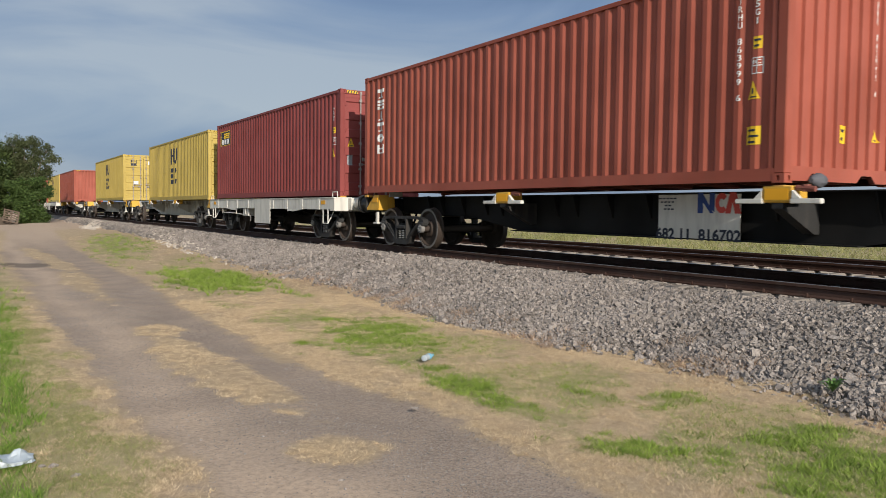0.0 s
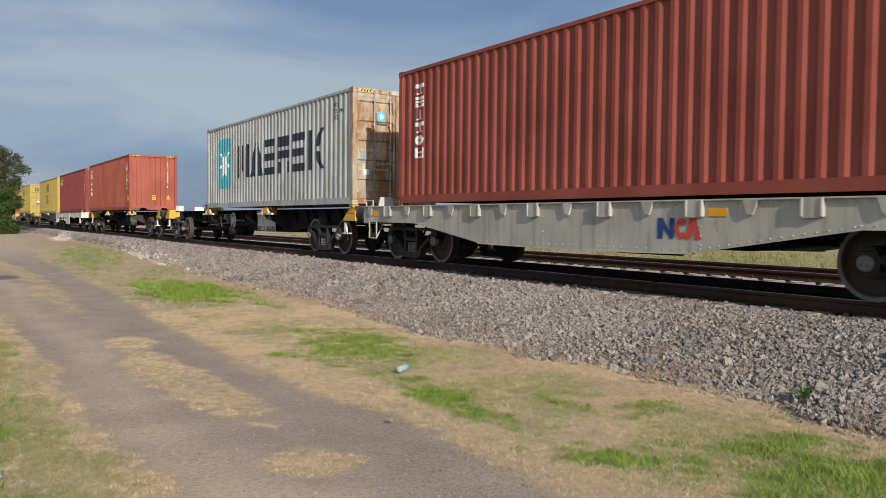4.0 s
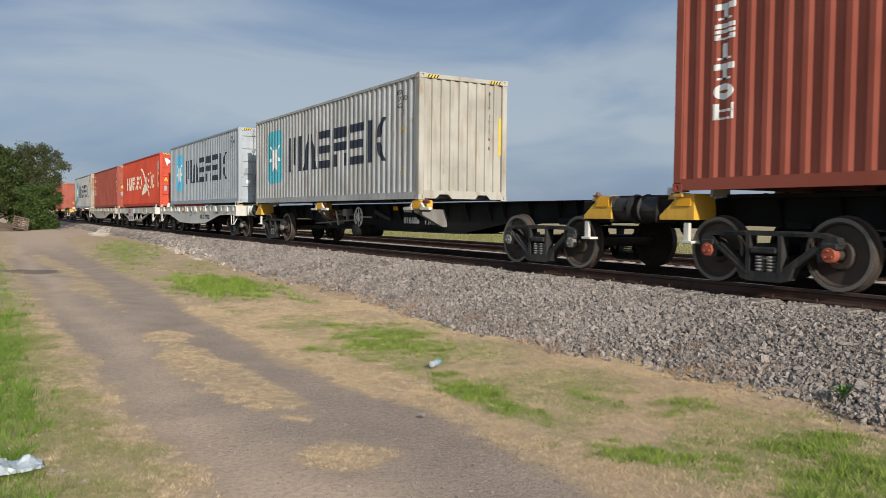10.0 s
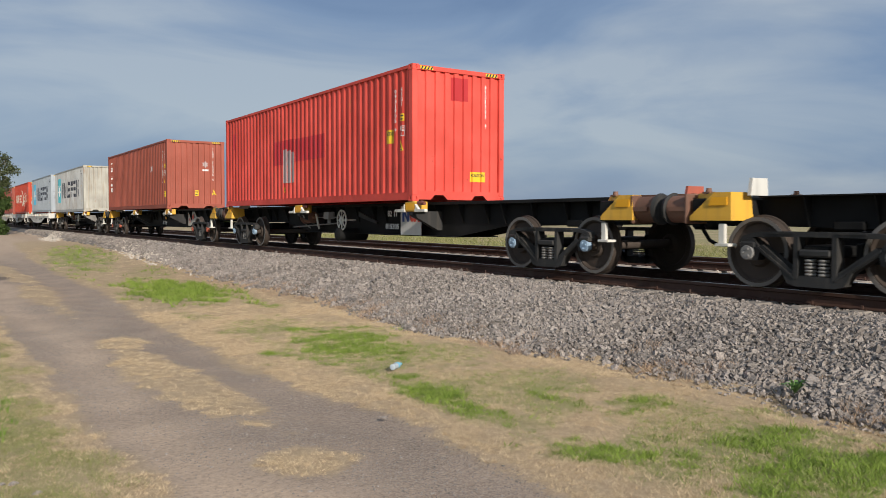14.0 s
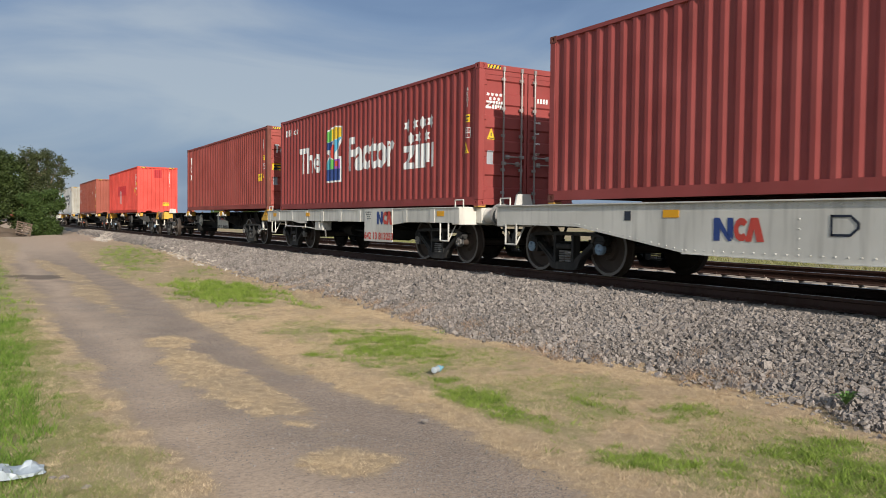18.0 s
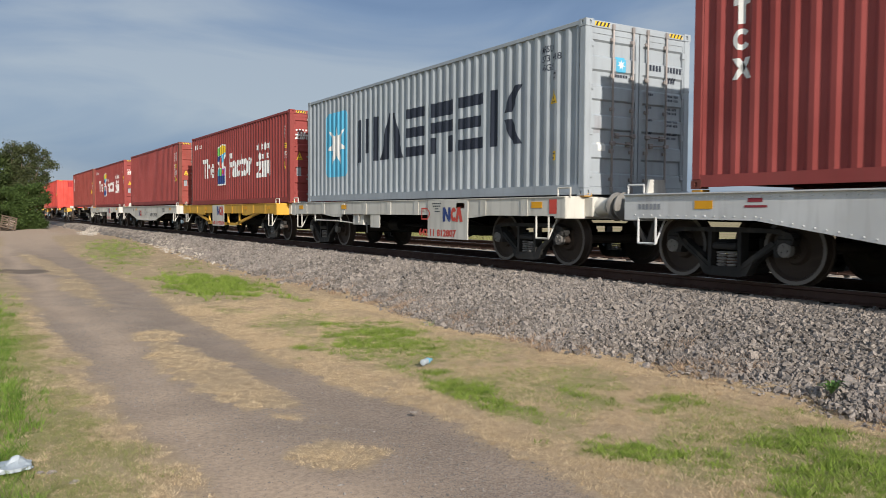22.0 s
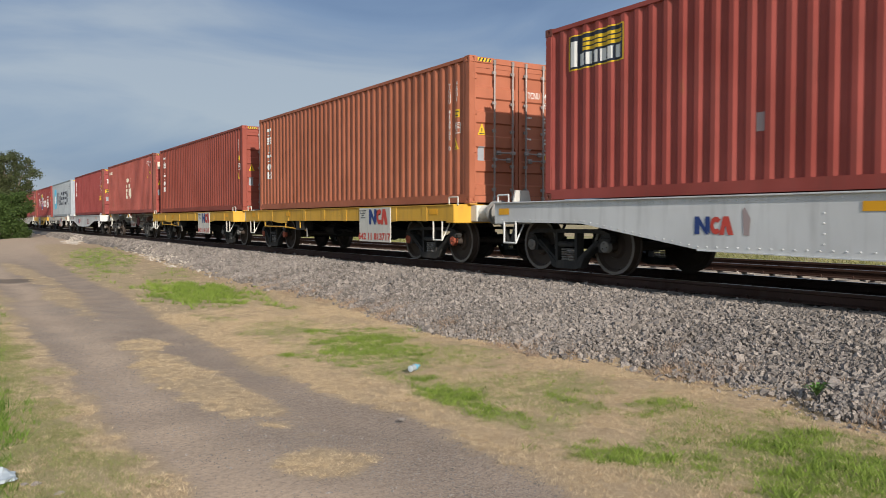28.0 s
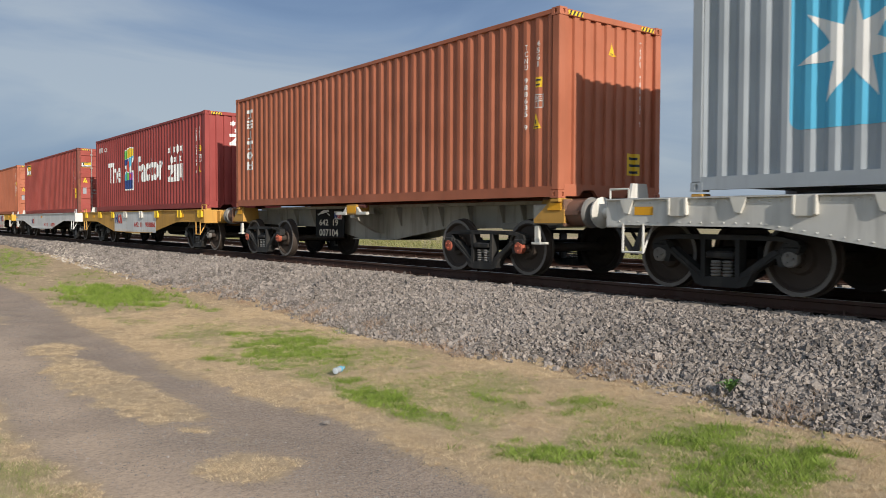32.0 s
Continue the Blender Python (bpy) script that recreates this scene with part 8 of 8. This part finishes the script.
def make_tree(name, label, x, y, z, h, seed, leaves, spread, leaf=0.11, mat=None, depth=4, category="tree", low=0.0):
    rng = random.Random(seed)
    t = thing(name, label, category, pose(x, y, z))
    g, tips = Geo(), []
    for k in range(2 if low else 1):
        branch(g, rng, Vector((rng.uniform(-0.2, 0.2), 0, -0.1)), Vector((rng.uniform(-0.2, 0.2), rng.uniform(-0.2, 0.2), 1)).normalized(), h * (0.2 if low else 0.3), 0.022 * h, depth, tips)
    part("trunk", g, "wood", t, "forked grey-brown trunk and limbs")
    npr = np.random.RandomState(seed)
    tp = np.array([tuple(q) for q in tips])
    c = tp[npr.randint(0, len(tp), leaves)] + npr.normal(0, spread, (leaves, 3)) * np.array((1, 1, 0.8))
    if low:
        c[:, 2] = c[:, 2] * npr.uniform(0.1, 1.0, leaves)
    c = c[c[:, 2] > 0.05]
    k = len(c)
    s = npr.uniform(0.6, 1.3, k)[:, None] * leaf
    u = npr.normal(size=(k, 3))
    u /= np.linalg.norm(u, axis=1)[:, None]
    w = np.cross(u, npr.normal(size=(k, 3)))
    w /= np.linalg.norm(w, axis=1)[:, None]
    v = np.stack([c - u * s, c + w * s * 0.45, c + u * s, c - w * s * 0.45], 1).reshape(-1, 3)
    me = bpy.data.meshes.new("crown")
    me.from_pydata(v.tolist(), [], np.arange(4 * k).reshape(-1, 4).tolist())
    me.materials.append(mat or LEAF)
    o = new("crown", me)
    o.parent = t
    return t


def clump_tree(name, label, x, y, lobes, seed, leaf, mat, stem=0.16, category="tree", twigs=0):
    """A tree built round its limbs: each lobe is (x, y, z, radius, leaves) from the root."""
    rng, npr = random.Random(seed), np.random.RandomState(seed)
    t = thing(name, label, category, pose(x, y, 0))
    g, cs = Geo(), []
    top = max(q[2] for q in lobes)
    g.cyl((0, 0, -0.2), (0.1, 0, top * 0.35), stem, stem * 0.7, 8)
    for lx, ly, lz, r, n in lobes:
        fork = Vector((0.1 * lx, 0.1 * ly, min(top * 0.35, lz * 0.6)))
        tip = Vector((lx, ly, lz))
        mid = (fork + tip) / 2 + Vector((rng.uniform(-0.2, 0.2), rng.uniform(-0.2, 0.2), 0.15))
        g.cyl(fork, mid, stem * 0.5, stem * 0.32, 6)
        g.cyl(mid, tip, stem * 0.32, 0.02, 6)
        sub = []
        for k in range(max(8, int(14 * r))):
            d = Vector((rng.gauss(0, 1), rng.gauss(0, 1), rng.gauss(0.25, 0.9))).normalized() * r * rng.uniform(0.45, 1.05)
            sub.append(tip + d)
            g.cyl(tip, tip + d, 0.025, 0.008, 4)
        for k in range(twigs):
            d = Vector((rng.gauss(0.25, 0.7), rng.gauss(0, 0.7), rng.gauss(0.6, 0.5))).normalized() * r * rng.uniform(1.0, 1.5)
            g.cyl(tip, tip + d, 0.018, 0.006, 4)
            sub.append(tip + d * 0.9)
        sp = np.array([tuple(q) for q in sub])
        cs.append(sp[npr.randint(0, len(sp), n)] + npr.normal(0, 0.20 * r ** 0.5, (n, 3)))
    part("trunk", g, "wood", t, "forked grey-brown trunk and limbs")
    c = np.concatenate(cs)
    c = c[c[:, 2] > 0.03]
    k = len(c)
    s = npr.uniform(0.6, 1.3, k)[:, None] * leaf
    u = npr.normal(size=(k, 3))
    u /= np.linalg.norm(u, axis=1)[:, None]
    w = np.cross(u, npr.normal(size=(k, 3)))
    w /= np.linalg.norm(w, axis=1)[:, None]
    me = bpy.data.meshes.new("crown")
    me.from_pydata(np.stack([c - u * s, c + w * s * 0.5, c + u * s, c - w * s * 0.5], 1).reshape(-1, 3).tolist(), [], np.arange(4 * k).reshape(-1, 4).tolist())
    me.materials.append(mat)
    new("crown", me).parent = t
    return t


clump_tree("tree", "dense dark green broadleaf tree at the roadside", 1.4, 79, [(-0.2, 0, 6.2, 1.3, 5200), (1.3, 0, 5.9, 1.2, 4600), (-1.8, 0, 5.6, 1.4, 5200), (0.5, -0.8, 4.4, 1.5, 6000), (-1.4, -0.8, 3.8, 1.5, 6000), (1.9, -0.6, 4.0, 1.2, 4600), (2.6, -0.3, 3.0, 1.1, 4200), (2.3, -0.3, 1.5, 1.0, 3600), (0.9, -1.0, 2.6, 1.3, 5200), (-1.0, -1.0, 2.2, 1.4, 5200), (-3.4, 0, 4.4, 1.5, 5200), (-3.2, -0.5, 2.2, 1.4, 5000)], 3, 0.12, LEAF, 0.2)
clump_tree("tree", "dense dark green broadleaf tree at the roadside", -4.5, 82, [(0, 0, 6.6, 1.6, 5200), (1.5, 0, 5.2, 1.5, 5200), (-1.7, 0, 5.4, 1.6, 5200), (0.2, -0.5, 3.6, 1.7, 5600), (-1.5, 0, 2.6, 1.6, 5000), (1.4, -0.5, 2.2, 1.5, 5000)], 21, 0.13, LEAF, 0.2)
clump_tree("tree", "thin-crowned tree with bare twigs beside the dense one", 4.5, 78.5, [(-0.6, 0, 6.6, 0.8, 1300), (-0.5, 0, 5.4, 0.9, 1900), (-0.3, 0, 4.2, 0.9, 2000), (0.3, 0, 6.5, 0.75, 900), (1.1, 0, 6.7, 0.65, 800), (1.9, 0, 6.2, 0.6, 650), (2.4, 0, 5.6, 0.5, 450), (1.5, 0, 5.3, 0.75, 1100), (0.5, 0, 5.3, 0.9, 1500), (1.1, 0, 4.2, 0.9, 1600), (1.8, 0, 4.3, 0.55, 700), (0.3, 0, 3.6, 0.9, 1700)], 8, 0.085, OLIVE, 0.13, "tree", 9)
clump_tree("bush", "leafy climbing shrub by the track crossing", 5.0, 76.5, [(-1.0, 0, 2.9, 0.8, 3000), (-1.1, -0.1, 1.6, 0.7, 2600), (0.1, 0, 3.2, 0.8, 3200), (0.9, 0, 2.9, 0.75, 2600), (-0.4, 0, 2.2, 0.8, 3000), (0.6, -0.2, 1.9, 0.8, 3200), (0.1, -0.3, 1.0, 0.8, 3200), (0.6, -0.3, 0.5, 0.65, 2400), (-0.3, -0.2, 0.5, 0.6, 2000)], 5, 0.095, IVY, 0.08, "shrub")
make_tree("tree", "small far tree behind the railway", 45, 150, 0.1, 5.6, 12, 3500, 0.4, 0.16)
make_tree("bush", "far scrub behind the railway", 52, 158, 0.1, 2.8, 14, 2500, 0.5, 0.16, None, 3, "shrub", 1.0)

# far hedges along the horizon
rng = np.random.RandomState(77)
hv, hf = [], []
for k in range(2600):
    a = rng.uniform(-1.5, 1.5)
    d = rng.uniform(700, 1100)
    cx, cy, s = d * math.sin(a), d * math.cos(a), rng.uniform(1.5, 4.5) * (1 + 0.8 * math.sin(a * 17) * math.sin(a * 41))
    for j in range(3):
        p = np.array((cx, cy, s * 0.5)) + rng.normal(0, 1, (3, 3)) * (s, s, s * 0.4)
        p[:, 2] = np.maximum(p[:, 2], 0)
        hf.append((len(hv), len(hv) + 1, len(hv) + 2))
        hv += p.tolist()
hme = bpy.data.meshes.new("far_trees")
hme.from_pydata(hv, [], hf)
hme.materials.append(LEAF)
tagged(new("far_trees", hme), "low line of far woods on the horizon", "woods", kind="stuff")


# ---- litter and small things by the road ----
def crumpled(n, r, seed, squash=0.5):
    g = Geo()
    v = []
    rr = random.Random(seed)
    m = 14
    for i in range(n):
        th = math.pi * (i + 0.5) / n
        for j in range(m):
            q = r * rr.uniform(0.65, 1.2)
            v.append((q * math.sin(th) * math.cos(6.283 * j / m) * 1.4, q * math.sin(th) * math.sin(6.283 * j / m), max(0, q * math.cos(th) * squash + r * squash * 0.6)))
    f = [(i * m + j, i * m + (j + 1) % m, (i + 1) * m + (j + 1) % m, (i + 1) * m + j) for i in range(n - 1) for j in range(m)] + [tuple(range(m)), tuple(range((n - 1) * m, n * m))]
    return g.add(v, f)


def bag_sheet():
    """A thin crumpled bag: two folded layers with a raised corner."""
    rr = random.Random(14)
    n, m = 15, 9
    v = []
    for layer in (1, 0):
        for i in range(n):
            for j in range(m):
                a, b = i / (n - 1) * 2 - 1, j / (m - 1) * 2 - 1
                peak = 0.06 * math.exp(-((a - 0.55) / 0.3) ** 2 - ((b - 0.2) / 0.6) ** 2) + 0.045 * math.exp(-((a + 0.5) / 0.4) ** 2)
                v.append((a * 0.17 + rr.uniform(-0.01, 0.01), b * 0.085 * (1.2 - 0.5 * a * a) + rr.uniform(-0.01, 0.01), layer * (0.02 + peak * rr.uniform(0.7, 1.1))))
    f = []
    for i in range(n - 1):
        for j in range(m - 1):
            q = (i * m + j, (i + 1) * m + j, (i + 1) * m + j + 1, i * m + j + 1)
            f += [q, tuple(n * m + k for k in reversed(q))]
    rim = [i * m for i in range(n)] + [(n - 1) * m + j for j in range(1, m)] + [i * m + m - 1 for i in range(n - 2, -1, -1)] + [j for j in range(m - 2, 0, -1)]
    f += [(b, a, n * m + a, n * m + b) for a, b in zip(rim, rim[1:] + rim[:1])]
    return Geo().add(v, f)


solid("plastic_bag", bag_sheet(), "bag", "crumpled white plastic bag lying in the grass", "litter", pose(0.19, 5.5, 0.03, 0, 0, 4), smooth=0)
bottle = thing("plastic_bottle", "crushed clear plastic bottle in the grass", "bottle", pose(4.2, 7.3, 0.05, 0, 0, 35))
part("body", Geo().lathe((0, 0, 0), [(-0.09, 0.025), (-0.085, 0.034), (-0.03, 0.028), (0.0, 0.034), (0.05, 0.033), (0.08, 0.015), (0.1, 0.013)], 12), "bag", bottle, "dented clear plastic")
part("cap", Geo().cyl((0.1, 0, 0), (0.118, 0, 0), 0.016, n=10), "sky", bottle, "blue screw cap")
part("label", Geo().lathe((0, 0, 0), [(0.0, 0.0345), (0.03, 0.0345)], 12), "sky", bottle, "blue paper band")
stone_g = lambda s, r: crumpled(4, r, s, 0.7)
for k, (x, y, r) in enumerate(((3.09, 5.56, 0.024), (1.89, 4.28, 0.018), (0.40, 5.4, 0.018), (0.46, 5.37, 0.022), (0.56, 5.11, 0.022), (2.75, 7.6, 0.012), (2.48, 3.88, 0.012))):
    o = solid("pebble", stone_g(50 + k, r), STONE, "grey stone lying on the dirt road" if x > 1 else "pale stone lying in the dry grass", "stone", pose(x, y, 0.0), "pebbles by the road", smooth=0)
rngp = np.random.RandomState(61)
px, py = rngp.uniform(0.9, 3.4, 90000), 1.6 + 15.6 * rngp.uniform(0, 1, 90000) ** 1.3
bare = (masks(px, py)[0] > 0.5) & (rngp.uniform(0, 1, 90000) < 0.25 + 0.75 * smoothstep(-0.2, 0.5, waves(px, py, 62, 1.6) + 0.5 * waves(px, py, 63, 5.0) + 0.6 * (px > 1.9) * (py < 6)))
px, py = px[bare], py[bare]
k = len(px)
tet = np.array([(1, 0, 0), (-0.5, 0.87, 0), (-0.5, -0.87, 0), (0, 0, 1)])
gv = (tet[None] * rngp.uniform(0.6, 1.3, (k, 4, 1)) * np.clip(0.0035 * rngp.lognormal(0, 0.45, (k, 1, 1)), 0.0015, 0.014)  + np.stack([px, py, land(px, py)], 1)[:, None]).reshape(-1, 3).tolist()
gf = (np.array([(0, 1, 3), (1, 2, 3), (2, 0, 3)])[None] + 4 * np.arange(k)[:, None, None]).reshape(-1, 3).tolist()
pme = bpy.data.meshes.new("road_grit")
pme.from_pydata(gv, [], gf)
pme.materials.append(STONE)
tagged(new("road_grit", pme), "loose grit scattered over the dirt road", "gravel", kind="stuff")
# brown earth mound and timber pallet under the trees
me = bpy.data.meshes.new("earth_mound")
mu, mv = np.meshgrid(np.linspace(-1, 1, 25), np.linspace(-1, 1, 17))
mz = 0.85 * np.clip(1 - mu ** 2 - mv ** 2, 0, 1) * (1 + 0.35 * waves(mu * 3, mv * 3, 71, 1.4)) - 0.05
me.from_pydata(np.stack([mu * 2.3, mv * 1.4, mz], -1).reshape(-1, 3).tolist(), [], [(j * 25 + i, j * 25 + i + 1, (j + 1) * 25 + i + 1, (j + 1) * 25 + i) for j in range(16) for i in range(24)])
me.shade_smooth()
me.materials.append(P["earth"])
mound = tagged(new("earth_mound", me), "low mound of brown earth under the roadside trees", "earth heap")
mound.location = (1.6, 75.2, 0)
solid("post", Geo().cyl((0, 0, -0.1), (0.03, 0, 1.25), 0.06, 0.05, 8), "wood", "short weathered timber post under the trees", "post", pose(1.3, 72.4, 0))
for k in range(1):
    pal = thing("pallet", "weathered timber pallet leaning under the trees", "pallet", pose(3.35, 74.0, 0.15, 64, 14, 8))
    for i in range(6):
        part("board", Geo().box(-0.6, 0.6, i * 0.2, i * 0.2 + 0.11, 0.1, 0.125), "oldwood", pal)
    for i in (-0.55, 0, 0.5):
        part("bearer", Geo().box(i, i + 0.08, 0, 1.12, 0, 0.1), "oldwood", pal)


# ---- loose stone, last ----
# oily stone between the rails, with the train's shadow darkened into its colour
STONE_OIL_SHADE = stone_material("oily_shade_darkened_stone", (0.02, 0.018, 0.016), (0.07, 0.062, 0.055))
rocks("loose_stones", 86000, (5.5, 9.05), (1.8, 13.0), 0.0198, 5, STONE, 1.0, ballast, 300)
rocks("loose_stones", 44000, (5.8, 9.05), (13.0, 32.0), 0.027, 6, STONE, 1.3, ballast)
rocks("loose_stones", 12000, (6.2, 9.05), (32.0, 80.0), 0.038, 16, STONE, 1.5, ballast)
rocks("oily_stones", 7000, (9.3, 10.8), (3.0, 26.0), 0.03, 7, STONE_OIL_SHADE, 1.0, ballast)
rocks("loose_stones", 12000, (11.0, 13.0), (3.0, 34.0), 0.034, 8, STONE, 1.0, ballast)
rocks("pale_stones", 9000, (13.0, 16.0), (5.0, 40.0), 0.034, 9, STONE_WHITE, 1.0, ballast)
# pale stone strewn over the far foot of the bank, and a low heap of it
rocks("pale_stones", 9000, (6.0, 8.6), (22.0, 48.0), 0.030, 26, STONE_WHITE, 1.0, ballast, 0, lambda x, y: 0.85 * smoothstep(1.1, 0.2, blob(x, y, 7.3, 33.0, 0.6, 10.0, -0.09) + 0.3 * waves(x, y, 27, 1.5)))
rocks("pale_stones", 3600, (6.0, 9.0), (50.0, 70.0), 0.045, 28, STONE_WHITE, 1.0, ballast, 0, lambda x, y: 0.9 * smoothstep(1.0, 0.5, blob(x, y, 7.7, 60.0, 0.75, 7.0, -0.14) + 0.2 * waves(x, y, 29, 1.2)))


def motions():
    times = [0, 1, 2, 3, 4, 5, 6, 7, 8, 9, 10, 11, 12, 13, 14, 15, 16, 17, 18, 19, 20, 21, 22, 23, 24, 25, 26, 27, 28, 29, 30, 31, 32]
    for ob, y, z in MOVERS:
        walk(ob, [(t, pose(MID, y + travelled(t), z)) for t in times])
    # wheels roll while their wagon passes within sight
    for y, sets in WHEELSETS:
        near = [f / 30 for f in range(0, 961, 2) if -12 < y + travelled(f / 30) < 34]
        if not near:
            near = [0.0, 0.1]
        stops = sorted({0.0, 32.0, *near})
        for ws in sets:
            home = ws.location.copy()
            walk(ws, [(t, pose(home.x, home.y, home.z, -math.degrees((travelled(min(max(t, near[0]), near[-1])) - travelled(near[0])) / R_WHEEL))) for t in stops])


motions()
